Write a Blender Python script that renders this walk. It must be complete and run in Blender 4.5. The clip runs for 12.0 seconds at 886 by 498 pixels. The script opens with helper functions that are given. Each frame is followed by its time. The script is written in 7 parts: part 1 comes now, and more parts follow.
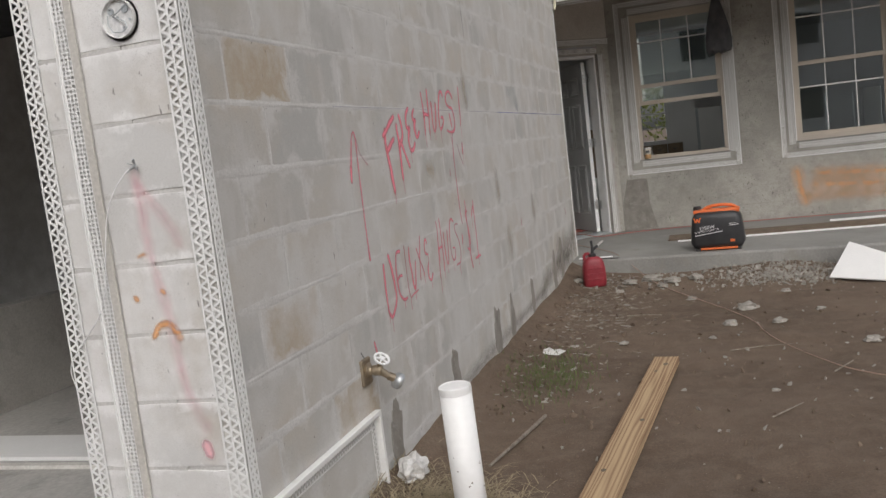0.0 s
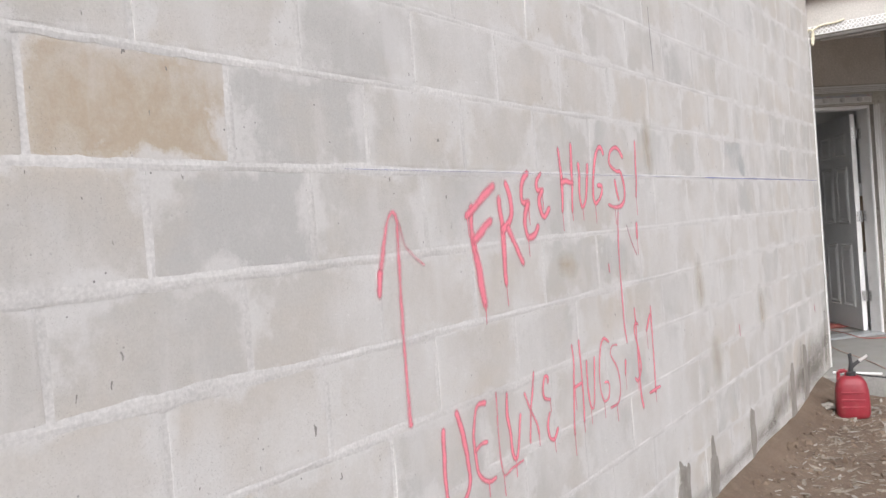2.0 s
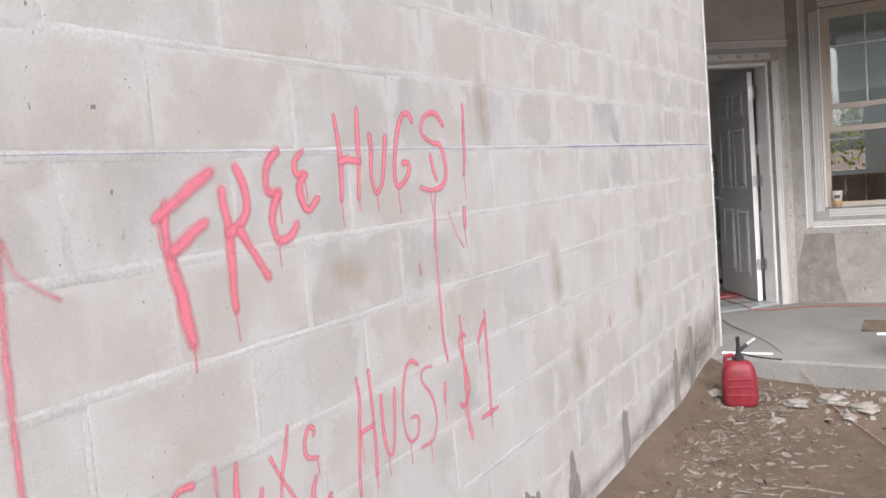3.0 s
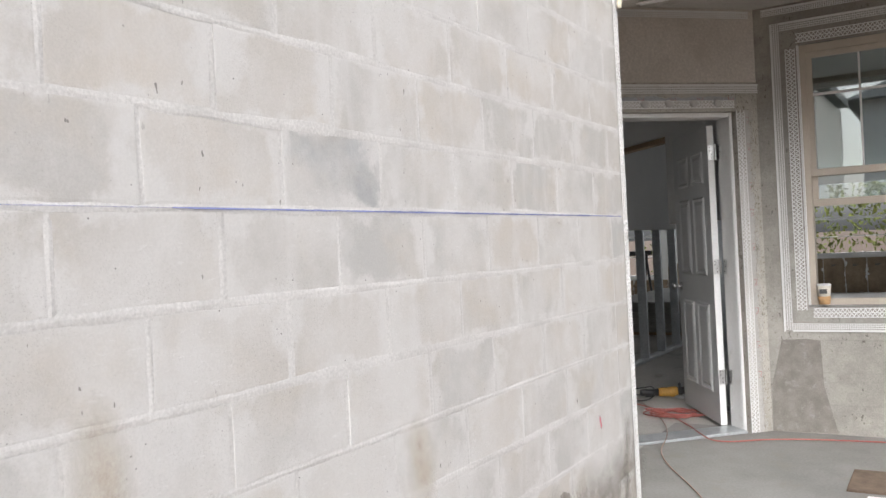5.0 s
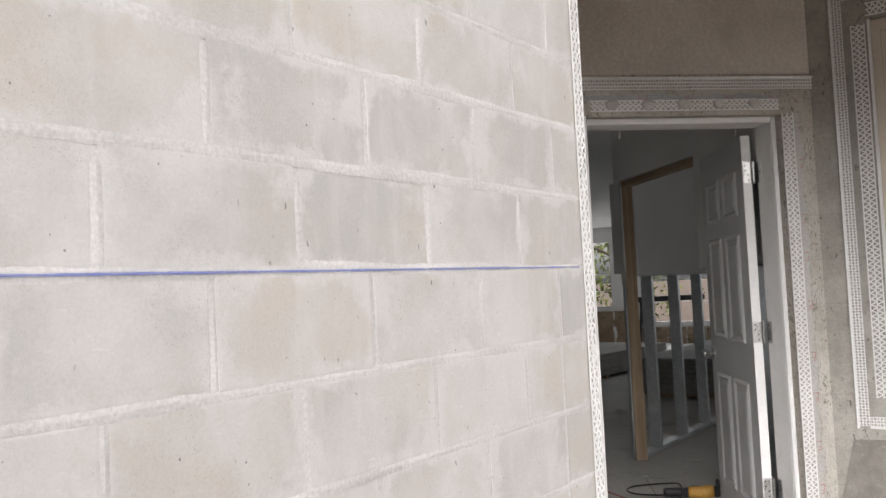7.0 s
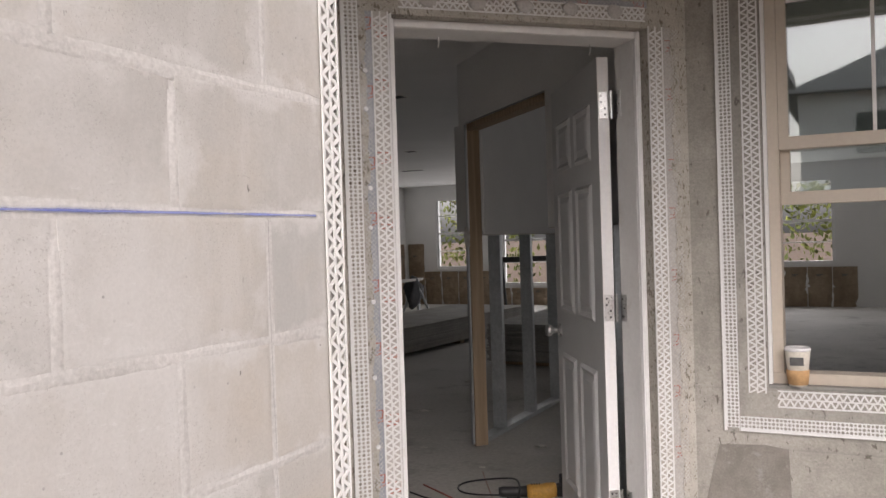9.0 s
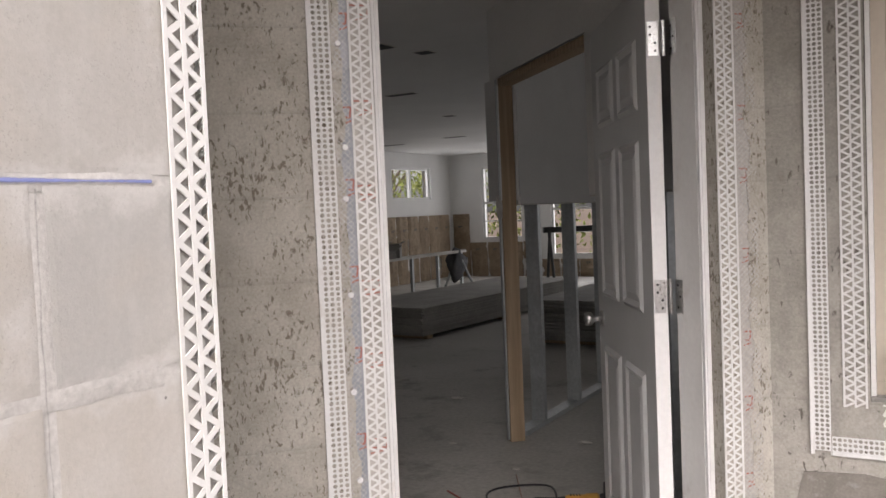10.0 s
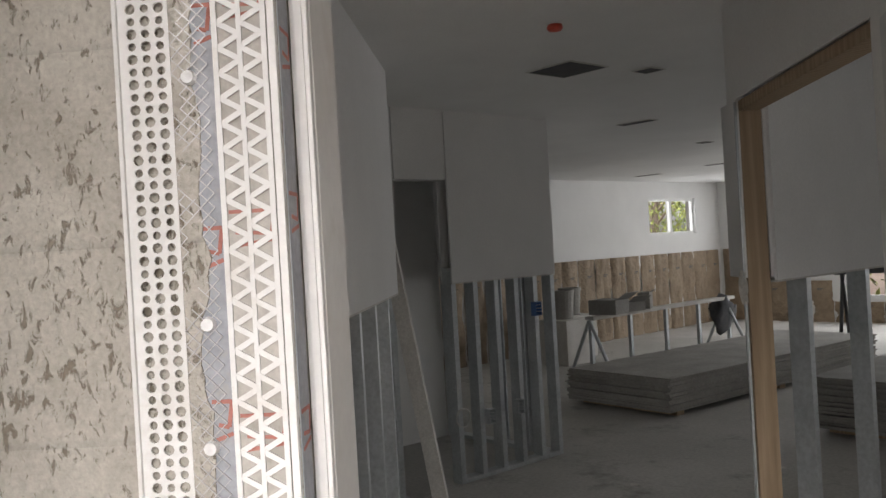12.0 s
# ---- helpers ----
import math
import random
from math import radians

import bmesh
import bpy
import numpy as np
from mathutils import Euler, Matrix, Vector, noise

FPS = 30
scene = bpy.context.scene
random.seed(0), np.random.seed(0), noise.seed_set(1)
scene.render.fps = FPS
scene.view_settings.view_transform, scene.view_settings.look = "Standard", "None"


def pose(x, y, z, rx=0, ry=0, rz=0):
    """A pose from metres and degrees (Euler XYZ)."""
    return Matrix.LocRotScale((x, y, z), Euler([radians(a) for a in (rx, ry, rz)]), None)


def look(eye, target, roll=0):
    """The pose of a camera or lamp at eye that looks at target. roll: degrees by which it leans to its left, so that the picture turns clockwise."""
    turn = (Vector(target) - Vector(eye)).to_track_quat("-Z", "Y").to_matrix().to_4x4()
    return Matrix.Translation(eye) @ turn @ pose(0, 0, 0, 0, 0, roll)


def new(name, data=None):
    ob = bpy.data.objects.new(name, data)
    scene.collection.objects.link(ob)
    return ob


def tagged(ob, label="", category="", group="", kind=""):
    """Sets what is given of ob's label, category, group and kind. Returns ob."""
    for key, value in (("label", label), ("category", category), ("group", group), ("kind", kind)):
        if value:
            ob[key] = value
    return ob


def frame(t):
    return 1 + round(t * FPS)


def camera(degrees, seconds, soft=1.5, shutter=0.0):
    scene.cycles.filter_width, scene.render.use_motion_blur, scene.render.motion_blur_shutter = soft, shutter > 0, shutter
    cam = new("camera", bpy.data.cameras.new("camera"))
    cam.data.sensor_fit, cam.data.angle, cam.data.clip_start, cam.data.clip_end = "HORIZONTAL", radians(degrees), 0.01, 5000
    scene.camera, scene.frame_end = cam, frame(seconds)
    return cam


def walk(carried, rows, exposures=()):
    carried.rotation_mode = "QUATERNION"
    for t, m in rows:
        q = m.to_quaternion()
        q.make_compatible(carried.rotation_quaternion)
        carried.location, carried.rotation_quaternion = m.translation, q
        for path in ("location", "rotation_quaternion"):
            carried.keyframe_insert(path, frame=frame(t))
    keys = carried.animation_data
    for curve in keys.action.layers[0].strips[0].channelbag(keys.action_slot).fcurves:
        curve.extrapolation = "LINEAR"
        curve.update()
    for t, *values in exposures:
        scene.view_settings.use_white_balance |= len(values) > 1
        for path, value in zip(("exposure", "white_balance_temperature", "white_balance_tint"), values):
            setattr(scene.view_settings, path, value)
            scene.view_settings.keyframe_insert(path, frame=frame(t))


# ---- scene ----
cam = camera(55.3, 12.0)
PATH = [
    (0, (-0.224, 0.057, 1.383), (-0.84, 1.946, 1.156), -6.9),
    (0.5, (-0.199, 0.384, 1.371), (-0.99, 2.206, 1.141), -7.2),
    (1, (-0.221, 0.803, 1.427), (-1.04, 2.62, 1.27), -4.7),
    (1.5, (-0.18, 1.222, 1.475), (-1.102, 2.994, 1.394), -3.2),
    (2, (-0.329, 1.574, 1.448), (-1.457, 3.225, 1.404), -4.5),
    (2.5, (-0.425, 1.996, 1.49), (-1.419, 3.727, 1.355), -4.4),
    (3, (-0.344, 2.393, 1.509), (-1.32, 4.131, 1.346), -4.7),
    (3.5, (-0.333, 2.874, 1.474), (-1.312, 4.616, 1.397), -3.2),
    (3.7, (-0.325, 3.095, 1.508), (-1.274, 4.855, 1.441), -2.3),
    (5.3, (-0.193, 4.657, 1.49), (-1.262, 6.348, 1.527), -2.4),
    (5.5, (-0.189, 4.801, 1.542), (-1.286, 6.472, 1.613), -1.8),
    (6, (-0.311, 5.228, 1.534), (-1.442, 6.874, 1.635), -1.9),
    (6.5, (-0.391, 5.647, 1.523), (-1.515, 7.298, 1.622), -2.0),
    (7, (-0.443, 6.036, 1.555), (-1.591, 7.671, 1.648), -2.8),
    (7.5, (-0.632, 6.468, 1.56), (-1.555, 8.234, 1.728), -0.5),
    (7.7, (-0.653, 6.594, 1.563), (-1.497, 8.398, 1.744), -0.3),
    (9.3, (-0.693, 7.214, 1.547), (-1.645, 8.971, 1.481), -2.3),
    (9.5, (-0.798, 7.341, 1.547), (-1.819, 9.058, 1.469), -2.7),
    (10, (-0.838, 7.688, 1.555), (-1.849, 9.411, 1.466), -2.4),
    (10.5, (-0.852, 8.006, 1.589), (-2.033, 9.618, 1.512), -3.0),
    (11, (-1.072, 8.392, 1.698), (-2.315, 9.959, 1.709), -2.3),
    (11.5, (-1.163, 8.655, 1.744), (-2.466, 10.172, 1.709), -2.6),
    (12, (-1.278, 8.972, 1.783), (-2.783, 10.289, 1.782), -3.3),
]
EXPOSURES = [(0.0, -0.15, 6500, 11), (0.6, -0.25, 6500, 11), (1.0, -0.15, 6480, 11), (1.5, 0.6, 6350, 12), (2.5, 0.86, 6290, 14), (3.5, 0.91, 6290, 15), (5.5, 0.93, 6320, 11),
             (7.5, 0.93, 6500, 14), (9.5, 0.76, 6750, 18), (10.0, 0.88, 6700, 17), (10.5, 0.92, 6800, 17), (11.0, 1.43, 6950, 17), (11.5, 1.52, 6900, 15), (12.0, 1.62, 6600, 13)]
walk(cam, [(t, look(eye, target, roll)) for t, eye, target, roll in PATH], EXPOSURES)

# ---- world and large lights ----
world = bpy.data.worlds.new("overcast_sky")
scene.world = world
world.use_nodes = True
wn = world.node_tree
sky = wn.nodes.new("ShaderNodeTexSky")
sky.sky_type, sky.sun_disc = "NISHITA", False
sky.sun_elevation, sky.sun_rotation = radians(42), radians(150)
sky.dust_density, sky.air_density = 4.0, 1.0
soften = wn.nodes.new("ShaderNodeHueSaturation")
soften.inputs["Saturation"].default_value = 0.3
wn.links.new(sky.outputs[0], soften.inputs["Color"])
wn.links.new(soften.outputs[0], wn.nodes["Background"].inputs[0])
wn.nodes["Background"].inputs[1].default_value = 0.15
sun = new("sun", bpy.data.lights.new("sun", "SUN"))
sun.data.energy, sun.data.angle, sun.data.color = 1.25, radians(65), (1.0, 0.97, 0.935)
sun.matrix_world = look((5.2, -8, 9.5), (0, 2, 0))
# daylight at the openings of the rooms: place, aim, width, height, watts
for eye, aim, wide, high, watts in (((-9.7, 21.55, 2.1), (0, 21.55, 2.1), 1.35, 0.6, 2), ((-8.4, 23.1, 1.7), (-8.4, 0, 1.7), 0.85, 1.4, 4), ((-6.55, 23.1, 1.5), (-6.55, 0, 1.5), 1.6, 1.8, 10), ((-4.7, 23.1, 1.7), (-4.7, 0, 1.7), 1.15, 1.4, 30), ((-1.9, 23.1, 1.7), (-1.9, 0, 1.7), 1.35, 1.4, 12), ((1.0, 23.1, 1.7), (1.0, 0, 1.7), 1.15, 1.4, 8),
                                     ((-0.5, 10.42, 1.8), (-0.5, 20, 1.8), 0.9, 1.5, 1.3), ((1.19, 10.42, 1.8), (1.19, 20, 1.8), 0.9, 1.5, 1.3)):
    lamp = new("window_daylight", bpy.data.lights.new("window_daylight", "AREA"))
    lamp.data.shape, lamp.data.size, lamp.data.size_y, lamp.data.energy = "RECTANGLE", wide, high, watts
    lamp.data.color = (0.95, 0.98, 1.0)
    lamp.matrix_world = look(eye, aim)

# ---- materials ----


def nodes_of(name):
    m = bpy.data.materials.new(name)
    m.use_nodes = True
    return m, m.node_tree, m.node_tree.nodes["Principled BSDF"]


def tex(nt, kind, scale, vec, detail=6.0, rough=0.6):
    n = nt.nodes.new(kind)
    n.inputs["Scale"].default_value = scale
    if kind == "ShaderNodeTexNoise":
        n.inputs["Detail"].default_value, n.inputs["Roughness"].default_value = detail, rough
    nt.links.new(vec, n.inputs["Vector"])
    return n


def ramp(nt, fac, stops):
    n = nt.nodes.new("ShaderNodeValToRGB")
    n.color_ramp.elements[0].position, n.color_ramp.elements[0].color = stops[0][0], (*stops[0][1], 1)
    n.color_ramp.elements[1].position, n.color_ramp.elements[1].color = stops[-1][0], (*stops[-1][1], 1)
    for p, c in stops[1:-1]:
        n.color_ramp.elements.new(p).color = (*c, 1)
    nt.links.new(fac, n.inputs[0])
    return n.outputs[0]


def mix(nt, fac, a, b, mode="MIX"):
    n = nt.nodes.new("ShaderNodeMix")
    n.data_type, n.blend_type = "RGBA", mode
    for sock, v in ((n.inputs[0], fac), (n.inputs[6], a), (n.inputs[7], b)):
        if isinstance(v, (int, float)):
            sock.default_value = v
        elif isinstance(v, tuple):
            sock.default_value = (*v, 1)
        else:
            nt.links.new(v, sock)
    return n.outputs[2]


def maths(nt, op, a, b=0.0):
    n = nt.nodes.new("ShaderNodeMath")
    n.operation = op
    for sock, v in ((n.inputs[0], a), (n.inputs[1], b)):
        if isinstance(v, (int, float)):
            sock.default_value = v
        else:
            nt.links.new(v, sock)
    return n.outputs[0]


def place_of(nt, own=False, stretch=None):
    if own:
        v = nt.nodes.new("ShaderNodeTexCoord").outputs["Object"]
    else:
        v = nt.nodes.new("ShaderNodeNewGeometry").outputs["Position"]
    if stretch:
        n = nt.nodes.new("ShaderNodeVectorMath")
        n.operation = "MULTIPLY"
        n.inputs[1].default_value = stretch
        nt.links.new(v, n.inputs[0])
        v = n.outputs[0]
    return v


def bumped(nt, bsdf, height, strength=0.3, dist=0.004):
    b = nt.nodes.new("ShaderNodeBump")
    b.inputs["Strength"].default_value, b.inputs["Distance"].default_value = strength, dist
    nt.links.new(height, b.inputs["Height"])
    nt.links.new(b.outputs[0], bsdf.inputs["Normal"])


def plain(name, a, b, rough=0.7, metal=0.0, big=3.0, fine=60.0, bump=0.2, own=True, stretch=None, rnd=0.0, dirt=None, dist=0.003, speck=0.35):
    """Two tones by a broad noise, broken by a fine one, with fine relief; dirt adds blotches."""
    m, nt, p = nodes_of(name)
    v = place_of(nt, own, stretch)
    n1, n2 = tex(nt, "ShaderNodeTexNoise", big, v), tex(nt, "ShaderNodeTexNoise", fine, v, 4.0)
    col = mix(nt, ramp(nt, n1.outputs[0], [(0.35, (0, 0, 0)), (0.65, (1, 1, 1))]), a, b)
    col = mix(nt, speck, col, ramp(nt, n2.outputs[0], [(0.3, (0.55, 0.55, 0.55)), (0.7, (1.3, 1.3, 1.3))]), "MULTIPLY")
    if dirt:
        n3 = tex(nt, "ShaderNodeTexNoise", big * 2.7, v, 8.0, 0.7)
        col = mix(nt, ramp(nt, n3.outputs[0], [(0.55, (0, 0, 0)), (0.68, (0.8, 0.8, 0.8))]), col, dirt)
    if rnd:
        o = nt.nodes.new("ShaderNodeObjectInfo").outputs["Random"]
        col = mix(nt, 1.0, col, ramp(nt, o, [(0.0, (1 - rnd,) * 3), (1.0, (1 + rnd,) * 3)]), "MULTIPLY")
    nt.links.new(col, p.inputs["Base Color"])
    p.inputs["Metallic"].default_value = metal
    r = maths(nt, "MULTIPLY_ADD", n2.outputs[0], 0.25)
    nt.nodes[-1].inputs[2].default_value = rough - 0.12
    nt.links.new(r, p.inputs["Roughness"])
    if bump:
        bumped(nt, p, n2.outputs[0], bump, dist)
    return m


def block_material(name, a, b, smear=(0.535, 0.527, 0.508), stain=None):
    """Concrete masonry: sandy grain, pits, whitish slurry smears."""
    m, nt, p = nodes_of(name)
    v = place_of(nt)
    broad = tex(nt, "ShaderNodeTexNoise", 2.2, v, 5.0)
    mid = tex(nt, "ShaderNodeTexNoise", 7.0, v, 7.0, 0.65)
    grain = tex(nt, "ShaderNodeTexNoise", 190.0, v, 3.0)
    pits = tex(nt, "ShaderNodeTexVoronoi", 34.0, v)
    o = nt.nodes.new("ShaderNodeObjectInfo").outputs["Random"]
    col = mix(nt, o, a, b)
    tan = tex(nt, "ShaderNodeTexNoise", 3.1, place_of(nt, False, (1.0, 1.0, 1.3)), 4.0, 0.6)
    col = mix(nt, ramp(nt, tan.outputs[0], [(0.46, (0, 0, 0)), (0.70, (0.6, 0.6, 0.6))]), col, (0.47, 0.425, 0.36))
    if stain:
        col = mix(nt, ramp(nt, mid.outputs[0], [(0.32, (0, 0, 0)), (0.54, (1, 1, 1))]), col, stain)
    col = mix(nt, ramp(nt, broad.outputs[0], [(0.44, (0, 0, 0)), (0.62, (0.8, 0.8, 0.8))]), col, smear)
    own = nt.nodes.new("ShaderNodeSeparateXYZ")
    nt.links.new(place_of(nt, True), own.inputs[0])
    edge = maths(nt, "MAXIMUM", maths(nt, "DIVIDE", maths(nt, "ABSOLUTE", own.outputs[2]), 0.1), maths(nt, "DIVIDE", maths(nt, "ABSOLUTE", own.outputs[1]), 0.2))
    wipe = maths(nt, "ADD", edge, maths(nt, "MULTIPLY", maths(nt, "SUBTRACT", mid.outputs[0], 0.5), 2.0))
    col = mix(nt, ramp(nt, wipe, [(0.76, (0, 0, 0)), (1.08, (0.85, 0.85, 0.85))]), col, smear)
    col = mix(nt, ramp(nt, mid.outputs[0], [(0.50, (0, 0, 0)), (0.72, (0.5, 0.5, 0.5))]), col, smear)
    col = mix(nt, 0.22, col, ramp(nt, grain.outputs[0], [(0.25, (0.72, 0.72, 0.72)), (0.75, (1.22, 1.22, 1.22))]), "MULTIPLY")
    spots = mix(nt, ramp(nt, pits.outputs[0], [(0.055, (1, 1, 1)), (0.09, (0, 0, 0))]), (0, 0, 0), ramp(nt, mid.outputs[0], [(0.5, (0, 0, 0)), (0.6, (1, 1, 1))]))
    col = mix(nt, spots, col, (0.16, 0.155, 0.15))
    drag = tex(nt, "ShaderNodeTexNoise", 34.0, place_of(nt, False, (0.7, 0.7, 2.4)), 6.0, 0.7)
    where = ramp(nt, broad.outputs[0], [(0.50, (0, 0, 0)), (0.60, (1, 1, 1))])
    scrape = maths(nt, "MULTIPLY", ramp(nt, drag.outputs[0], [(0.60, (0, 0, 0)), (0.66, (1, 1, 1))]), where)
    col = mix(nt, maths(nt, "MULTIPLY", scrape, 0.55), col, (0.60, 0.595, 0.58))
    runs = tex(nt, "ShaderNodeTexNoise", 5.0, place_of(nt, False, (2.4, 2.4, 0.5)), 5.0, 0.55)
    col = mix(nt, ramp(nt, runs.outputs[0], [(0.54, (0, 0, 0)), (0.70, (0.4, 0.4, 0.4))]), col, (0.55, 0.545, 0.53))
    pore = tex(nt, "ShaderNodeTexNoise", 330.0, v, 2.0, 0.5)
    rough = ramp(nt, tex(nt, "ShaderNodeTexNoise", 4.3, v, 5.0, 0.6).outputs[0], [(0.42, (0, 0, 0)), (0.60, (1, 1, 1))])
    pocked = maths(nt, "MULTIPLY", ramp(nt, pore.outputs[0], [(0.60, (0, 0, 0)), (0.68, (1, 1, 1))]), rough)
    col = mix(nt, maths(nt, "MULTIPLY", pocked, 0.38), col, (0.24, 0.225, 0.20))
    nick = tex(nt, "ShaderNodeTexNoise", 60.0, place_of(nt, False, (1.0, 1.0, 0.45)), 2.0, 0.5)
    few = ramp(nt, tan.outputs[0], [(0.50, (0, 0, 0)), (0.58, (1, 1, 1))])
    cut = maths(nt, "MULTIPLY", ramp(nt, nick.outputs[0], [(0.715, (0, 0, 0)), (0.73, (1, 1, 1))]), few)
    col = mix(nt, cut, col, (0.20, 0.19, 0.175))
    nt.links.new(col, p.inputs["Base Color"])
    p.inputs["Roughness"].default_value = 0.92
    h = maths(nt, "ADD", maths(nt, "MULTIPLY", grain.outputs[0], 0.5), mid.outputs[0])
    h = maths(nt, "SUBTRACT", maths(nt, "ADD", h, maths(nt, "MULTIPLY", scrape, 0.55)), maths(nt, "MULTIPLY", pocked, 0.5))
    bumped(nt, p, h, 0.26, 0.004)
    return m


def slurry_material(name, a, b, chip_at=0.80, fine=92.0, chip=(0.22, 0.195, 0.155)):
    """Grey slurry over block, hacked with dark elongated chips, faint courses showing through."""
    m, nt, p = nodes_of(name)
    v = place_of(nt)
    broad = tex(nt, "ShaderNodeTexNoise", 1.6, v, 6.0)
    chips = tex(nt, "ShaderNodeTexNoise", fine * 0.8, place_of(nt, False, (1.2, 1.2, 0.62)), 5.0, 0.62)
    chips.inputs["Distortion"].default_value = 0.5
    clumps = tex(nt, "ShaderNodeTexNoise", 5.5, v, 4.0)
    grain = tex(nt, "ShaderNodeTexNoise", 150.0, v, 3.0)
    col = mix(nt, ramp(nt, broad.outputs[0], [(0.36, (0, 0, 0)), (0.64, (1, 1, 1))]), a, b)
    level = maths(nt, "ADD", chips.outputs[0], maths(nt, "MULTIPLY", clumps.outputs[0], 0.42))
    hack = ramp(nt, level, [(chip_at, (0, 0, 0)), (chip_at + 0.07, (1, 1, 1))])
    worn = ramp(nt, tex(nt, "ShaderNodeTexNoise", 9.0, v, 8.0, 0.7).outputs[0], [(0.44, (0, 0, 0)), (0.66, (0.6, 0.6, 0.6))])
    col = mix(nt, worn, col, tuple(0.55 * x + 0.45 * y for x, y in zip(a, chip)))
    col = mix(nt, hack, col, chip)
    col = mix(nt, 0.45, col, ramp(nt, grain.outputs[0], [(0.3, (0.7, 0.7, 0.7)), (0.7, (1.25, 1.25, 1.25))]), "MULTIPLY")
    z = nt.nodes.new("ShaderNodeSeparateXYZ")
    nt.links.new(v, z.inputs[0])
    course = maths(nt, "FRACT", maths(nt, "DIVIDE", maths(nt, "ADD", z.outputs[2], 0.0256), 0.2032))
    line = ramp(nt, course, [(0.0, (1, 1, 1)), (0.05, (0, 0, 0))])
    col = mix(nt, maths(nt, "MULTIPLY", line, maths(nt, "MULTIPLY", clumps.outputs[0], 0.4)), col, (0.15, 0.145, 0.135))
    nt.links.new(col, p.inputs["Base Color"])
    p.inputs["Roughness"].default_value = 0.93
    h = maths(nt, "SUBTRACT", maths(nt, "ADD", grain.outputs[0], maths(nt, "MULTIPLY", broad.outputs[0], 2.0)), maths(nt, "MULTIPLY", hack, 1.4))
    bumped(nt, p, h, 0.5, 0.004)
    return m


def wood_material(name, a, b, rings=9.0, along=(1, 0.06, 1), warped=7.0, axis="X"):
    m, nt, p = nodes_of(name)
    v = place_of(nt, True, along)
    warp = tex(nt, "ShaderNodeTexNoise", 4.0, v, 3.0)
    wave = nt.nodes.new("ShaderNodeTexWave")
    wave.wave_type, wave.rings_direction, wave.inputs["Scale"].default_value = "RINGS", axis, rings
    wave.inputs["Distortion"].default_value, wave.inputs["Detail"].default_value = warped, 2.0
    nt.links.new(v, wave.inputs["Vector"])
    grain = tex(nt, "ShaderNodeTexNoise", 90.0, v, 4.0)
    col = mix(nt, wave.outputs["Fac"], a, b)
    col = mix(nt, 0.4, col, ramp(nt, grain.outputs[0], [(0.3, (0.65, 0.62, 0.58)), (0.7, (1.2, 1.2, 1.2))]), "MULTIPLY")
    col = mix(nt, ramp(nt, warp.outputs[0], [(0.5, (0, 0, 0)), (0.8, (0.5, 0.5, 0.5))]), col, a)
    nt.links.new(col, p.inputs["Base Color"])
    p.inputs["Roughness"].default_value = 0.75
    bumped(nt, p, grain.outputs[0], 0.2, 0.002)
    return m


def spray_material(name, col):
    """Sprayed paint: dense in the middle of the stroke, misty at its edges."""
    m, nt, p = nodes_of(name)
    uv = nt.nodes.new("ShaderNodeUVMap")
    sep = nt.nodes.new("ShaderNodeSeparateXYZ")
    nt.links.new(uv.outputs[0], sep.inputs[0])
    v = place_of(nt)
    n = tex(nt, "ShaderNodeTexNoise", 160.0, v, 4.0)
    blot = tex(nt, "ShaderNodeTexNoise", 14.0, v, 3.0)
    off = maths(nt, "ABSOLUTE", maths(nt, "SUBTRACT", sep.outputs[0], 0.5))
    dens = maths(nt, "SUBTRACT", 1.12, maths(nt, "MULTIPLY", off, 2.3))
    dens = maths(nt, "MULTIPLY", dens, maths(nt, "ADD", 0.55, maths(nt, "MULTIPLY", n.outputs[0], 0.9)))
    dens = maths(nt, "MULTIPLY", dens, maths(nt, "ADD", 0.45, maths(nt, "MULTIPLY", blot.outputs[0], 1.1)))
    dens = maths(nt, "MULTIPLY", dens, sep.outputs[1])
    dens = ramp(nt, dens, [(0.12, (0, 0, 0)), (0.78, (0.92, 0.92, 0.92))])
    p.inputs["Base Color"].default_value = (*col, 1)
    p.inputs["Roughness"].default_value = 0.8
    nt.links.new(dens, p.inputs["Alpha"])
    return m


def glass_material(name):
    m, nt, p = nodes_of(name)
    out = nt.nodes["Material Output"]
    clear, gloss, mx, fr = (nt.nodes.new(k) for k in ("ShaderNodeBsdfTransparent", "ShaderNodeBsdfGlossy", "ShaderNodeMixShader", "ShaderNodeFresnel"))
    fr.inputs[0].default_value = 2.7
    gloss.inputs["Roughness"].default_value = 0.02
    clear.inputs[0].default_value = (0.82, 0.86, 0.84, 1)
    n = tex(nt, "ShaderNodeTexNoise", 1.6, place_of(nt), 2.0)
    b = nt.nodes.new("ShaderNodeBump")
    b.inputs["Strength"].default_value, b.inputs["Distance"].default_value = 0.08, 0.01
    nt.links.new(n.outputs[0], b.inputs["Height"])
    nt.links.new(b.outputs[0], gloss.inputs["Normal"])
    nt.links.new(fr.outputs[0], mx.inputs[0])
    nt.links.new(clear.outputs[0], mx.inputs[1])
    nt.links.new(gloss.outputs[0], mx.inputs[2])
    nt.links.new(mx.outputs[0], out.inputs[0])
    return m


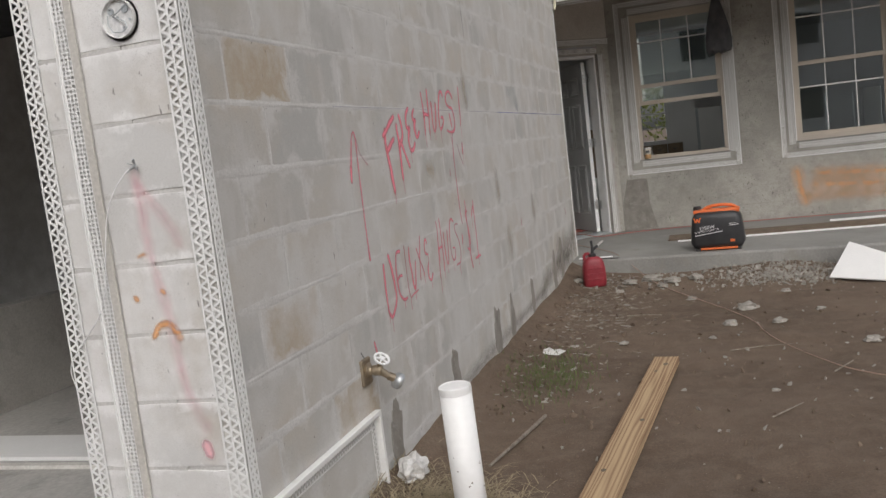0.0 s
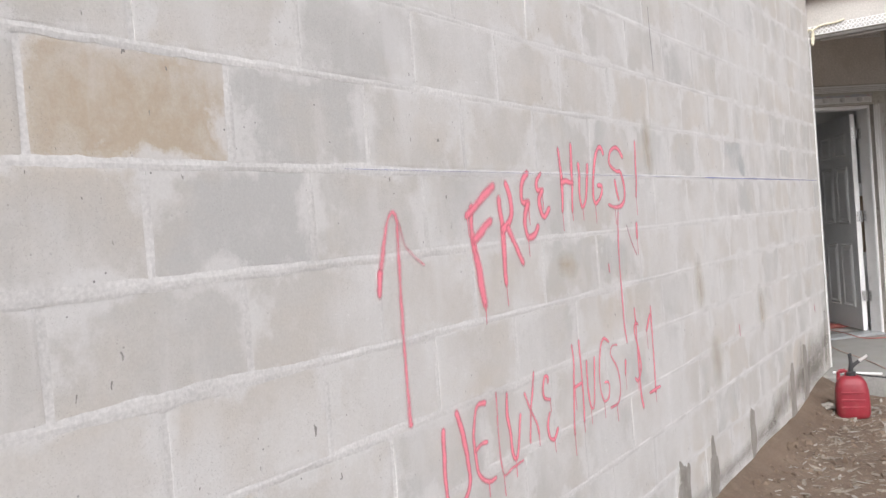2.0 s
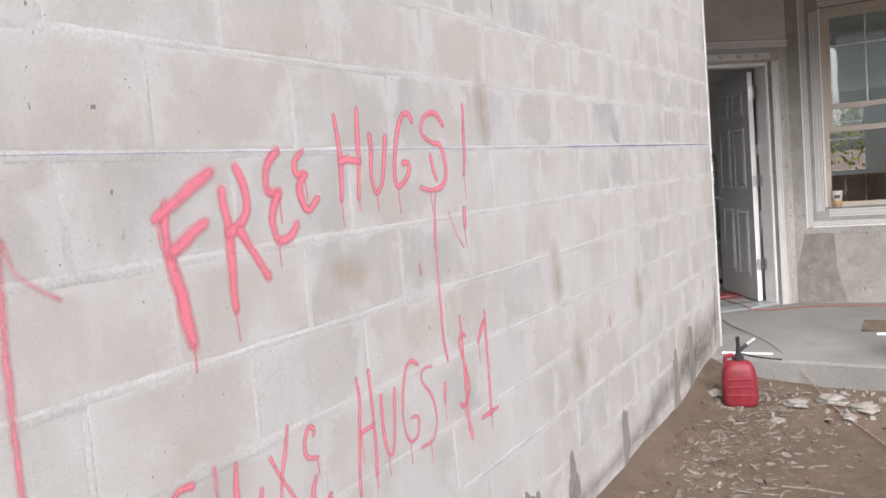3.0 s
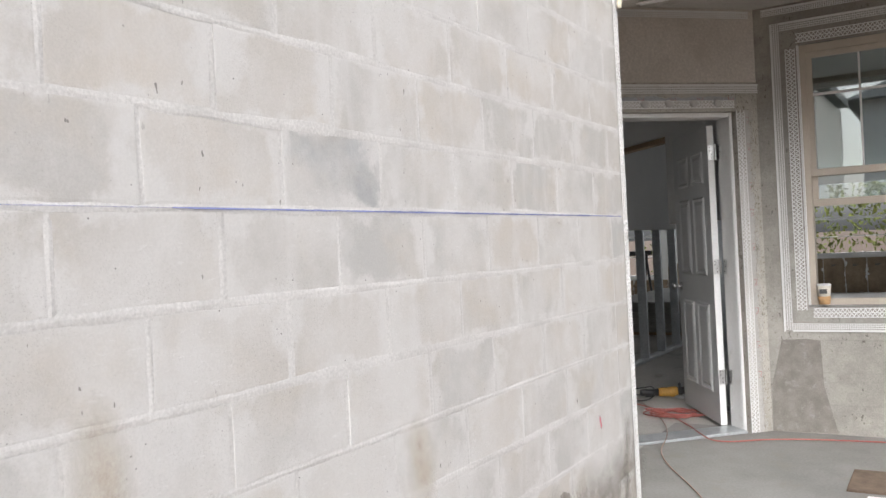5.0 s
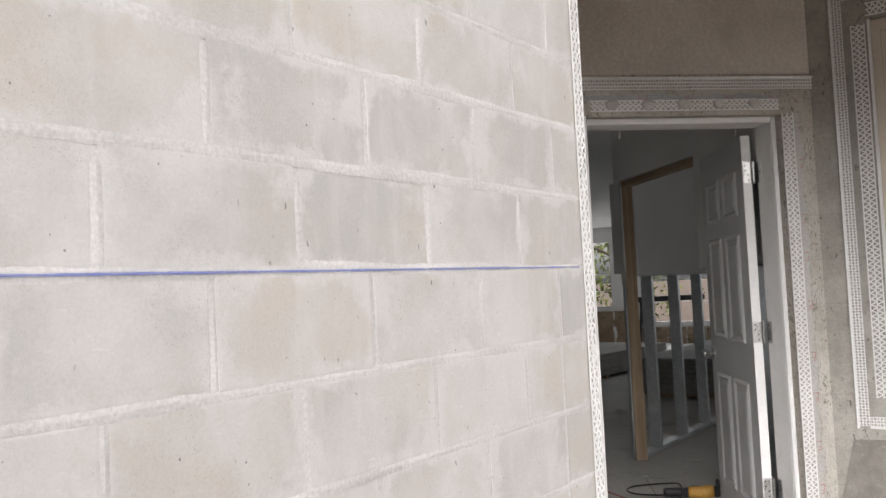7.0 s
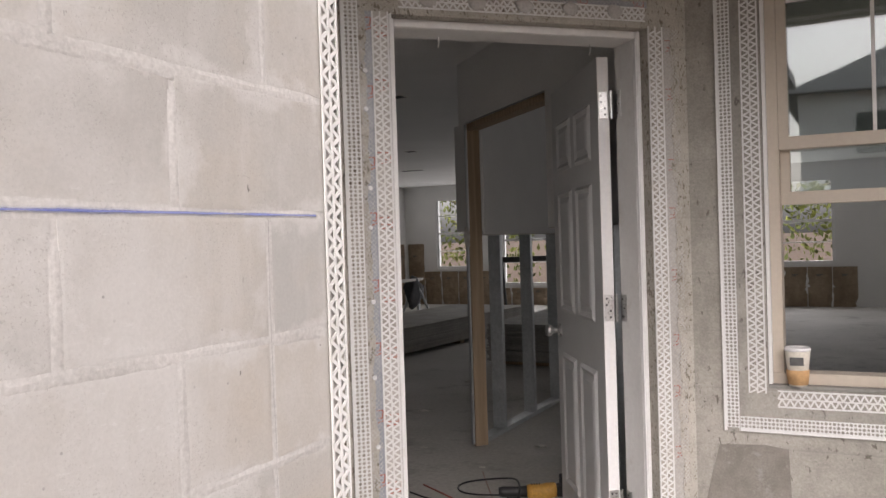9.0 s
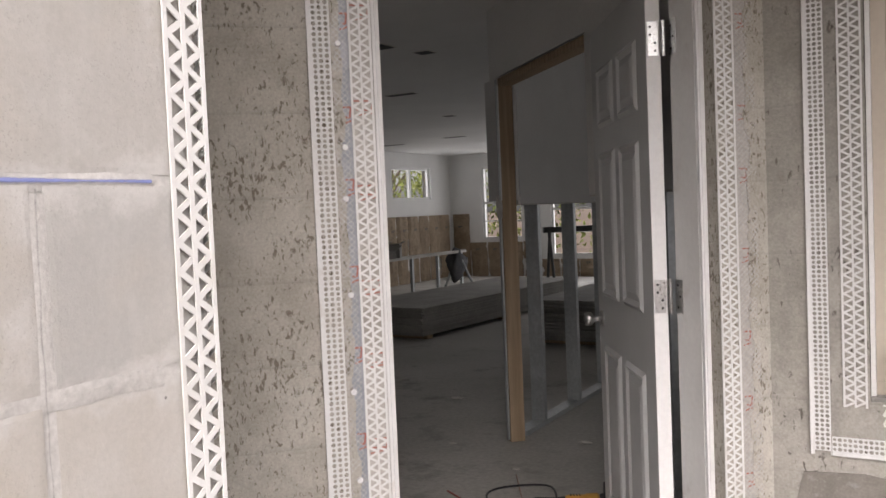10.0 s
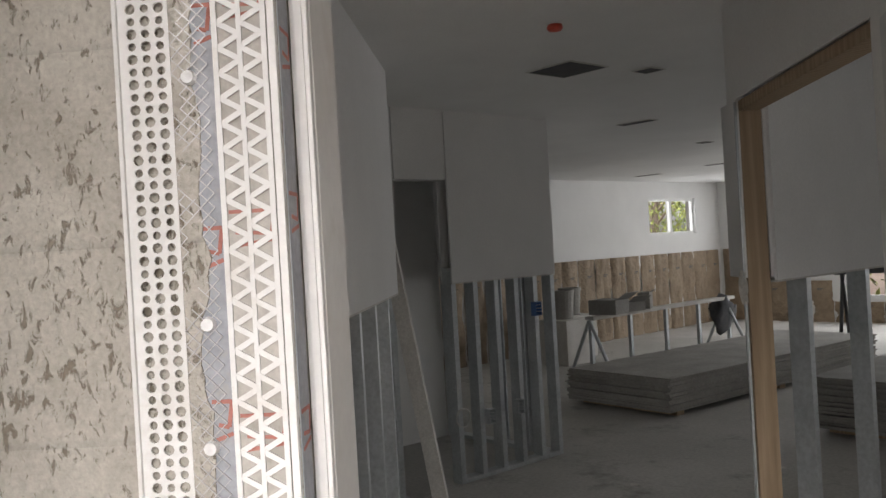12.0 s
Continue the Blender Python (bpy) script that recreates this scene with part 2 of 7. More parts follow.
M = {}
M["block"] = block_material("concrete_block", (0.405, 0.40, 0.382), (0.462, 0.44, 0.405))
# pier face: lime bloom, plus its stronger daylight put into the paler colour
M["block_pier"] = block_material("sunlit_limed_block", (0.56, 0.555, 0.54), (0.62, 0.61, 0.59), smear=(0.76, 0.755, 0.745))
M["block_tan"] = block_material("tan_block", (0.44, 0.41, 0.36), (0.46, 0.42, 0.36), stain=(0.385, 0.315, 0.23))
M["block_dark"] = block_material("dark_block", (0.34, 0.345, 0.34), (0.35, 0.355, 0.345))
M["bright_zinc"] = plain("bright_zinc", (0.66, 0.66, 0.65), (0.78, 0.78, 0.77), 0.38, 0.12, big=20, fine=90, bump=0.05)
M["mortar"] = plain("mortar", (0.47, 0.46, 0.44), (0.585, 0.575, 0.555), 0.9, big=5, fine=120, bump=0.4, own=False)
M["slurry"] = slurry_material("slurry_coat", (0.415, 0.392, 0.345), (0.525, 0.502, 0.45), 0.775, 104.0)
# slurry with sparser chips, its colour darkened for shade under the porch roof
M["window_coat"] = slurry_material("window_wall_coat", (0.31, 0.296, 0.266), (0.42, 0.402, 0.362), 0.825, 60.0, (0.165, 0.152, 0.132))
M["porch_coat"] = plain("smooth_grey_coat", (0.47, 0.45, 0.415), (0.56, 0.54, 0.50), 0.92, big=1.4, fine=90, bump=0.25, own=False, dirt=(0.33, 0.31, 0.28))
M["head_coat"] = plain("smooth_head_coat", (0.56, 0.52, 0.47), (0.66, 0.62, 0.57), 0.92, big=1.8, fine=70, bump=0.3, own=False, dirt=(0.49, 0.45, 0.405))
M["patch"] = plain("wet_cement_patch", (0.205, 0.188, 0.165), (0.275, 0.255, 0.23), 0.88, big=11, fine=140, own=False, dirt=(0.33, 0.315, 0.295))
M["concrete"] = plain("slab_concrete", (0.205, 0.20, 0.188), (0.275, 0.268, 0.252), 0.88, big=1.6, fine=70, bump=0.35, own=False, dirt=(0.22, 0.205, 0.18))
M["floor_in"] = plain("dusty_floor_concrete", (0.40, 0.388, 0.362), (0.50, 0.487, 0.46), 0.75, big=0.9, fine=40, bump=0.2, own=False, dirt=(0.23, 0.22, 0.20))
M["bead"] = plain("white_vinyl_bead", (0.73, 0.73, 0.715), (0.79, 0.79, 0.78), 0.45, big=4, fine=90, bump=0.05, dirt=(0.66, 0.64, 0.60), speck=0.10)
M["door_paint"] = plain("grey_door_primer", (0.60, 0.605, 0.605), (0.66, 0.665, 0.66), 0.42, big=2, fine=45, bump=0.06, speck=0.10)
M["jamb_paint"] = plain("grey_jamb_primer", (0.72, 0.715, 0.70), (0.78, 0.775, 0.76), 0.5, big=3, fine=60, bump=0.06, dirt=(0.66, 0.64, 0.61), speck=0.10)
M["white_edge"] = plain("white_door_edge", (0.74, 0.74, 0.73), (0.80, 0.80, 0.79), 0.5, big=4, fine=60, bump=0.05, speck=0.10)
M["steel"] = plain("satin_steel", (0.58, 0.58, 0.57), (0.66, 0.66, 0.65), 0.3, 1.0, big=6, fine=120, bump=0.05)
M["galv"] = plain("galvanised_steel", (0.46, 0.49, 0.50), (0.57, 0.59, 0.60), 0.42, 0.65, big=5, fine=50, bump=0.05)
M["tan_vinyl"] = plain("tan_window_vinyl", (0.49, 0.435, 0.365), (0.54, 0.48, 0.40), 0.5, big=3, fine=60, bump=0.05, speck=0.10)
M["glass"] = glass_material("window_glass")
M["drywall"] = plain("primed_drywall", (0.74, 0.735, 0.72), (0.80, 0.795, 0.78), 0.9, big=1.2, fine=90, bump=0.02, own=False, speck=0.10)
M["drywall_edge"] = plain("gypsum_edge", (0.56, 0.54, 0.50), (0.66, 0.64, 0.60), 0.9, big=5, fine=80, bump=0.2)
M["sheet_grey"] = plain("grey_sheet_paper", (0.27, 0.26, 0.24), (0.35, 0.335, 0.31), 0.9, big=3, fine=40, bump=0.15)
M["kraft"] = plain("kraft_paper_facing", (0.25, 0.185, 0.125), (0.36, 0.275, 0.19), 0.7, big=3, fine=14, bump=0.8, own=False, dist=0.03, dirt=(0.20, 0.145, 0.095))
M["pine"] = wood_material("yellow_pine", (0.46, 0.335, 0.20), (0.24, 0.145, 0.08), 26.0, (1, 0.035, 1), 9.0, "Y")
M["post_wood"] = wood_material("jack_stud_wood", (0.41, 0.305, 0.20), (0.33, 0.24, 0.15), 10.0, (1, 1, 0.05), 7.0, "Z")
M["beam_wood"] = wood_material("fascia_wood", (0.50, 0.34, 0.19), (0.40, 0.25, 0.12), 8.0, (0.05, 1, 1))
M["pvc"] = plain("white_pvc", (0.76, 0.76, 0.75), (0.82, 0.82, 0.81), 0.4, big=4, fine=30, bump=0.03, speck=0.10)
M["brass"] = plain("weathered_brass", (0.30, 0.25, 0.19), (0.40, 0.33, 0.24), 0.5, 0.8, big=20, fine=120, bump=0.2)
M["red_plastic"] = plain("red_can_plastic", (0.20, 0.014, 0.024), (0.26, 0.022, 0.033), 0.5, big=6, fine=60, bump=0.06, dirt=(0.22, 0.055, 0.05), speck=0.10)
M["black_plastic"] = plain("black_plastic", (0.022, 0.022, 0.024), (0.035, 0.035, 0.036), 0.45, big=6, fine=70, bump=0.08, speck=0.10)
M["orange_plastic"] = plain("orange_plastic", (0.60, 0.125, 0.03), (0.68, 0.16, 0.04), 0.42, big=6, fine=70, bump=0.05, speck=0.10)
M["yellow_plastic"] = plain("yellow_tool_plastic", (0.52, 0.28, 0.05), (0.60, 0.34, 0.07), 0.45, big=9, fine=70, bump=0.05)
M["blue_plastic"] = plain("blue_box_plastic", (0.05, 0.12, 0.30), (0.07, 0.15, 0.35), 0.5, big=9, fine=60, bump=0)
M["white_print"] = plain("white_print", (0.72, 0.72, 0.72), (0.78, 0.78, 0.78), 0.6, big=5, fine=50, bump=0)
M["red_cord"] = plain("red_cord", (0.34, 0.10, 0.085), (0.42, 0.15, 0.12), 0.5, big=8, fine=70, bump=0.03)
M["cord"] = plain("salmon_cord", (0.30, 0.20, 0.155), (0.36, 0.245, 0.195), 0.5, big=8, fine=70, bump=0.03)
M["black_cord"] = plain("black_cord", (0.02, 0.02, 0.02), (0.03, 0.03, 0.03), 0.5, big=8, fine=70, bump=0.03)
M["lath"] = plain("lath_wire", (0.48, 0.48, 0.48), (0.60, 0.60, 0.60), 0.4, 0.8, big=20, fine=90, bump=0)
M["paper"] = plain("blue_grey_barrier_paper", (0.32, 0.34, 0.375), (0.39, 0.405, 0.435), 0.8, big=9, fine=90, bump=0.1, own=False, dirt=(0.40, 0.39, 0.36))
M["red_print"] = plain("red_barrier_print", (0.40, 0.15, 0.12), (0.48, 0.22, 0.18), 0.8, big=9, fine=90, bump=0)
M["rock"] = plain("broken_concrete", (0.20, 0.185, 0.16), (0.36, 0.34, 0.305), 0.93, big=9, fine=90, bump=0.5, dirt=(0.22, 0.18, 0.145))
M["dark_rock"] = plain("dirt_clods", (0.11, 0.079, 0.055), (0.175, 0.13, 0.094), 0.95, big=9, fine=90, bump=0.5)
M["straw"] = plain("dry_straw", (0.28, 0.23, 0.145), (0.40, 0.33, 0.22), 0.85, big=30, fine=120, bump=0)
M["stick"] = plain("grey_stick", (0.15, 0.125, 0.10), (0.27, 0.235, 0.19), 0.9, big=30, fine=120, bump=0.2)
M["grass"] = plain("sparse_grass", (0.07, 0.10, 0.03), (0.12, 0.15, 0.05), 0.8, big=30, fine=90, bump=0)
M["leaf"] = plain("outdoor_leaves", (0.10, 0.14, 0.035), (0.22, 0.24, 0.05), 0.7, big=2, fine=20, bump=0)
M["bark"] = plain("bark", (0.10, 0.08, 0.06), (0.16, 0.13, 0.10), 0.9, big=6, fine=40, bump=0.6)
M["siding"] = plain("pale_siding", (0.72, 0.72, 0.71), (0.78, 0.78, 0.77), 0.8, big=1, fine=30, bump=0.1)
M["shingle"] = plain("grey_shingle", (0.10, 0.105, 0.11), (0.15, 0.155, 0.16), 0.9, big=2, fine=40, bump=0.4)
M["dark_cloth"] = plain("dark_cloth", (0.075, 0.075, 0.08), (0.11, 0.11, 0.115), 0.95, big=9, fine=120, bump=0.4)
M["cup_paper"] = plain("cup_card", (0.70, 0.66, 0.58), (0.76, 0.72, 0.64), 0.7, big=9, fine=80, bump=0)
M["cup_sleeve"] = plain("cup_sleeve", (0.50, 0.30, 0.14), (0.56, 0.35, 0.17), 0.75, big=9, fine=80, bump=0.1)
M["rope"] = plain("cream_rope", (0.62, 0.58, 0.44), (0.70, 0.66, 0.52), 0.85, big=30, fine=120, bump=0.5)
M["blue_chalk"] = spray_material("blue_chalk", (0.20, 0.24, 0.52))
M["pink_spray"] = spray_material("pink_red_spray", (0.78, 0.215, 0.275))
M["pink_mist"] = spray_material("faint_pink_spray", (0.80, 0.46, 0.50))
M["orange_spray"] = spray_material("orange_spray", (0.80, 0.43, 0.20))
M["chalk_dark"] = plain("dark_mark", (0.10, 0.10, 0.10), (0.15, 0.15, 0.15), 0.9, big=9, fine=90, bump=0)
M["alarm_red"] = plain("red_cover", (0.55, 0.06, 0.03), (0.62, 0.08, 0.04), 0.5, big=9, fine=60, bump=0)
M["dark_metal"] = plain("dark_vent", (0.03, 0.03, 0.03), (0.05, 0.05, 0.05), 0.7, big=9, fine=60, bump=0)
M["white_cloth"] = plain("grimy_white_cloth", (0.55, 0.54, 0.52), (0.66, 0.65, 0.63), 0.9, big=9, fine=70, bump=0.4, dirt=(0.36, 0.33, 0.29))


def dirt_material():
    m, nt, p = nodes_of("bare_dirt")
    v = place_of(nt)
    broad, mid = tex(nt, "ShaderNodeTexNoise", 0.9, v, 6.0), tex(nt, "ShaderNodeTexNoise", 9.0, v, 8.0, 0.7)
    grain, peb = tex(nt, "ShaderNodeTexNoise", 120.0, v, 4.0), tex(nt, "ShaderNodeTexVoronoi", 55.0, v)
    col = mix(nt, ramp(nt, broad.outputs[0], [(0.35, (0, 0, 0)), (0.65, (1, 1, 1))]), (0.095, 0.066, 0.045), (0.148, 0.106, 0.075))
    col = mix(nt, ramp(nt, mid.outputs[0], [(0.45, (0, 0, 0)), (0.7, (0.7, 0.7, 0.7))]), col, (0.175, 0.132, 0.096))
    col = mix(nt, 0.6, col, ramp(nt, grain.outputs[0], [(0.3, (0.6, 0.6, 0.6)), (0.7, (1.35, 1.35, 1.35))]), "MULTIPLY")
    col = mix(nt, ramp(nt, maths(nt, "ADD", peb.outputs[0], maths(nt, "MULTIPLY", mid.outputs[0], 0.25)), [(0.165, (1, 1, 1)), (0.19, (0, 0, 0))]), col, (0.34, 0.31, 0.27))
    nt.links.new(col, p.inputs["Base Color"])
    p.inputs["Roughness"].default_value = 0.95
    bumped(nt, p, maths(nt, "ADD", mid.outputs[0], maths(nt, "MULTIPLY", grain.outputs[0], 0.4)), 0.8, 0.02)
    return m


M["dirt"] = dirt_material()

# ---- mesh helpers ----


def mesh_from(bm, name, material, smooth=False):
    bmesh.ops.recalc_face_normals(bm, faces=bm.faces)
    me = bpy.data.meshes.new(name)
    bm.to_mesh(me)
    bm.free()
    me.materials.append(material)
    if smooth:
        for f in me.polygons:
            f.use_smooth = True
    return me


def part(name, bm, material, parent=None, label="", smooth=False):
    ob = new(name, mesh_from(bm, name, material, smooth))
    if parent:
        ob.parent = parent
    return tagged(ob, label)


def thing(name, label, category, m=None, group="", kind=""):
    ob = new(name)
    if m is not None:
        ob.matrix_world = m
    return tagged(ob, label, category, group, kind)


def box(bm, lo, hi, bevel=0.0, m=None):
    r = bmesh.ops.create_cube(bm, size=1.0)
    vs = r["verts"]
    for v in vs:
        v.co = Vector([lo[i] + (v.co[i] + 0.5) * (hi[i] - lo[i]) for i in range(3)])
    if bevel:
        es = list({e for v in vs for e in v.link_edges})
        out = bmesh.ops.bevel(bm, geom=es, offset=bevel, segments=2, affect="EDGES", profile=0.6)
        vs = list({v for f in out["faces"] for v in f.verts} | {v for v in vs if v.is_valid})
    if m is not None:
        bmesh.ops.transform(bm, matrix=m, verts=[v for v in vs if v.is_valid])
    return bm


def boxed(lo, hi, bevel=0.0, m=None):
    return box(bmesh.new(), lo, hi, bevel, m)


def tube(bm, a, b, r0, r1=None, seg=16, caps=True):
    a, b = Vector(a), Vector(b)
    r1 = r0 if r1 is None else r1
    q = (b - a).to_track_quat("Z", "Y").to_matrix().to_4x4()
    m = Matrix.Translation((a + b) / 2) @ q
    bmesh.ops.create_cone(bm, cap_ends=caps, segments=seg, radius1=r0, radius2=r1, depth=(b - a).length, matrix=m)
    return bm


def lathe(profile, seg=20):
    bm = bmesh.new()
    rings = [[bm.verts.new((r * math.cos(2 * math.pi * k / seg), r * math.sin(2 * math.pi * k / seg), z)) for k in range(seg)] for r, z in profile]
    for a, b in zip(rings, rings[1:]):
        for k in range(seg):
            bm.faces.new((a[k], a[(k + 1) % seg], b[(k + 1) % seg], b[k]))
    bm.faces.new(rings[0][::-1])
    bm.faces.new(rings[-1])
    return bm


def cable(name, points, radius, material, label, category="cord"):
    cu = bpy.data.curves.new(name, "CURVE")
    cu.dimensions, cu.bevel_depth, cu.bevel_resolution, cu.resolution_u = "3D", radius, 2, 8
    sp = cu.splines.new("NURBS")
    sp.points.add(len(points) - 1)
    for p, c in zip(sp.points, points):
        p.co = (*c, 1)
    sp.use_endpoint_u, sp.order_u = True, 3
    cu.materials.append(material)
    return tagged(new(name, cu), label, category)


def structure(name, bm, material, label, category="wall"):
    return tagged(part(name, bm, material), label, category, kind="structure")


# ---- the plan ----
WALL_X, FRONT_Y, END_Y = -1.55, 2.09, 8.375
COURSE, BLOCK, LINE_Z, JOINT_Y = 0.2032, 0.4064, 1.6, 8.17
SLAB, PORCH_CEIL, ROOM_CEIL = 0.2, 2.93, 2.70
WIN_Y = 10.19
EAST_X = 3.4
DIAG0 = Vector((-2.09, 9.35, 0.0))
DIAG = Matrix.Translation(DIAG0) @ pose(0, 0, 0, 0, 0, 45)   # local x along the door wall, y inwards, z up
CORNER_U = 1.188


def ground_height(x, y):
    h = 0.035 * noise.noise((x * 0.7, y * 0.7, 3.1)) + 0.020 * noise.noise((x * 3.1, y * 3.1, 7.7)) + 0.010 * noise.noise((x * 8.0, y * 8.0, 1.2))
    if -2.2 < x < 3 and 1.5 < y < 9:
        h += 0.13 * math.exp(-max(0.0, x - WALL_X) / 0.22)
        bank = min(1.0, max(0.0, (y - 7.25) / 0.65))
        h += bank * bank * (3 - 2 * bank) * (0.05 + 0.05 * math.exp(-((x - 0.3) / 0.6) ** 2))
    return h


# ---- ground, slab, floors ----
bm = bmesh.new()
xs = [-400, -120, -40, -12, -4] + [-2.2 + 0.05 * i for i in range(95)] + [2.9, 4, 6, 12, 40, 120, 400]
ys = [-400, -120, -40, -15, -5] + [-1.5 + 0.06 * i for i in range(165)] + [9, 12, 30, 40, 120, 400]
grid = [[bm.verts.new((x, y, ground_height(x, y) if -2.3 < x < 3 and -2 < y < 8.6 else (0.0 if y < 8.6 else -0.05))) for y in ys] for x in xs]
for i in range(len(xs) - 1):
    for j in range(len(ys) - 1):
        bm.faces.new((grid[i][j], grid[i + 1][j], grid[i + 1][j + 1], grid[i][j + 1]))
ground = structure("ground", bm, M["dirt"], "bare brown construction-site dirt with pebbles", "ground")
for f in ground.data.polygons:
    f.use_smooth = True

bm = bmesh.new()
n_edge = 60
pts = []
for i in range(n_edge + 1):
    x = -1.9 + i * 5.3 / n_edge
    wob = 0.012 * noise.noise((x * 6, 0.3, 0))
    edge = 8.03 - 0.10 * (x + 1.5) if x < 2 else 7.68
    pts.append((x, max(edge, 7.66) + wob))
top = [bm.verts.new((x, y + 0.012, SLAB)) for x, y in pts]
lip = [bm.verts.new((x, y, SLAB - 0.016)) for x, y in pts]
low = [bm.verts.new((x, y - 0.015 + 0.02 * noise.noise((x * 4, 2, 5)), -0.15)) for x, y in pts]
back = [bm.verts.new((x, WIN_Y + 0.05, SLAB)) for x, y in pts]
for i in range(n_edge):
    for a, b in ((back, top), (top, lip), (lip, low)):
        bm.faces.new((a[i], a[i + 1], b[i + 1], b[i]))
structure("porch_slab", bm, M["concrete"], "grey concrete porch slab with a rough front edge", "slab")
structure("floor", boxed((-14, 8.39, -0.1), (EAST_X, 24, SLAB - 0.004)), M["floor_in"], "dusty bare concrete floor inside the house", "floor")
structure("garage_floor", boxed((-9, 2.3, -0.1), (-1.76, 8.3, 0.06)), M["floor_in"], "bare concrete garage floor", "floor")

# ---- block wall core, front pier, porch beam, ceilings, roof ----
CORE = 0.0012
TOP_Z = LINE_Z + 8 * COURSE
wall_west = structure("wall_west", boxed((WALL_X - 0.2, FRONT_Y + 0.003, -0.3), (WALL_X - CORE, END_Y - 0.003, TOP_Z)), M["mortar"], "bare grey concrete-block wall with pale mortar joints and red graffiti")
PIER_X = -2.06
wall_front = structure("wall_front", boxed((PIER_X, FRONT_Y + CORE, -0.3), (WALL_X - 0.204, FRONT_Y + 0.2, TOP_Z)), M["mortar"], "concrete-block pier beside the garage opening")
structure("wall_garage_head", boxed((-9, FRONT_Y + 0.01, 2.3), (PIER_X - 0.004, FRONT_Y + 0.2, TOP_Z)), M["slurry"], "grey header over the garage opening")
structure("wall_garage_back", boxed((-9, 8.02, -0.1), (-1.76, 8.17, 3.26)), M["mortar"], "unlit grey back wall of the garage")
structure("wall_garage_side", boxed((-9.2, 2.1, -0.1), (-9, 8.3, 3.26)), M["mortar"], "unlit side wall of the garage")
structure("wall_porch_return", boxed((-3.4, END_Y - 0.2, -0.2), (WALL_X - 0.204, END_Y - 0.004, 3.0)), M["slurry"], "grey return wall behind the block wall")

structure("porch_beam", boxed((WALL_X - 0.05, END_Y + 0.002, 2.665), (EAST_X, END_Y + 0.24, 3.1), 0.004), M["porch_coat"], "grey coated porch beam", "beam")
structure("fascia_board", boxed((WALL_X - 0.035, END_Y - 0.09, 2.945), (EAST_X, END_Y - 0.03, 3.09), 0.003), M["beam_wood"], "raw wood fascia board over the porch beam", "board")
structure("porch_ceiling", boxed((-3.4, END_Y + 0.02, PORCH_CEIL), (EAST_X, 10.2, PORCH_CEIL + 0.06)), M["porch_coat"], "grey unfinished porch ceiling", "ceiling")
bm = bmesh.new()
plan = [(-14, 8.4), (-3.44, 8.4), (-1.46, 10.38), (EAST_X, 10.38), (EAST_X, 24), (-14, 24)]
lower, upper = ([bm.verts.new((x, y, z)) for x, y in plan] for z in (ROOM_CEIL, ROOM_CEIL + 0.05))
bm.faces.new(lower)
bm.faces.new(upper)
for i in range(len(plan)):
    j = (i + 1) % len(plan)
    bm.faces.new((lower[i], lower[j], upper[j], upper[i]))
structure("ceiling", bm, M["drywall"], "plain white drywall ceiling", "ceiling")
bm = boxed((-14, 2.05, 3.27), (WALL_X + 0.1, 8.28, 3.4))
box(bm, (-14, 8.284, 3.27), (EAST_X + 0.2, 24, 3.4))
structure("roof", bm, M["shingle"], "flat dark roof deck", "roof")

# ---- door wall, window wall ----
OPEN_U0, OPEN_U1, OPEN_Z = 0.096, 1.031, 2.275
bm = bmesh.new()
for lo, hi in (((-1.75, 0, -0.1), (OPEN_U0, 0.2, 3.05)), ((OPEN_U1, 0, -0.1), (CORNER_U, 0.2, 3.05)), ((OPEN_U0, 0, OPEN_Z), (OPEN_U1, 0.2, 2.46))):
    box(bm, lo, (hi[0], hi[1], 2.46), 0, DIAG)
structure("wall_door", bm, M["slurry"], "grey slurry-coated block wall with dark chips, round the door")

structure("wall_door_head", boxed((-1.75, 0, 2.4605), (CORNER_U, 0.2, 3.05), 0, DIAG), M["head_coat"], "smooth brown-grey coated wall above the door")

W1 = (-1.0, 0.0, 1.0, 2.66)
W2 = (0.69, 1.69, 1.02, 2.68)
bm = bmesh.new()
x_edges = [-1.25, W1[0], W1[1], W2[0], W2[1], EAST_X]
for i in range(5):
    a, b = x_edges[i], x_edges[i + 1]
    if i in (1, 3):
        w = W1 if i == 1 else W2
        box(bm, (a, WIN_Y, -0.1), (b, WIN_Y + 0.2, w[2]))
        box(bm, (a, WIN_Y, w[3]), (b, WIN_Y + 0.2, 3.05))
    else:
        box(bm, (a, WIN_Y, -0.1), (b, WIN_Y + 0.2, 3.05))
# the darker slurry copy carries part of the porch shade in its colour
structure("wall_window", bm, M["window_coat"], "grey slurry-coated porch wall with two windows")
structure("wall_east", boxed((EAST_X + 0.002, WIN_Y, -0.1), (EAST_X + 0.2, 24, 3.27)), M["slurry"], "grey end wall of the house")

# ---- rooms inside ----
CUT = 1.57
FAR_X, FAR_Y = -9.6, 23.0
FW = (20.85, 22.25, 1.80, 2.42)         # high slider in the far wall
BACK_WINDOWS = [(-8.85, -7.95, 0.95, 2.42), (-7.35, -5.75, 0.6, 2.42), (-5.3, -4.1, 0.95, 2.42), (-2.6, -1.2, 0.95, 2.42), (0.4, 1.6, 0.95, 2.42)]
bm = bmesh.new()
for lo, hi in (((FAR_X - 0.2, 8.4, 0), (FAR_X, FW[0], 3)), ((FAR_X - 0.2, FW[1], 0), (FAR_X, FAR_Y + 0.2, 3)), ((FAR_X - 0.2, FW[0], 0), (FAR_X, FW[1], FW[2])), ((FAR_X - 0.2, FW[0], FW[3]), (FAR_X, FW[1], 3))):
    box(bm, lo, hi)
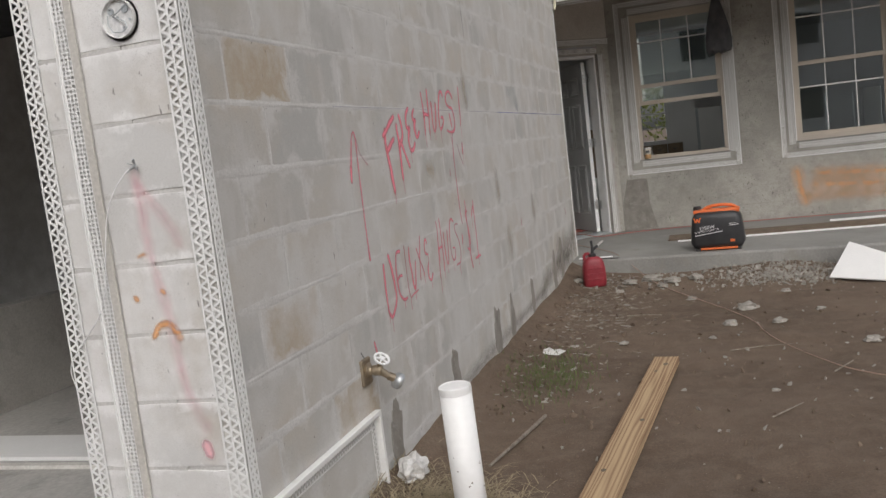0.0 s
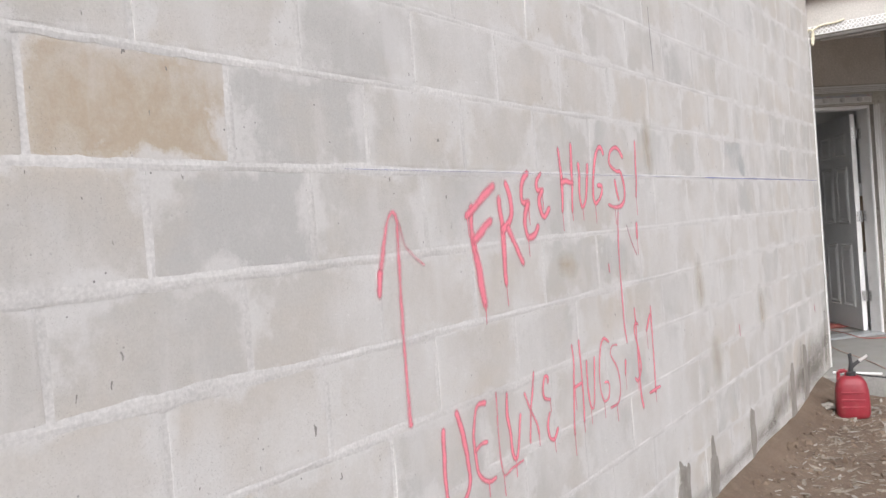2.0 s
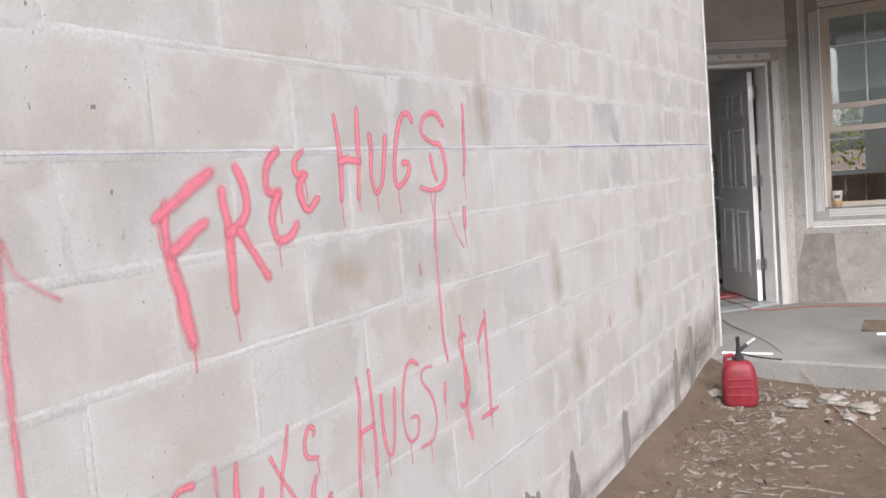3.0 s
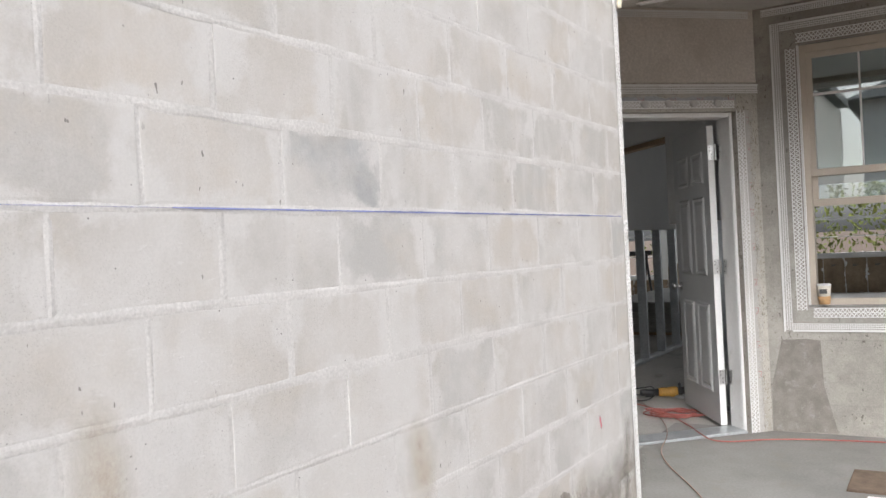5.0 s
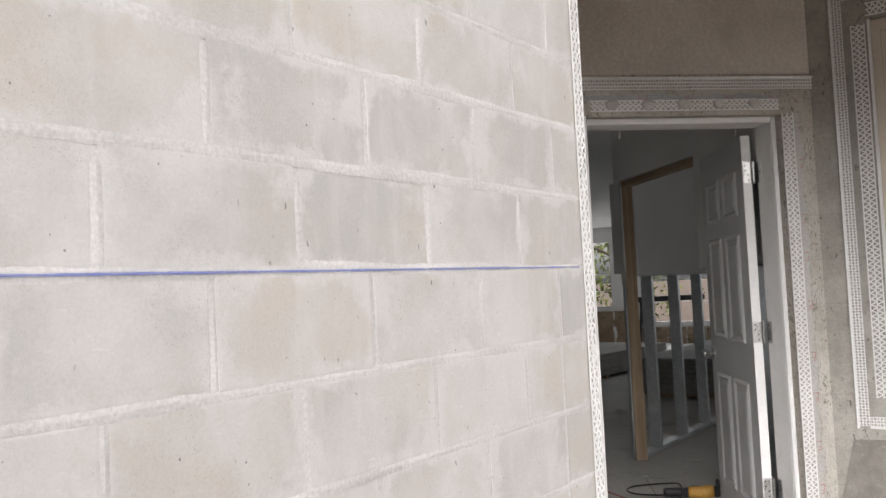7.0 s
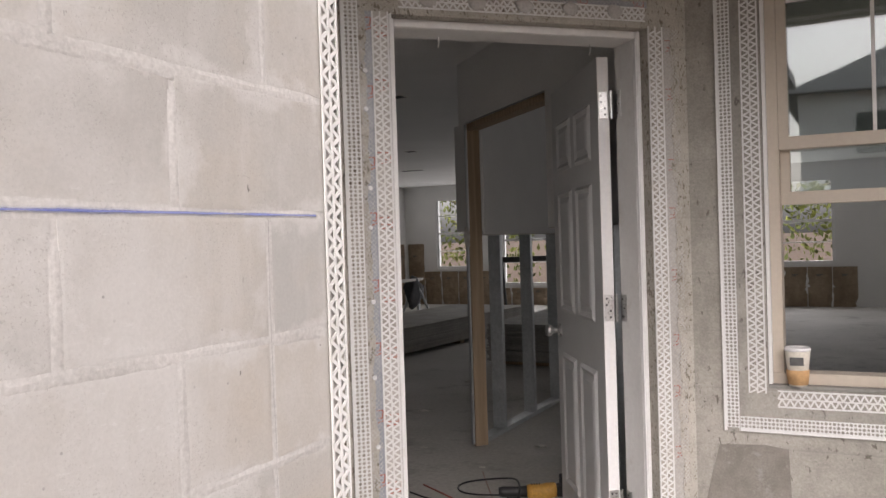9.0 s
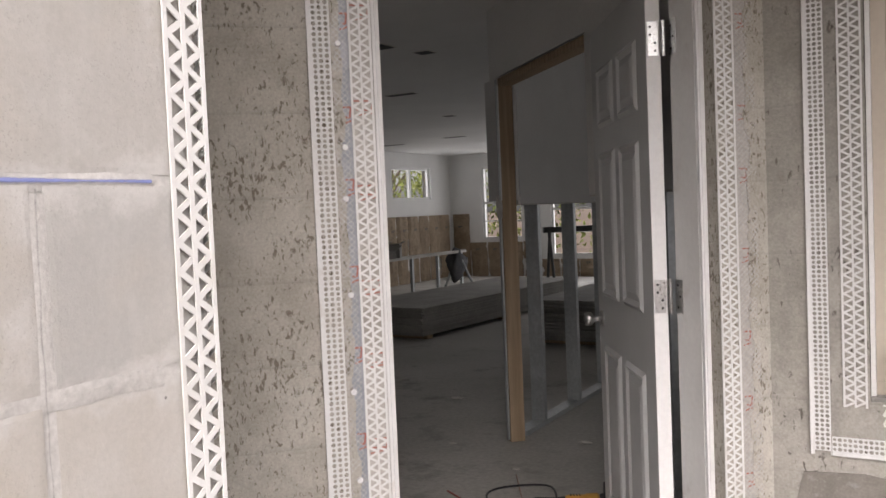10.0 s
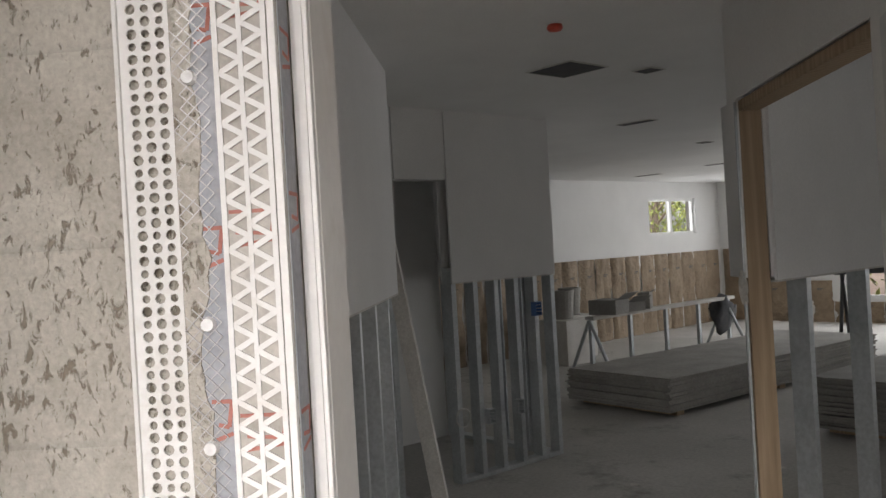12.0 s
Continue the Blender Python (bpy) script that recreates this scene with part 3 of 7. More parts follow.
structure("wall_far", bm, M["drywall"], "far room wall with white drywall above bare insulation")
bm = bmesh.new()
xe = FAR_X
for x0, x1, z0, z1 in BACK_WINDOWS:
    box(bm, (xe, FAR_Y, 0), (x0, FAR_Y + 0.2, 3))
    box(bm, (x0, FAR_Y, 0), (x1, FAR_Y + 0.2, z0))
    box(bm, (x0, FAR_Y, z1), (x1, FAR_Y + 0.2, 3))
    xe = x1
box(bm, (xe, FAR_Y, 0), (EAST_X, FAR_Y + 0.2, 3))
structure("wall_back", bm, M["drywall"], "back room wall with white drywall and windows")

# ---- perforated beads and lath ----


class Pieces:
    """Gathers many small prisms into one mesh. Local axes: x along, y across, z out."""

    def __init__(self, m):
        self.m, self.v, self.f = m, [], []

    def prism(self, ring, z0, z1):
        n, k = len(ring), len(self.v)
        self.v += [self.m @ Vector((x, y, z)) for z in (z0, z1) for x, y in ring]
        self.f.append(tuple(range(k + n, k + 2 * n)))
        self.f += [(k + i, k + (i + 1) % n, k + n + (i + 1) % n, k + n + i) for i in range(n)]

    def bar(self, a, b, w, z0, z1):
        dx, dy = b[0] - a[0], b[1] - a[1]
        l = math.hypot(dx, dy) or 1.0
        nx, ny = -dy / l * w / 2, dx / l * w / 2
        self.prism([(a[0] - nx, a[1] - ny), (b[0] - nx, b[1] - ny), (b[0] + nx, b[1] + ny), (a[0] + nx, a[1] + ny)], z0, z1)

    def plate(self, x0, x1, y0, y1, z0, z1):
        self.prism([(x0, y0), (x1, y0), (x1, y1), (x0, y1)], z0, z1)

    def holed(self, cx, cy, sx, sy, r, z0, z1):
        k = len(self.v)
        rim = [(1, 0), (1, 1), (0, 1), (-1, 1), (-1, 0), (-1, -1), (0, -1), (1, -1)]
        outer = [(cx + a * sx / 2, cy + b * sy / 2, z1) for a, b in rim]
        inner = [(cx + r * math.cos(math.pi * i / 4), cy + r * math.sin(math.pi * i / 4), z1) for i in range(8)]
        deep = [(x, y, z0) for x, y, _ in inner]
        self.v += [self.m @ Vector(p) for p in outer + inner + deep]
        for i in range(8):
            j = (i + 1) % 8
            self.f += [(k + i, k + j, k + 8 + j, k + 8 + i), (k + 8 + i, k + 8 + j, k + 16 + j, k + 16 + i)]

    def mesh(self, name, material):
        me = bpy.data.meshes.new(name)
        me.from_pydata([tuple(v) for v in self.v], [], self.f)
        me.materials.append(material)
        return me


def truss_into(p, length, y0, width, rows=2, pitch=0.0255, z1=0.0022, rail=0.0056, bar=0.0036, edges=None):
    """Two rows of triangular openings between straight rails."""
    edges = edges or p
    edges.bar((0, y0 + rail / 2), (length, y0 + rail / 2), rail, 0.0, z1)
    edges.bar((0, y0 + width - rail / 2), (length, y0 + width - rail / 2), rail, 0.0, z1)
    h = (width - 2 * rail) / rows
    for r in range(rows):
        ya, yb = y0 + rail + r * h, y0 + rail + (r + 1) * h
        if r:
            p.bar((0, ya), (length, ya), bar * 0.85, 0.0, z1 - 0.0001)
        for i in range(int(length / pitch)):
            x, s = i * pitch, 0.0
            a, b, c = (x + s, ya), (x + s + pitch / 2, yb), (x + s + pitch, ya)
            if c[0] < length:
                p.bar(a, b, bar, 0.0, z1 - 0.00025)
                p.bar(b, c, bar, 0.0, z1 - 0.00045)


def holes_into(p, length, y0, width, pitch=0.0128, z1=0.0022, lip=True):
    """Three rows of round holes, large and small by turns, with a raised lip on one edge."""
    rows = 3
    s = (width - 0.012) / rows
    for i in range(int(length / pitch)):
        for r in range(rows):
            p.holed((i + 0.5) * pitch, y0 + 0.010 + (r + 0.5) * s, pitch, s, (0.0056 if (i + r) % 2 else 0.0044) * min(1.0, s / 0.0127), 0.0, z1)
    p.plate(0, length, y0 + width - 0.002, y0 + width, 0.0, z1)
    if lip:
        p.plate(0, length, y0, y0 + 0.010, 0.0, z1)
        p.plate(0, length, y0, y0 + 0.004, 0.0, 0.007)


def frame_matrix(origin, along, out):
    x, z = Vector(along).normalized(), Vector(out).normalized()
    y = z.cross(x)
    return Matrix((( x.x, y.x, z.x, origin[0]), (x.y, y.y, z.y, origin[1]), (x.z, y.z, z.z, origin[2]), (0, 0, 0, 1)))


def bead(kind, strips, label, group="perforated beads", pitch=0.0255):
    """One bead of one or more strips: (origin, along, out, length, width)."""
    ob = None
    for i, (origin, along, out, length, width) in enumerate(strips):
        p, q = (Pieces(frame_matrix(origin, along, out)) for _ in range(2))
        if kind == "truss":
            truss_into(p, length, 0.0, width, 2, pitch, bar=pitch * 0.225, edges=q)
        else:
            holes_into(p, length, 0.0, width, lip=False)
            q.plate(0, length, 0.0, 0.010, 0.0, 0.0022)
            q.plate(0, length, 0.0, 0.004, 0.0023, 0.007)
        me = p.mesh("flange", M["bead"])
        if ob is None:
            ob = new("corner_bead" if kind == "truss" else "stop_bead", me)
        else:
            new("flange", me).parent = ob
        name = "nosing" if kind == "truss" else "lip"
        new(name, q.mesh(name, M["bead"])).parent = ob
    return tagged(ob, label, "bead", group)


DV = Vector((1, 1, 0)).normalized()      # along the door wall
DO = Vector((1, -1, 0)).normalized()     # out of it, towards the porch


def on_diag(u, z, out=0.004):
    p = DIAG0 + DV * u + DO * out
    return (p.x, p.y, z)


UP, DOWN, XP, XN, YP, YN = (0, 0, 1), (0, 0, -1), (1, 0, 0), (-1, 0, 0), (0, 1, 0), (0, -1, 0)
# corners of the block wall: across = out x along
bead("truss", [((WALL_X + 0.006, END_Y + 0.004, 0.205), UP, XP, 2.455, 0.056), ((WALL_X + 0.004, END_Y + 0.006, 2.66), DOWN, YP, 2.455, 0.05)], "white vinyl corner bead at the far end of the block wall", pitch=0.032)
bead("truss", [((WALL_X + 0.002, FRONT_Y - 0.006, 0.02), UP, YN, 3.2, 0.066), ((WALL_X + 0.006, FRONT_Y - 0.004, 3.22), DOWN, XP, 3.2, 0.045)], "white vinyl corner bead on the front corner of the block wall", pitch=0.032)
bead("truss", [((-2.032, FRONT_Y - 0.006, 0.02), UP, YN, 3.2, 0.062)], "wide white vinyl bead along the garage opening", pitch=0.032)
bead("holes", [((-1.962, FRONT_Y - 0.006, 3.22), DOWN, YN, 3.2, 0.05)], "narrow perforated white stop bead on the pier")
tagged(part("stop_channel", boxed((-1.911, FRONT_Y - 0.012, 0.02), (-1.886, FRONT_Y - 0.004, 3.2), 0.002), M["porch_coat"]), "plain grey channel beside the pier stop bead", "channel")
# porch beam
bead("truss", [((3.36, END_Y - 0.004, 2.735), XN, YN, 4.96, 0.066)], "white vinyl bead along the porch beam edge", pitch=0.032)
bead("holes", [((WALL_X - 0.05, END_Y + 0.075, 2.659), XP, DOWN, 4.5, 0.06)], "perforated white bead under the porch beam")
bead("holes", [((3.36, END_Y + 0.17, 2.658), XN, DOWN, 4.86, 0.06)], "perforated white bead under the porch beam")
# door wall
bead("holes", [(on_diag(-0.070, 2.6), DOWN, DO, 2.4, 0.056)], "perforated white stop bead beside the door")
bead("truss", [(on_diag(0.03 + 0.056, 0.2), UP, DO, 2.08, 0.056)], "white vinyl bead beside the door frame")
bead("truss", [(on_diag(1.03 + 0.06, 0.2), UP, DO, 2.08, 0.06)], "white vinyl bead beside the door frame")
bead("truss", [(on_diag(1.02, 2.345), -DV, DO, 0.9, 0.05)], "white vinyl bead over the door with mortar dabs")
bead("holes", [(on_diag(1.2, 2.448), -DV, DO, 1.35, 0.058)], "perforated white stop bead over the door")
bead("holes", [(on_diag(1.15, 2.915), -DV, DO, 1.6, 0.045)], "perforated white bead under the porch ceiling")
bead("holes", [((3.0, WIN_Y - 0.004, 2.915), XN, YN, 4.2, 0.045)], "perforated white bead under the porch ceiling")


def window_beads(w, o):
    x0, x1, z0, z1 = w
    X0, X1, Z0, Z1 = o
    y = WIN_Y - 0.004
    for label, kind, strips in (
            ("perforated white stop bead round the window", "holes", [((X0, y, Z1 - 0.001), DOWN, YN, Z1 - Z0, 0.052), ((X1, y, Z0), UP, YN, Z1 - Z0, 0.052), ((X1 - 0.054, y - 0.001, Z1), XN, YN, X1 - X0 - 0.108, 0.052), ((X0 + 0.054, y - 0.001, Z0), XP, YN, X1 - X0 - 0.108, 0.052)]),
            ("white vinyl bead along the window opening", "truss", [((x0 - 0.066, y, z1 - 0.02), DOWN, YN, z1 - z0 + 0.0, 0.06), ((x1 + 0.066, y, z0), UP, YN, z1 - z0, 0.06), ((x1, y, z1 + 0.072), XN, YN, x1 - x0, 0.06), ((x0 + 0.03, y, z0 - 0.066), XP, YN, x1 - x0 - 0.03, 0.06)])):
        for s in strips:
            bead(kind, [s], label)


window_beads(W1, (-1.15, 0.115, 0.845, 2.815))
window_beads(W2, (0.54, 1.83, 0.86, 2.83))


def lath_strip(name, origin, along, out, length, width, label, meshed=True, side=0, big=1.0, backing="paper"):
    """Barrier paper with red print, expanded-metal lath over it, cement smeared along one side."""
    m = frame_matrix(origin, along, out)
    ob = thing(name, label, "lath")
    p = Pieces(m)
    p.plate(0, length, 0, width, 0.0, 0.0012)
    new("barrier_paper", p.mesh("barrier_paper", M[backing])).parent = ob
    if meshed:
        w = Pieces(m)
        px, py = 0.0145, 0.0075
        for i in range(int(length / px)):
            for j in range(int(width / py)):
                x, y = i * px + (px / 2 if j % 2 else 0), j * py
                bulge = 0.0035 + 0.0022 * noise.noise((x * 20, y * 30, width))
                w.bar((x, y), (x + px / 2, y + py), 0.0011, bulge - 0.001, bulge)
                w.bar((x + px / 2, y + py), (x + px, y), 0.0011, bulge - 0.001, bulge)
        new("wire_mesh", w.mesh("wire_mesh", M["lath"])).parent = ob
    if side:
        c = Pieces(m)
        n = int(length / 0.012)
        edge = [width * min(1.0, max(0.08, 0.5 + 0.38 * noise.noise((i * 0.11, 3.0, width)) + 0.14 * noise.noise((i * 0.6, 7.0, width)))) for i in range(n + 1)]
        for i in range(n):
            x0, x1 = i * length / n, (i + 1) * length / n
            lift = 0.0034 + 0.0012 * noise.noise((i * 0.4, 1.0, 2.0))
            if side > 0:
                c.prism([(x0, 0), (x1, 0), (x1, edge[i + 1]), (x0, edge[i])], 0.0013, lift)
            else:
                c.prism([(x0, width - edge[i]), (x1, width - edge[i + 1]), (x1, width), (x0, width)], 0.0013, lift)
        smear = new("cement_smear", c.mesh("cement_smear", M["slurry"]))
        smear.parent = ob
        tagged(smear, kind="stuff")
    r = Pieces(m)
    rnd = random.Random(int(width * 1000))
    for i in range(int(length / 0.21)):
        x, y0, y1 = i * 0.21 + rnd.uniform(0, 0.05), width * (0.5 if side > 0 else 0.1), width * (0.97 if side >= 0 else 0.5)
        t, s = 0.0042 * big, 0.026 * big
        r.bar((x, y0), (x, y1), t, 0.0012, 0.0016)
        r.bar((x, y1), (x + s, y1 - 0.004), t, 0.0012, 0.00163)
        r.bar((x + s, y1 - 0.004), (x + s * 0.9, y0 + 0.006), t, 0.0012, 0.00166)
        r.bar((x + s * 1.5, y0 + 0.003), (x + s * 1.25, y1), t, 0.0012, 0.0016)
    marks = new("red_print", r.mesh("red_print", M["red_print"]))
    marks.parent = ob
    tagged(marks, kind="stuff")
    return ob


lath_strip("metal_lath", on_diag(-0.014, 2.28, 0.002), DOWN, DO, 2.08, 0.044, "galvanised lath over blue-grey paper, half smeared with cement", side=1)
lath_strip("barrier_paper_strip", on_diag(0.0962, 2.27, 0.0), DOWN, DV, 2.06, 0.040, "blue-grey paper strip with red print against the frame", False)
lath_strip("barrier_paper_strip", on_diag(0.031, 2.28, 0.0015), DOWN, DO, 2.08, 0.054, "grey barrier paper with red print behind the bead", False, big=0.9, backing="porch_coat")
lath_strip("metal_lath", on_diag(1.092, 2.28, 0.002), DOWN, DO, 2.08, 0.062, "galvanised lath over grey paper, half smeared with cement", side=-1, backing="porch_coat")
lath_strip("metal_lath", on_diag(1.03, 2.39, 0.002), -DV, DO, 0.95, 0.045, "galvanised lath strip over the door frame", side=1)
for z, du in ((2.09, 0), (1.97, 0), (1.72, 0.006), (1.595, 0.002), (1.36, 0.004), (1.12, 0), (0.9, 0.005), (0.6, 0)):
    bm = bmesh.new()
    a, b = Vector(on_diag(0.004 + du, z, 0.004)), Vector(on_diag(0.004 + du, z, 0.011))
    tube(bm, a, b, 0.008, 0.0065, 12)
    tagged(part("cap_nail", bm, M["white_print"]), "white plastic-capped nail in the lath", "nail", "cap nails")
wire_pts = [(-2.475, 8.965, 1.372), (-2.44, 9.0, 1.34), (-2.41, 9.03, 1.285), (-2.38, 9.06, 1.18), (-2.362, 9.078, 1.04), (-2.358, 9.082, 0.8), (-2.37, 9.07, 0.5)]
cable("white_wire", [(x + 0.004, y - 0.004, z) for x, y, z in wire_pts], 0.0016, M["white_print"], "thin pale wire hanging on the grey door wall", "wire")
# mortar dabs over the head bead
for i in range(5):
    bm = bmesh.new()
    c = Vector(on_diag(0.22 + i * 0.17, 2.325, 0.006))
    bmesh.ops.create_icosphere(bm, subdivisions=2, radius=0.03, matrix=Matrix.Translation(c) @ pose(0, 0, 0, 0, 0, 45) @ Matrix.Diagonal((1.1, 0.25, 0.8, 1)))
    for v in bm.verts:
        v.co += Vector((noise.noise(v.co * 40), noise.noise(v.co * 40 + Vector((5, 0, 0))), noise.noise(v.co * 40 + Vector((9, 0, 0))))) * 0.006
    tagged(part("mortar_dab", bm, M["mortar"], smooth=True), "pale mortar dab holding the bead", "mortar", "mortar dabs")

# ---- door frame and door ----
JAMB_L, JAMB_R, HEAD_Z = 0.118, 1.007, 2.247
door_frame = structure("door_1", boxed((OPEN_U0 + 0.0015, 0.06, SLAB), (JAMB_L, 0.19, OPEN_Z - 0.001), 0.002, DIAG), M["jamb_paint"], "pale primed door frame set back in the porch wall", "door frame")
part("jamb", boxed((JAMB_R, 0.06, SLAB), (OPEN_U1 - 0.0015, 0.19, OPEN_Z - 0.001), 0.002, DIAG), M["jamb_paint"], door_frame)
part("head", boxed((JAMB_L + 0.001, 0.06, HEAD_Z), (JAMB_R - 0.001, 0.19, OPEN_Z - 0.001), 0.002, DIAG), M["jamb_paint"], door_frame)
for u0, u1 in ((OPEN_U0 + 0.0015, JAMB_L - 0.001), (JAMB_R + 0.001, OPEN_U1 - 0.0015)):
    bm = boxed((u0, 0.046, SLAB), (u1, 0.0595, OPEN_Z - 0.001), 0.002, DIAG)
    box(bm, (u0 + 0.005, 0.042, SLAB), (u1 - 0.005, 0.0455, OPEN_Z - 0.001), 0.001, DIAG)
    part("brick_moulding", bm, M["white_edge"], door_frame, "off-white moulding strip")
bm = boxed((JAMB_L, 0.046, HEAD_Z + 0.001), (JAMB_R, 0.0595, OPEN_Z - 0.001), 0.002, DIAG)
part("brick_moulding", bm, M["white_edge"], door_frame, "off-white moulding strip")
part("threshold", boxed((JAMB_L + 0.001, 0.0, SLAB), (JAMB_R - 0.001, 0.2, SLAB + 0.018), 0.005, DIAG), M["galv"], door_frame, "dull metal threshold")
for z in (2.035, 1.275, 0.54):
    plate = part("hinge_plate", boxed((JAMB_R - 0.0025, 0.150, z - 0.05), (JAMB_R - 0.0005, 0.1895, z + 0.05), 0.0006, DIAG), M["steel"], door_frame, "satin steel hinge plate")
    for dz in (-0.033, 0.0, 0.033):
        bm = bmesh.new()
        c = DIAG @ Vector((JAMB_R - 0.0024, 0.163 + (0.012 if dz else 0.0), z + dz))
        tube(bm, tuple(c), tuple(c - Vector((0.0011, 0.0011, 0))), 0.0036, seg=10)
        part("screw", bm, M["dark_metal"], plate)
# vinyl lips at the edges of the opening
for u0, u1 in ((0.0875, OPEN_U0 - 0.0005), (OPEN_U1 + 0.0005, OPEN_U1 + 0.004)):
    tagged(part("bead_lip", boxed((u0, -0.008, SLAB), (u1, -0.0005, OPEN_Z), 0.001, DIAG), M["bead"]), "thin white vinyl lip along the door opening", "bead")

LEAF = DIAG @ pose(0.986, 0.203, 0, 0, 0, 90 - 13.5) @ pose(0, 0.043, 0)
door = thing("entry_door", "grey six-panel entry door standing open into the hall", "door", LEAF)
part("slab", boxed((0.004, -0.043, SLAB + 0.02), (0.813, 0.0, 2.215), 0.002), M["door_paint"], door)
part("edge", boxed((0.0, -0.0425, SLAB + 0.02), (0.0035, -0.0005, 2.215)), M["white_edge"], door, "bare white door edge")
for z0, z1 in ((1.84, 2.06), (1.21, 1.75), (0.42, 1.02)):
    for x0 in (0.115, 0.445):
        bm = bmesh.new()
        x1 = x0 + 0.25
        steps = [(0.0, 0.0005), (0.014, 0.010), (0.03, 0.0015), (0.055, 0.009)]
        rings = [[bm.verts.new((xx, d, zz)) for xx, zz in ((x0 + o, z0 + o), (x1 - o, z0 + o), (x1 - o, z1 - o), (x0 + o, z1 - o))] for o, d in steps]
        for a, b in zip(rings, rings[1:]):
            for k in range(4):
                bm.faces.new((a[k], a[(k + 1) % 4], b[(k + 1) % 4], b[k]))
        bm.faces.new(rings[-1])
        part("panel", bm, M["door_paint"], door)
for z in (2.035, 1.275, 0.54):
    h = part("hinge", boxed((-0.0035, -0.036, z - 0.05), (-0.0005, -0.004, z + 0.05), 0.0008), M["steel"], door, "satin steel hinge")
    bm = bmesh.new()
    tube(bm, (-0.010, -0.047, z - 0.052), (-0.010, -0.047, z + 0.052), 0.0075, seg=14)
    part("knuckle", bm, M["steel"], h)
    bm = bmesh.new()
    for dz in (-0.035, -0.012, 0.012, 0.035):
        tube(bm, (-0.0035, -0.02 + (0.008 if dz > 0 else -0.006), z + dz), (-0.0048, -0.02 + (0.008 if dz > 0 else -0.006), z + dz), 0.0038, seg=10)
    part("screw", bm, M["dark_metal"], h)
bm = lathe([(0.031, 0.0), (0.031, 0.008), (0.012, 0.012), (0.011, 0.035), (0.024, 0.042), (0.028, 0.055), (0.024, 0.068), (0.010, 0.072)], 20)
bmesh.ops.transform(bm, matrix=pose(0.748, 0.0, 1.115, -90, 0, 0), verts=bm.verts)
part("knob", bm, M["steel"], door, "satin steel knob", smooth=True)

for u in (0.27, 0.83):
    cable("wire_end", [on_diag(u, 2.222, -0.05), on_diag(u + 0.004, 2.205, -0.052), on_diag(u - 0.003, 2.185, -0.05)], 0.0016, M["white_print"], "thin wire end hanging from the door head", "wire")

# ---- windows ----


def double_hung(name, w, lower_up, label):
    x0, x1, z0, z1 = w
    y = WIN_Y + 0.03
    win = tagged(new(name, mesh_from(boxed((x0, y, z1 - 0.05), (x1, y + 0.09, z1 - 0.001), 0.003), "head", M["tan_vinyl"])), label, "window", kind="structure")
    f = 0.05
    part("window_frame", boxed((x0 + 0.001, y, z0 + f), (x0 + f, y + 0.09, z1 - 0.05), 0.003), M["tan_vinyl"], win)
    part("window_frame", boxed((x1 - f, y, z0 + f), (x1 - 0.001, y + 0.09, z1 - 0.05), 0.003), M["tan_vinyl"], win)
    part("window_frame", boxed((x0 + 0.001, y, z0 + 0.012), (x1 - 0.001, y + 0.09, z0 + f), 0.003), M["tan_vinyl"], win)
    part("window_sill", boxed((x0 + 0.002, WIN_Y - 0.006, z0), (x1 - 0.002, WIN_Y + 0.16, z0 + 0.012), 0.002), M["concrete"], win, "rough grey sill ledge")
    for dx in (x0 + 0.002, x1 - 0.014):
        part("return_trim", boxed((dx, WIN_Y - 0.002, z0 + 0.014), (dx + 0.012, y - 0.002, z1 - 0.002), 0.001), M["bead"], win, "white vinyl return")
    mid = (z0 + z1) / 2 + 0.015
    a, b = x0 + f, x1 - f

    def sash(tag, zb, zt, yy, bars):
        s = part(tag, boxed((a, yy, zt - 0.035), (b, yy + 0.035, zt), 0.003), M["tan_vinyl"], win)
        part("rail", boxed((a, yy, zb), (b, yy + 0.035, zb + 0.045), 0.003), M["tan_vinyl"], s)
        for xa, xb in ((a, a + 0.032), (b - 0.032, b)):
            part("stile", boxed((xa, yy + 0.001, zb + 0.045), (xb, yy + 0.034, zt - 0.035), 0.002), M["tan_vinyl"], s)
        g = part("pane", boxed((a + 0.032, yy + 0.016, zb + 0.045), (b - 0.032, yy + 0.020, zt - 0.035)), M["glass"], s, "clear reflecting glass")
        g.visible_shadow = False
        if bars:
            for k in (1, 2):
                xm = a + (b - a) * k / 3
                part("muntin", boxed((xm - 0.006, yy + 0.010, zb + 0.046), (xm + 0.006, yy + 0.0155, zt - 0.036)), M["bead"], s)
            zm = zb + (zt - zb) * 0.66
            part("muntin", boxed((a + 0.033, yy + 0.0095, zm - 0.008), (b - 0.033, yy + 0.015, zm + 0.008)), M["bead"], s)

    sash("upper_sash", mid - 0.02, z1 - 0.052, y + 0.008, True)
    low = z0 + f
    sash("lower_sash", low + lower_up, mid + 0.02 + lower_up, y + 0.047, lower_up < 0.1)
    return win


double_hung("window_1", W1, 0.585, "tan vinyl double-hung window with its lower sash raised")
double_hung("window_2", W2, 0.0, "closed tan vinyl double-hung window with muntins")


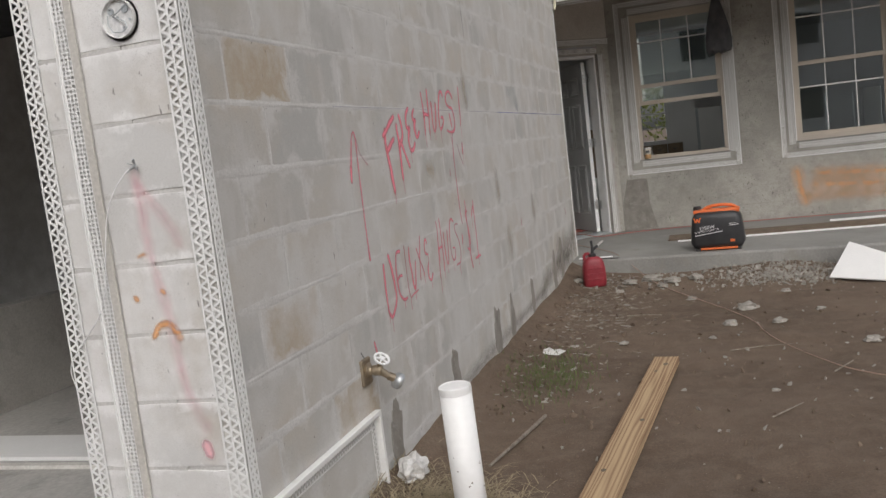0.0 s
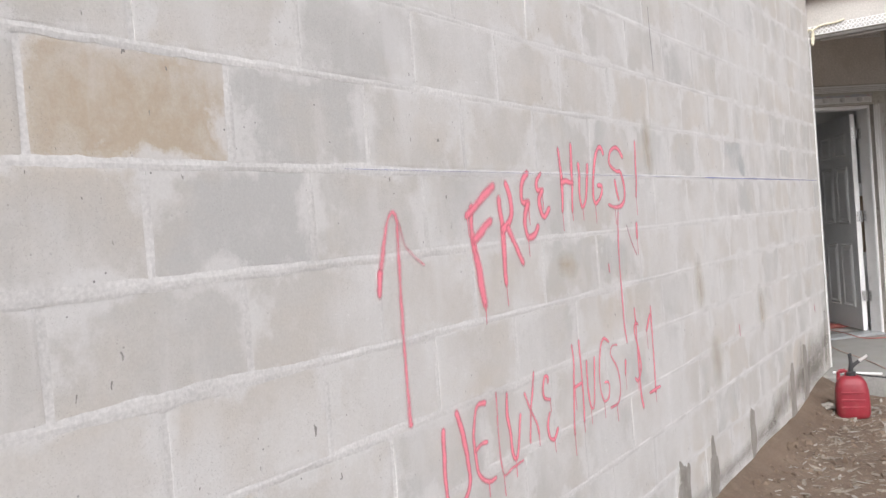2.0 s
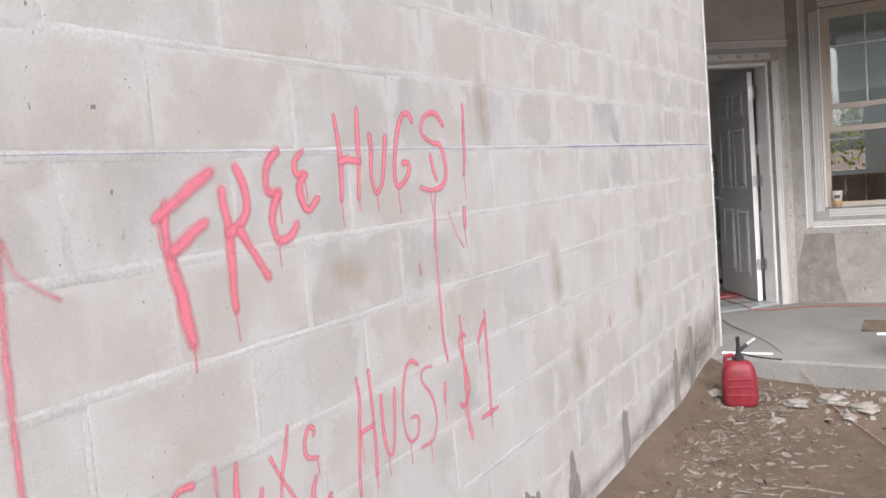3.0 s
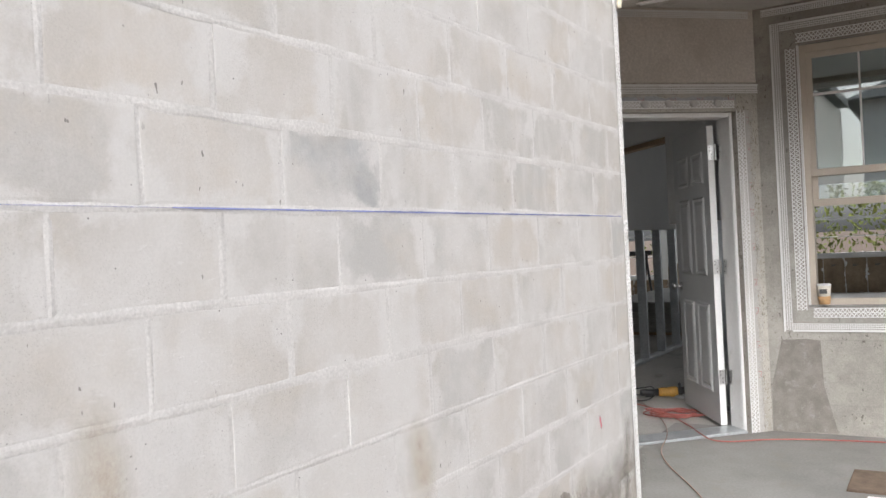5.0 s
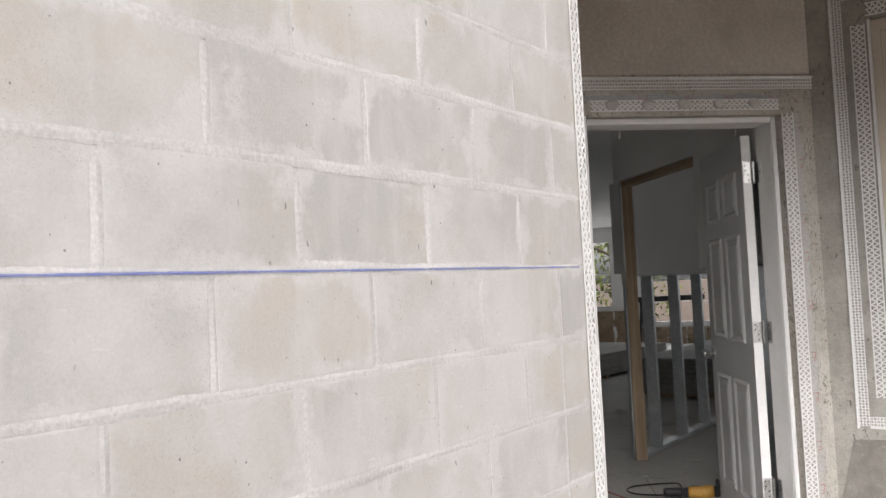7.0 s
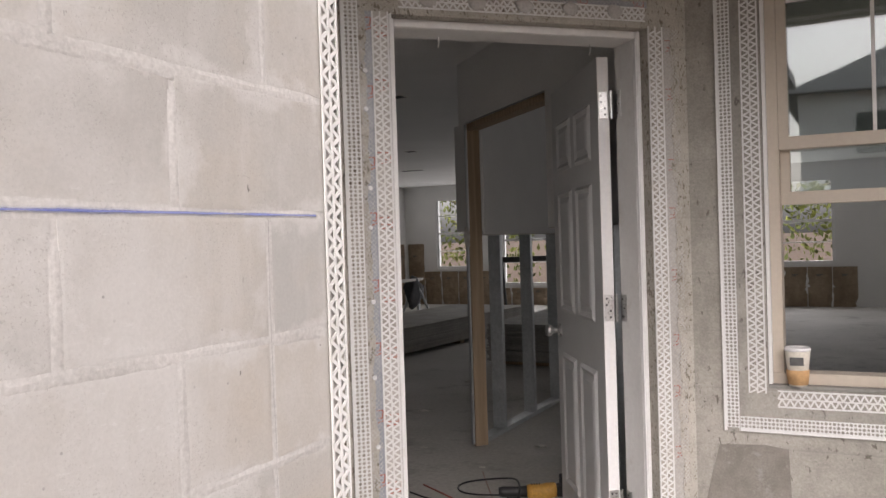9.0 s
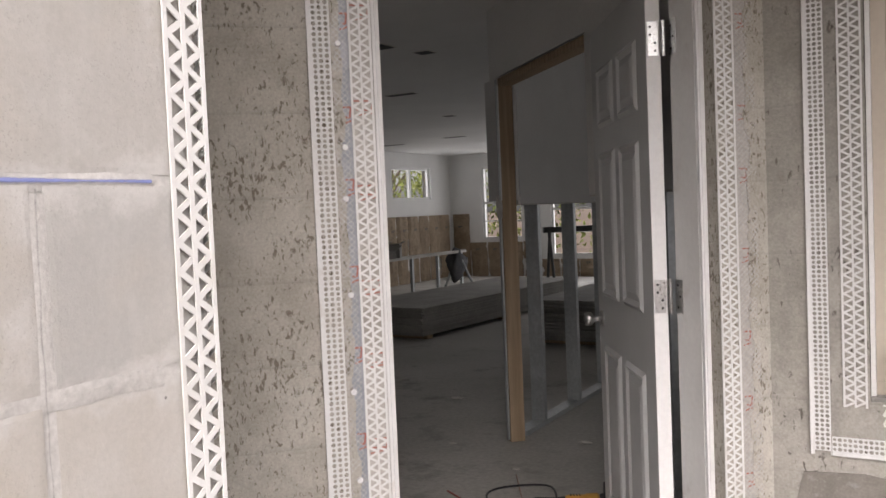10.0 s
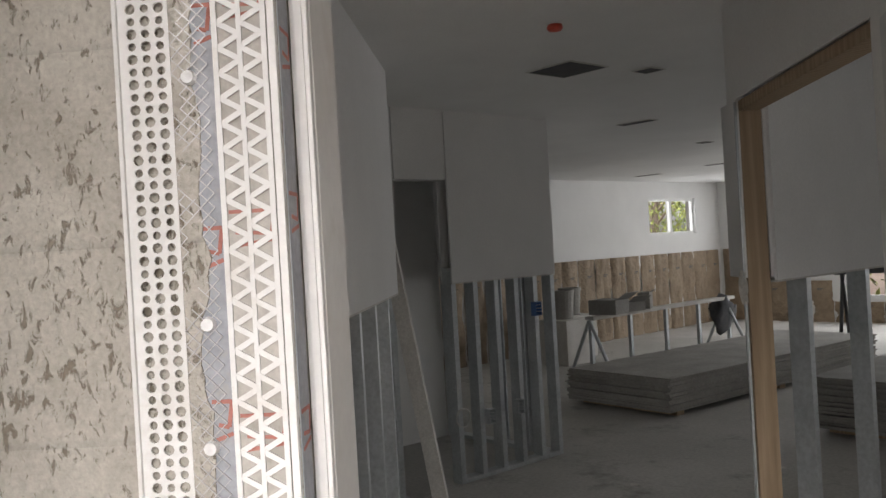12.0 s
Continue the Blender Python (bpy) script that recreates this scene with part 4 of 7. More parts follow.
def simple_window(name, lo, hi, label, across="x", muntin=True):
    """A plain vinyl window in a far wall: frame, meeting rail, muntins and pane."""
    d = 0 if across == "x" else 1
    win = None
    mids = [(lo[d] + hi[d]) / 2]
    zs = [lo[2], hi[2]]
    bars = [((lo[d], lo[2]), (lo[d] + 0.045, hi[2])), ((hi[d] - 0.045, lo[2]), (hi[d], hi[2])), ((lo[d] + 0.045, lo[2]), (hi[d] - 0.045, lo[2] + 0.045)), ((lo[d] + 0.045, hi[2] - 0.045), (hi[d] - 0.045, hi[2]))]
    if across == "x":
        zm = (zs[0] + zs[1]) / 2
        bars.append(((lo[d] + 0.045, zm - 0.022), (hi[d] - 0.045, zm + 0.022)))
        for q in (0.25, 0.75):
            zq = zs[0] + (zs[1] - zs[0]) * q
            bars.append(((lo[d] + 0.045, zq - 0.009), (hi[d] - 0.045, zq + 0.009)))
    else:
        bars.append(((mids[0] - 0.03, lo[2] + 0.045), (mids[0] + 0.03, hi[2] - 0.045)))
    for (p0, q0), (p1, q1) in bars:
        l, h = list(lo), list(hi)
        l[d], h[d], l[2], h[2] = p0, p1, q0, q1
        bm = boxed(l, h, 0.003)
        if win is None:
            win = tagged(new(name, mesh_from(bm, "frame", M["bead"])), label, "window", kind="structure")
        else:
            part("window_frame", bm, M["bead"], win)
    return win


simple_window("window_3", (FAR_X - 0.12, FW[0], FW[2]), (FAR_X - 0.05, FW[1], FW[3]), "small white sliding window high in the far wall", "y")
for k, (x0, x1, z0, z1) in enumerate(BACK_WINDOWS):
    simple_window("window_%d" % (4 + k), (x0, FAR_Y + 0.02, z0), (x1, FAR_Y + 0.08, z1), "white double-hung window with muntins in the back wall")

# ---- hall and rooms ----


def stud_wall(name, m, length, cut, top, spacing, label, first=0.0):
    """A framed wall: drywall above the cut, bare steel studs and tracks below. Local x along, y thickness."""
    w = thing(name, label, "wall", m, kind="structure")
    t = 0.09
    part("drywall_sheet", boxed((0, -0.0125, cut), (length, 0.0, top)), M["drywall"], w)
    part("drywall_sheet", boxed((0, t, cut), (length, t + 0.0125, top)), M["drywall"], w)
    part("sheet_edge", boxed((0.002, -0.0115, cut - 0.008), (length - 0.002, t + 0.0115, cut - 0.0005)), M["drywall_edge"], w, "ragged cut gypsum edge")
    part("track", boxed((0, 0.002, SLAB), (length, t - 0.002, SLAB + 0.03), 0.002), M["galv"], w)
    n = max(2, int((length - first) / spacing) + 1)
    for i in range(n):
        x = min(first + i * spacing, length - 0.042)
        bm = boxed((x, 0.001, SLAB + 0.03), (x + 0.002, t - 0.001, cut + 0.1))
        box(bm, (x + 0.002, 0.001, SLAB + 0.03), (x + 0.041, 0.003, cut + 0.1))
        box(bm, (x + 0.002, t - 0.003, SLAB + 0.03), (x + 0.041, t - 0.001, cut + 0.1))
        box(bm, (x + 0.039, 0.003, SLAB + 0.03), (x + 0.041, 0.012, cut + 0.1))
        box(bm, (x + 0.039, t - 0.012, SLAB + 0.03), (x + 0.041, t - 0.003, cut + 0.1))
        part("stud", bm, M["galv"], w)
    return w


# left wall of the hall, right wall with its framed opening
stud_wall("wall_hall_left", DIAG @ pose(-0.233, 0.29, 0, 0, 0, 90), 3.15, CUT, ROOM_CEIL, 0.406, "hall wall with drywall above bare steel studs")
stud_wall("wall_hall_right", DIAG @ pose(1.36, 0.29, 0, 0, 0, 90), 1.04, CUT + 0.03, ROOM_CEIL, 0.406, "short hall wall with drywall above bare steel studs")
opening = thing("wall_opening", "framed hall opening with a raw wood post and header", "opening", DIAG, kind="structure")
part("header", boxed((1.272, 1.336, 2.255), (1.358, 2.55, 2.295), 0.002), M["post_wood"], opening, "raw wood header")
part("drywall_sheet", boxed((1.26, 1.33, 2.30), (1.272, 2.66, ROOM_CEIL)), M["drywall"], opening)
part("drywall_sheet", boxed((1.358, 1.33, 2.30), (1.37, 2.66, ROOM_CEIL)), M["drywall"], opening)
part("post", boxed((1.272, 2.546, SLAB), (1.358, 2.586, 2.255), 0.003), M["post_wood"], opening, "raw brown wood post")
part("post", boxed((1.272, 2.588, SLAB), (1.358, 2.626, 2.255), 0.003), M["galv"], opening, "steel stud behind the post")
part("drywall_sheet", boxed((1.258, 2.54, CUT + 0.03), (1.2705, 2.75, 2.299)), M["drywall"], opening)
part("drywall_sheet", boxed((1.3595, 2.54, CUT + 0.03), (1.372, 2.75, 2.299)), M["drywall"], opening)
part("corner_bead", boxed((1.252, 2.534, SLAB + 0.02), (1.262, 2.545, 2.29), 0.002), M["galv"], opening, "bare metal corner bead")
bm = bmesh.new()
bmesh.ops.create_grid(bm, x_segments=6, y_segments=6, size=0.05)
for v in bm.verts:
    v.co = Vector((1.25 + 0.02 * noise.noise(v.co * 30), 2.53 + v.co.x * 0.7, 1.56 + v.co.y * 1.3 + 0.015 * noise.noise(v.co * 50)))
part("torn_paper", bm, M["drywall_edge"], opening, "torn flap of drywall paper")

stud_wall("wall_room_right", pose(-2.96, 12.20, 0, 0, 0, 90), 5.8, 1.58, ROOM_CEIL, 0.59, "room wall with drywall above bare steel studs", 0.27)
stud_wall("wall_room_left", pose(-5.50, 12.72, 0, 0, 0, 90), 1.03, CUT - 0.02, ROOM_CEIL, 0.2, "stub wall with drywall above bare steel studs")
stud_wall("wall_room_end", pose(-6.7, 13.66, 0, 0, 0, 0), 1.18, CUT - 0.02, ROOM_CEIL, 0.3, "stub wall with drywall above bare steel studs")
structure("wall_room_head", boxed((-5.60, 12.28, 2.24), (-5.49, 12.716, ROOM_CEIL)), M["drywall"], "drywall header over a dark doorway")
stud_wall("wall_room_jamb", pose(-5.50, 11.7, 0, 0, 0, 90), 0.57, CUT - 0.02, ROOM_CEIL, 0.25, "stub wall with drywall above bare steel studs")
# added wall: closes the closet against room light so its doorway stays dark
structure("wall_store_blocker", boxed((-6.80, 11.0, SLAB), (-6.71, 13.66, ROOM_CEIL)), M["drywall"], "plain inner wall")
structure("wall_store_left", boxed((-8.1, 10.9, SLAB), (-4.3, 11.0, ROOM_CEIL)), M["drywall"], "plain inner wall")
stud_wall("wall_bedroom", pose(-0.4, 15.2, 0, 0, 0, 0), 3.2, 1.60, ROOM_CEIL, 0.406, "room wall with drywall above bare steel studs")

# insulation in the lower half of the far and back walls, as single batts
rng = random.Random(5)


def batt(m, width, height):
    bm = bmesh.new()
    bmesh.ops.create_grid(bm, x_segments=8, y_segments=14, size=0.5)
    seed = rng.uniform(0, 50)
    for v in bm.verts:
        x, z = v.co.x, v.co.y
        d = 0.035 * (1 - (2 * x) ** 4) + 0.038 * noise.noise((x * 5 + seed, z * 3, seed)) + 0.026 * noise.noise((x * 14, z * 9 + seed, seed))
        v.co = Vector((x * width, -d, (z + 0.5) * height))
    ob = part("insulation_batt", bm, M["kraft"], smooth=True)
    p = Pieces(pose(0, -0.062, height * 0.80, 90, 0, 0))
    for dx, dz, wide in ((-0.05, 0.0, 0.10), (-0.05, -0.022, 0.07)):
        p.plate(dx, dx + wide, dz, dz + 0.013, 0.0, 0.001)
    new("print", p.mesh("print", M["chalk_dark"])).parent = ob
    ob.matrix_world = m
    return tagged(ob, "brown kraft-faced insulation batt, wrinkled, between studs", "insulation", "insulation batts")


for i in range(24):
    batt(pose(FAR_X + 0.006, 13.6 + i * 0.395, SLAB, 0, 0, 90), 0.385, CUT - 0.09 - SLAB)
for i in range(22):
    x = FAR_X + 0.25 + i * 0.395
    high = CUT - 0.09 - SLAB
    for x0, x1, z0, z1 in BACK_WINDOWS:
        if x0 - 0.2 < x < x1 + 0.2:
            high = z0 - 0.06 - SLAB
    batt(pose(x, FAR_Y - 0.006, SLAB, 0, 0, 0), 0.385, high)


def sheet_stack(m, n, length, width, label):
    st = thing("drywall_stack", label, "drywall", m)
    for i in range(3):
        part("runner", boxed((0.05, 0.15 + i * (length - 0.4) / 2, 0), (width - 0.05, 0.25 + i * (length - 0.4) / 2, 0.05)), M["post_wood"], st)
    for i in range(n):
        dx, dy = rng.uniform(-0.012, 0.012), rng.uniform(-0.03, 0.03)
        part("sheet", boxed((dx, dy, 0.051 + i * 0.0165), (width + dx, length + dy, 0.051 + i * 0.0165 + 0.0155), 0.0015), M["sheet_grey"], st)
    return st


sheet_stack(pose(-6.75, 15.28, SLAB - 0.004, 0, 0, -4), 18, 3.66, 1.22, "low stack of grey drywall sheets on runners")
sheet_stack(pose(-4.33, 15.3, SLAB - 0.004, 0, 0, 0), 24, 3.0, 1.22, "low stack of grey drywall sheets on runners")

# long bench of studs on legs, with clutter
bench = thing("stud_bench", "long work bench of steel studs on splayed legs", "bench", pose(-7.15, 16.15, SLAB - 0.004, 0, 0, 90))
part("top", boxed((0, -0.06, 0.72), (2.9, 0.06, 0.76), 0.003), M["drywall_edge"], bench)
for i in range(5):
    part("leg", boxed((i * 0.7, -0.02, 0), (i * 0.7 + 0.045, 0.02, 0.72), 0.002), M["galv"], bench)
for x in (0.0, 2.75):
    for s in (-1, 1):
        bm = bmesh.new()
        tube(bm, (x, s * 0.35, 0), (x, 0, 0.72), 0.02, seg=8)
        part("brace", bm, M["galv"], bench)
for bx, by, sx, sy, sz, ry in ((0.35, 0.0, 0.30, 0.34, 0.16, 8), (0.72, 0.02, 0.26, 0.30, 0.11, -12), (1.02, -0.01, 0.14, 0.14, 0.19, 20)):
    carton = part("carton", boxed((-sx / 2, -sy / 2, 0), (sx / 2, sy / 2, sz), 0.004), M["sheet_grey"])
    flap = boxed((-sx / 2, -0.004, 0), (sx / 2, 0.0, sy * 0.45), 0.001)
    bmesh.ops.transform(flap, matrix=pose(0, -sy / 2 - 0.001, sz, 58, 0, 0), verts=flap.verts)
    part("flap", flap, M["sheet_grey"], carton)
    carton.matrix_world = pose(-7.15, 16.15, SLAB - 0.004, 0, 0, 90) @ pose(bx, by, 0.76, 0, 0, ry)
    tagged(carton, "open grey-brown carton on the stud bench", "carton")
jacket = bmesh.new()
bmesh.ops.create_icosphere(jacket, subdivisions=3, radius=0.5)
for v in jacket.verts:
    n = noise.noise(v.co * 3.0)
    v.co = Vector((-7.15 + v.co.x * (0.20 + 0.10 * n), 18.85 + v.co.y * (0.42 - 0.25 * v.co.z + 0.3 * n), 0.74 + v.co.z * (0.50 + 0.15 * n) + (0.10 if v.co.z < 0 and v.co.y > 0.1 else 0.0)))
tagged(part("dark_tarp", jacket, M["dark_cloth"], smooth=True), "dark cloth slung over the end of the bench", "cloth")
for dx, dy, r, h, mt in ((-8.6, 17.4, 0.15, 0.37, "sheet_grey"), (-8.9, 17.9, 0.15, 0.37, "sheet_grey")):
    bm = lathe([(r * 0.85, 0.0), (r, h - 0.04), (r * 1.06, h - 0.04), (r * 1.06, h), (r * 0.9, h), (r * 0.8, 0.02)], 20)
    ob = part("bucket", bm, M[mt])
    ob.location = (dx, dy, SLAB + 0.58 - 0.004)
    tagged(ob, "dull grey compound bucket on a crate", "bucket")
    tagged(part("crate", boxed((dx - 0.25, dy - 0.24, SLAB - 0.004), (dx + 0.25, dy + 0.24, SLAB + 0.574), 0.01), M["drywall_edge"]), "pale cardboard crate on the floor", "crate")
bm = boxed((-0.02, -0.045, 0), (0.02, 0.045, 1.78), 0.003)
lean = part("leaning_stud", bm, M["drywall_edge"])
lean.matrix_world = look((-5.04, 12.16, SLAB), (-5.30, 11.97, 2.3)) @ pose(0, 0, 0, 180, 0, 0)
tagged(lean, "pale board leaning against the wall", "board")

# sawhorse in front of the back window
horse = thing("sawhorse", "dark wooden sawhorse with crossed legs", "sawhorse", pose(-5.75, 20.4, SLAB - 0.004, 0, 0, 35))
part("beam", boxed((-0.6, -0.05, 0.95), (0.6, 0.05, 1.04), 0.004), M["black_plastic"], horse)
for x in (-0.5, 0.5):
    for s in (-1, 1):
        bm = bmesh.new()
        tube(bm, (x, s * 0.32, 0), (x, -s * 0.04, 0.97), 0.025, seg=8)
        part("leg", bm, M["black_plastic"], horse)
# electrical boxes and a coil of cable on the bare studs
for y, z, mt, lab in ((13.50, 1.31, "blue_plastic", "blue plastic switch box fixed to a bare stud"), (12.98, 0.62, "galv", "steel outlet box fixed to a bare stud"), (13.26, 0.64, "galv", "steel outlet box fixed to a bare stud")):
    jb = thing("switch_box", lab, "electrical box", pose(-5.488, y, z, 0, 90, 0), "boxes on the studs")
    bm = bmesh.new()
    for lo, hi in (((-0.05, -0.03, 0.0), (0.05, 0.03, 0.003)), ((-0.05, -0.03, 0.003), (-0.047, 0.03, 0.05)), ((0.047, -0.03, 0.003), (0.05, 0.03, 0.05)), ((-0.047, -0.03, 0.003), (0.047, -0.027, 0.05)), ((-0.047, 0.027, 0.003), (0.047, 0.03, 0.05))):
        box(bm, lo, hi)
    part("body", bm, M[mt], jb)
    bm = bmesh.new()
    for k in range(3):
        tube(bm, (-0.02 + 0.02 * k, 0.0, 0.003), (-0.03 + 0.025 * k, 0.01 * (k - 1), 0.07), 0.0025, seg=6)
    part("wires", bm, M["white_print"], jb)
turns = [(-5.43 + 0.004 * math.sin(i), 12.70 + 0.062 * math.cos(i * 0.55), 0.66 + 0.062 * math.sin(i * 0.55)) for i in range(40)]
cable("cable_coil", turns, 0.0045, M["white_cloth"], "coil of pale cable hung on a bare stud", "cable")

# ceiling things
for x, y, sx, sy, nm, lab in ((-4.2, 12.48, 0.29, 0.29, "ceiling_vent", "open dark square vent in the ceiling"), (-5.3, 14.62, 0.30, 0.09, "light_box", "dark slot opening in the ceiling"), (-4.0, 12.93, 0.11, 0.11, "light_box", "dark round-cut box opening in the ceiling"), (-8.7, 19.6, 0.4, 0.1, "light_box", "dark slot opening in the ceiling"), (-7.3, 19.2, 0.36, 0.1, "light_box", "dark slot opening in the ceiling"), (-3.3, 10.75, 0.12, 0.12, "light_box", "dark round-cut box opening in the ceiling"), (-5.9, 16.6, 0.12, 0.10, "light_box", "dark slot opening in the ceiling")):
    ob = thing(nm, lab, "vent", pose(x, y, ROOM_CEIL, 0, 0, 0))
    # no hole is cut: a near-black plate stands for the shade inside
    part("backing", boxed((-sx / 2, -sy / 2, -0.006), (sx / 2, sy / 2, -0.001)), M["dark_metal"], ob)
    bm = bmesh.new()
    for a, b in (((-sx / 2 - 0.012, -sy / 2 - 0.012), (sx / 2 + 0.012, -sy / 2)), ((-sx / 2 - 0.012, sy / 2), (sx / 2 + 0.012, sy / 2 + 0.012)), ((-sx / 2 - 0.012, -sy / 2), (-sx / 2, sy / 2)), ((sx / 2, -sy / 2), (sx / 2 + 0.012, sy / 2))):
        box(bm, (*a, -0.005), (*b, -0.001))
    part("frame", bm, M["drywall_edge"], ob)
alarm = part("smoke_alarm", lathe([(0.03, 0.0), (0.034, -0.014), (0.028, -0.024), (0.012, -0.028)][::-1], 20), M["alarm_red"])
alarm.location = (-3.62, 11.72, ROOM_CEIL - 0.001)
tagged(alarm, "smoke alarm under a red dust cover", "alarm")

# angle grinder and cords on the hall floor
tool = thing("angle_grinder", "yellow and black corded angle grinder on the floor", "power tool", pose(-2.2, 11.15, SLAB + 0.045, 0, 0, 25))
bm = lathe([(0.030, -0.085), (0.036, -0.07), (0.037, 0.0), (0.041, 0.01), (0.043, 0.055), (0.038, 0.065), (0.02, 0.068)], 22)
bmesh.ops.transform(bm, matrix=pose(0, 0, 0, 0, 90, 0), verts=bm.verts)
part("housing", bm, M["yellow_plastic"], tool, smooth=True)
for i in range(4):
    part("vent_slot", boxed((-0.062 + i * 0.013, -0.012, 0.0345), (-0.056 + i * 0.013, 0.012, 0.0385), 0.001), M["dark_metal"], tool)
bm = boxed((0.066, -0.036, -0.03), (0.135, 0.036, 0.034), 0.014)
tube(bm, (0.10, 0, -0.04), (0.10, 0, -0.028), 0.022, seg=18)
part("gear_head", bm, M["dark_metal"], tool)
bm = lathe([(0.022, -0.23), (0.027, -0.21), (0.025, -0.13), (0.030, -0.0855)], 16)
bmesh.ops.transform(bm, matrix=pose(0, 0, 0, 0, 90, 0), verts=bm.verts)
part("grip", bm, M["black_plastic"], tool, smooth=True)
part("trigger", boxed((-0.19, -0.008, -0.036), (-0.12, 0.008, -0.024), 0.004), M["black_plastic"], tool)
bm = lathe([(0.012, 0.0), (0.060, 0.002), (0.060, 0.006), (0.012, 0.005)], 26)
bmesh.ops.transform(bm, matrix=pose(0.10, 0, -0.044), verts=bm.verts)
part("disc", bm, M["steel"], tool)
bm = lathe([(0.064, -0.012), (0.066, -0.012), (0.066, 0.012), (0.030, 0.016)], 26)
bmesh.ops.delete(bm, geom=[v for v in bm.verts if v.co.x > 0.02], context="VERTS")
bmesh.ops.transform(bm, matrix=pose(0.10, 0, -0.036), verts=bm.verts)
part("guard", bm, M["galv"], tool)
bm = bmesh.new()
tube(bm, (0.095, 0.03, 0.0), (0.10, 0.055, 0.01), 0.007, seg=10)
tube(bm, (0.10, 0.055, 0.01), (0.108, 0.15, 0.035), 0.015, 0.013, seg=14)
part("side_handle", bm, M["black_plastic"], tool)
cable("tool_cord", [(-2.4, 11.05, SLAB + 0.03), (-2.6, 11.0, SLAB + 0.02), (-2.75, 11.25, SLAB + 0.006), (-2.5, 11.4, SLAB + 0.02), (-2.3, 11.1, SLAB + 0.1), (-2.25, 10.9, SLAB + 0.01), (-2.6, 10.85, SLAB + 0.006), (-2.9, 11.0, SLAB + 0.006)], 0.005, M["black_cord"], "black tool cord looped on the hall floor")
cable("extension_cord", [(-2.9, 11.15, SLAB + 0.006), (-2.5, 10.9, SLAB + 0.006), (-2.1, 10.6, SLAB + 0.006), (-1.75, 10.1, SLAB + 0.01), (-1.66, 9.9, SLAB + 0.026), (-1.5, 9.7, SLAB + 0.008), (-1.2, 9.95, SLAB + 0.007), (-0.6, 10.05, SLAB + 0.007), (0.3, 10.08, SLAB + 0.007), (1.5, 10.0, SLAB + 0.007)], 0.0045, M["red_cord"], "red extension cord lying along the porch wall")
cable("extension_cord", [(-2.7, 11.5, SLAB + 0.006), (-2.3, 10.8, SLAB + 0.006), (-2.0, 10.3, SLAB + 0.006), (-1.8, 9.75, SLAB + 0.026), (-1.75, 9.3, SLAB + 0.008), (-1.3, 8.6, SLAB + 0.008), (-1.1, 8.12, SLAB + 0.010), (-0.93, 7.9, 0.09), (-0.75, 7.5, 0.02), (-0.35, 6.7, 0.015), (-0.02, 6.0, 0.015), (0.02, 5.6, 0.012), (0.2, 5.1, 0.012), (0.5, 4.55, 0.012), (1.3, 4.2, 0.012)], 0.0036, M["cord"], "salmon extension cord trailing from the doorway over the dirt")

knot = random.Random(31)
for reach, lab in ((0.26, "tangled red cord piled inside the doorway"), (0.20, "second tangle of red cord inside the doorway")):
    loops, a = [], 0.0
    for i in range(34):
        a += knot.uniform(0.5, 1.3)
        r = reach * knot.uniform(0.35, 1.0)
        loops.append((-2.02 + r * math.cos(a) * 1.1 + 0.004 * i, 10.5 + r * math.sin(a) * 0.9, SLAB + 0.004 + 0.03 * knot.random() ** 2))
    cable("cord_tangle", loops, 0.0042, M["red_cord"], lab)

# ---- sprayed words and marks on the block wall ----


def stroke_into(bm, uv, pts, width, density=1.0, normal="x", plane=WALL_X + 0.0022, jitter=0.002):
    """A sprayed ribbon through points (along, height) on a wall."""
    fine = []
    ctl = [Vector(q) for q in (pts[0], *pts, pts[-1])]
    for p0, p1, p2, p3 in zip(ctl, ctl[1:], ctl[2:], ctl[3:]):
        k = max(2, int((p2 - p1).length / 0.008))
        for i in range(k):
            t = i / k
            q = 0.5 * (2 * p1 + (p2 - p0) * t + (2 * p0 - 5 * p1 + 4 * p2 - p3) * t * t + (3 * p1 - p0 - 3 * p2 + p3) * t ** 3)
            fine.append((q.x, q.y))
    fine.append(tuple(pts[-1]))
    ds = [Vector(fine[min(i + 1, len(fine) - 1)]) - Vector(fine[max(i - 1, 0)]) for i in range(len(fine))]
    t0, t1 = ds[0].normalized() * width * 0.45, ds[-1].normalized() * width * 0.45
    fine = [(fine[0][0] - t0.x, fine[0][1] - t0.y)] + fine + [(fine[-1][0] + t1.x, fine[-1][1] + t1.y)]
    ds = [ds[0]] + ds + [ds[-1]]
    prev = None
    for i, (p, d) in enumerate(zip(fine, ds)):
        d = d.normalized() if d.length else Vector((0, 1))
        w = width * (0.85 + 0.35 * noise.noise((p[0] * 9, p[1] * 9, 2.0))) / 2
        end = 0.0 if i in (0, len(fine) - 1) else density
        row = []
        for s, u in ((-1, 0.0), (0, 0.5), (1, 1.0)):
            a = p[0] - d.y * w * s + jitter * noise.noise((p[0] * 25, p[1] * 25, 1))
            b = p[1] + d.x * w * s + jitter * noise.noise((p[0] * 25, p[1] * 25, 5))
            co = (plane, a, b) if normal == "x" else (a, plane, b)
            row.append((bm.verts.new(co), u, end))
        if prev:
            for k in range(2):
                f = bm.faces.new((prev[k][0], row[k][0], row[k + 1][0], prev[k + 1][0]))
                for loop, q in zip(f.loops, (prev[k], row[k], row[k + 1], prev[k + 1])):
                    loop[uv].uv = (q[1], q[2])
        prev = row


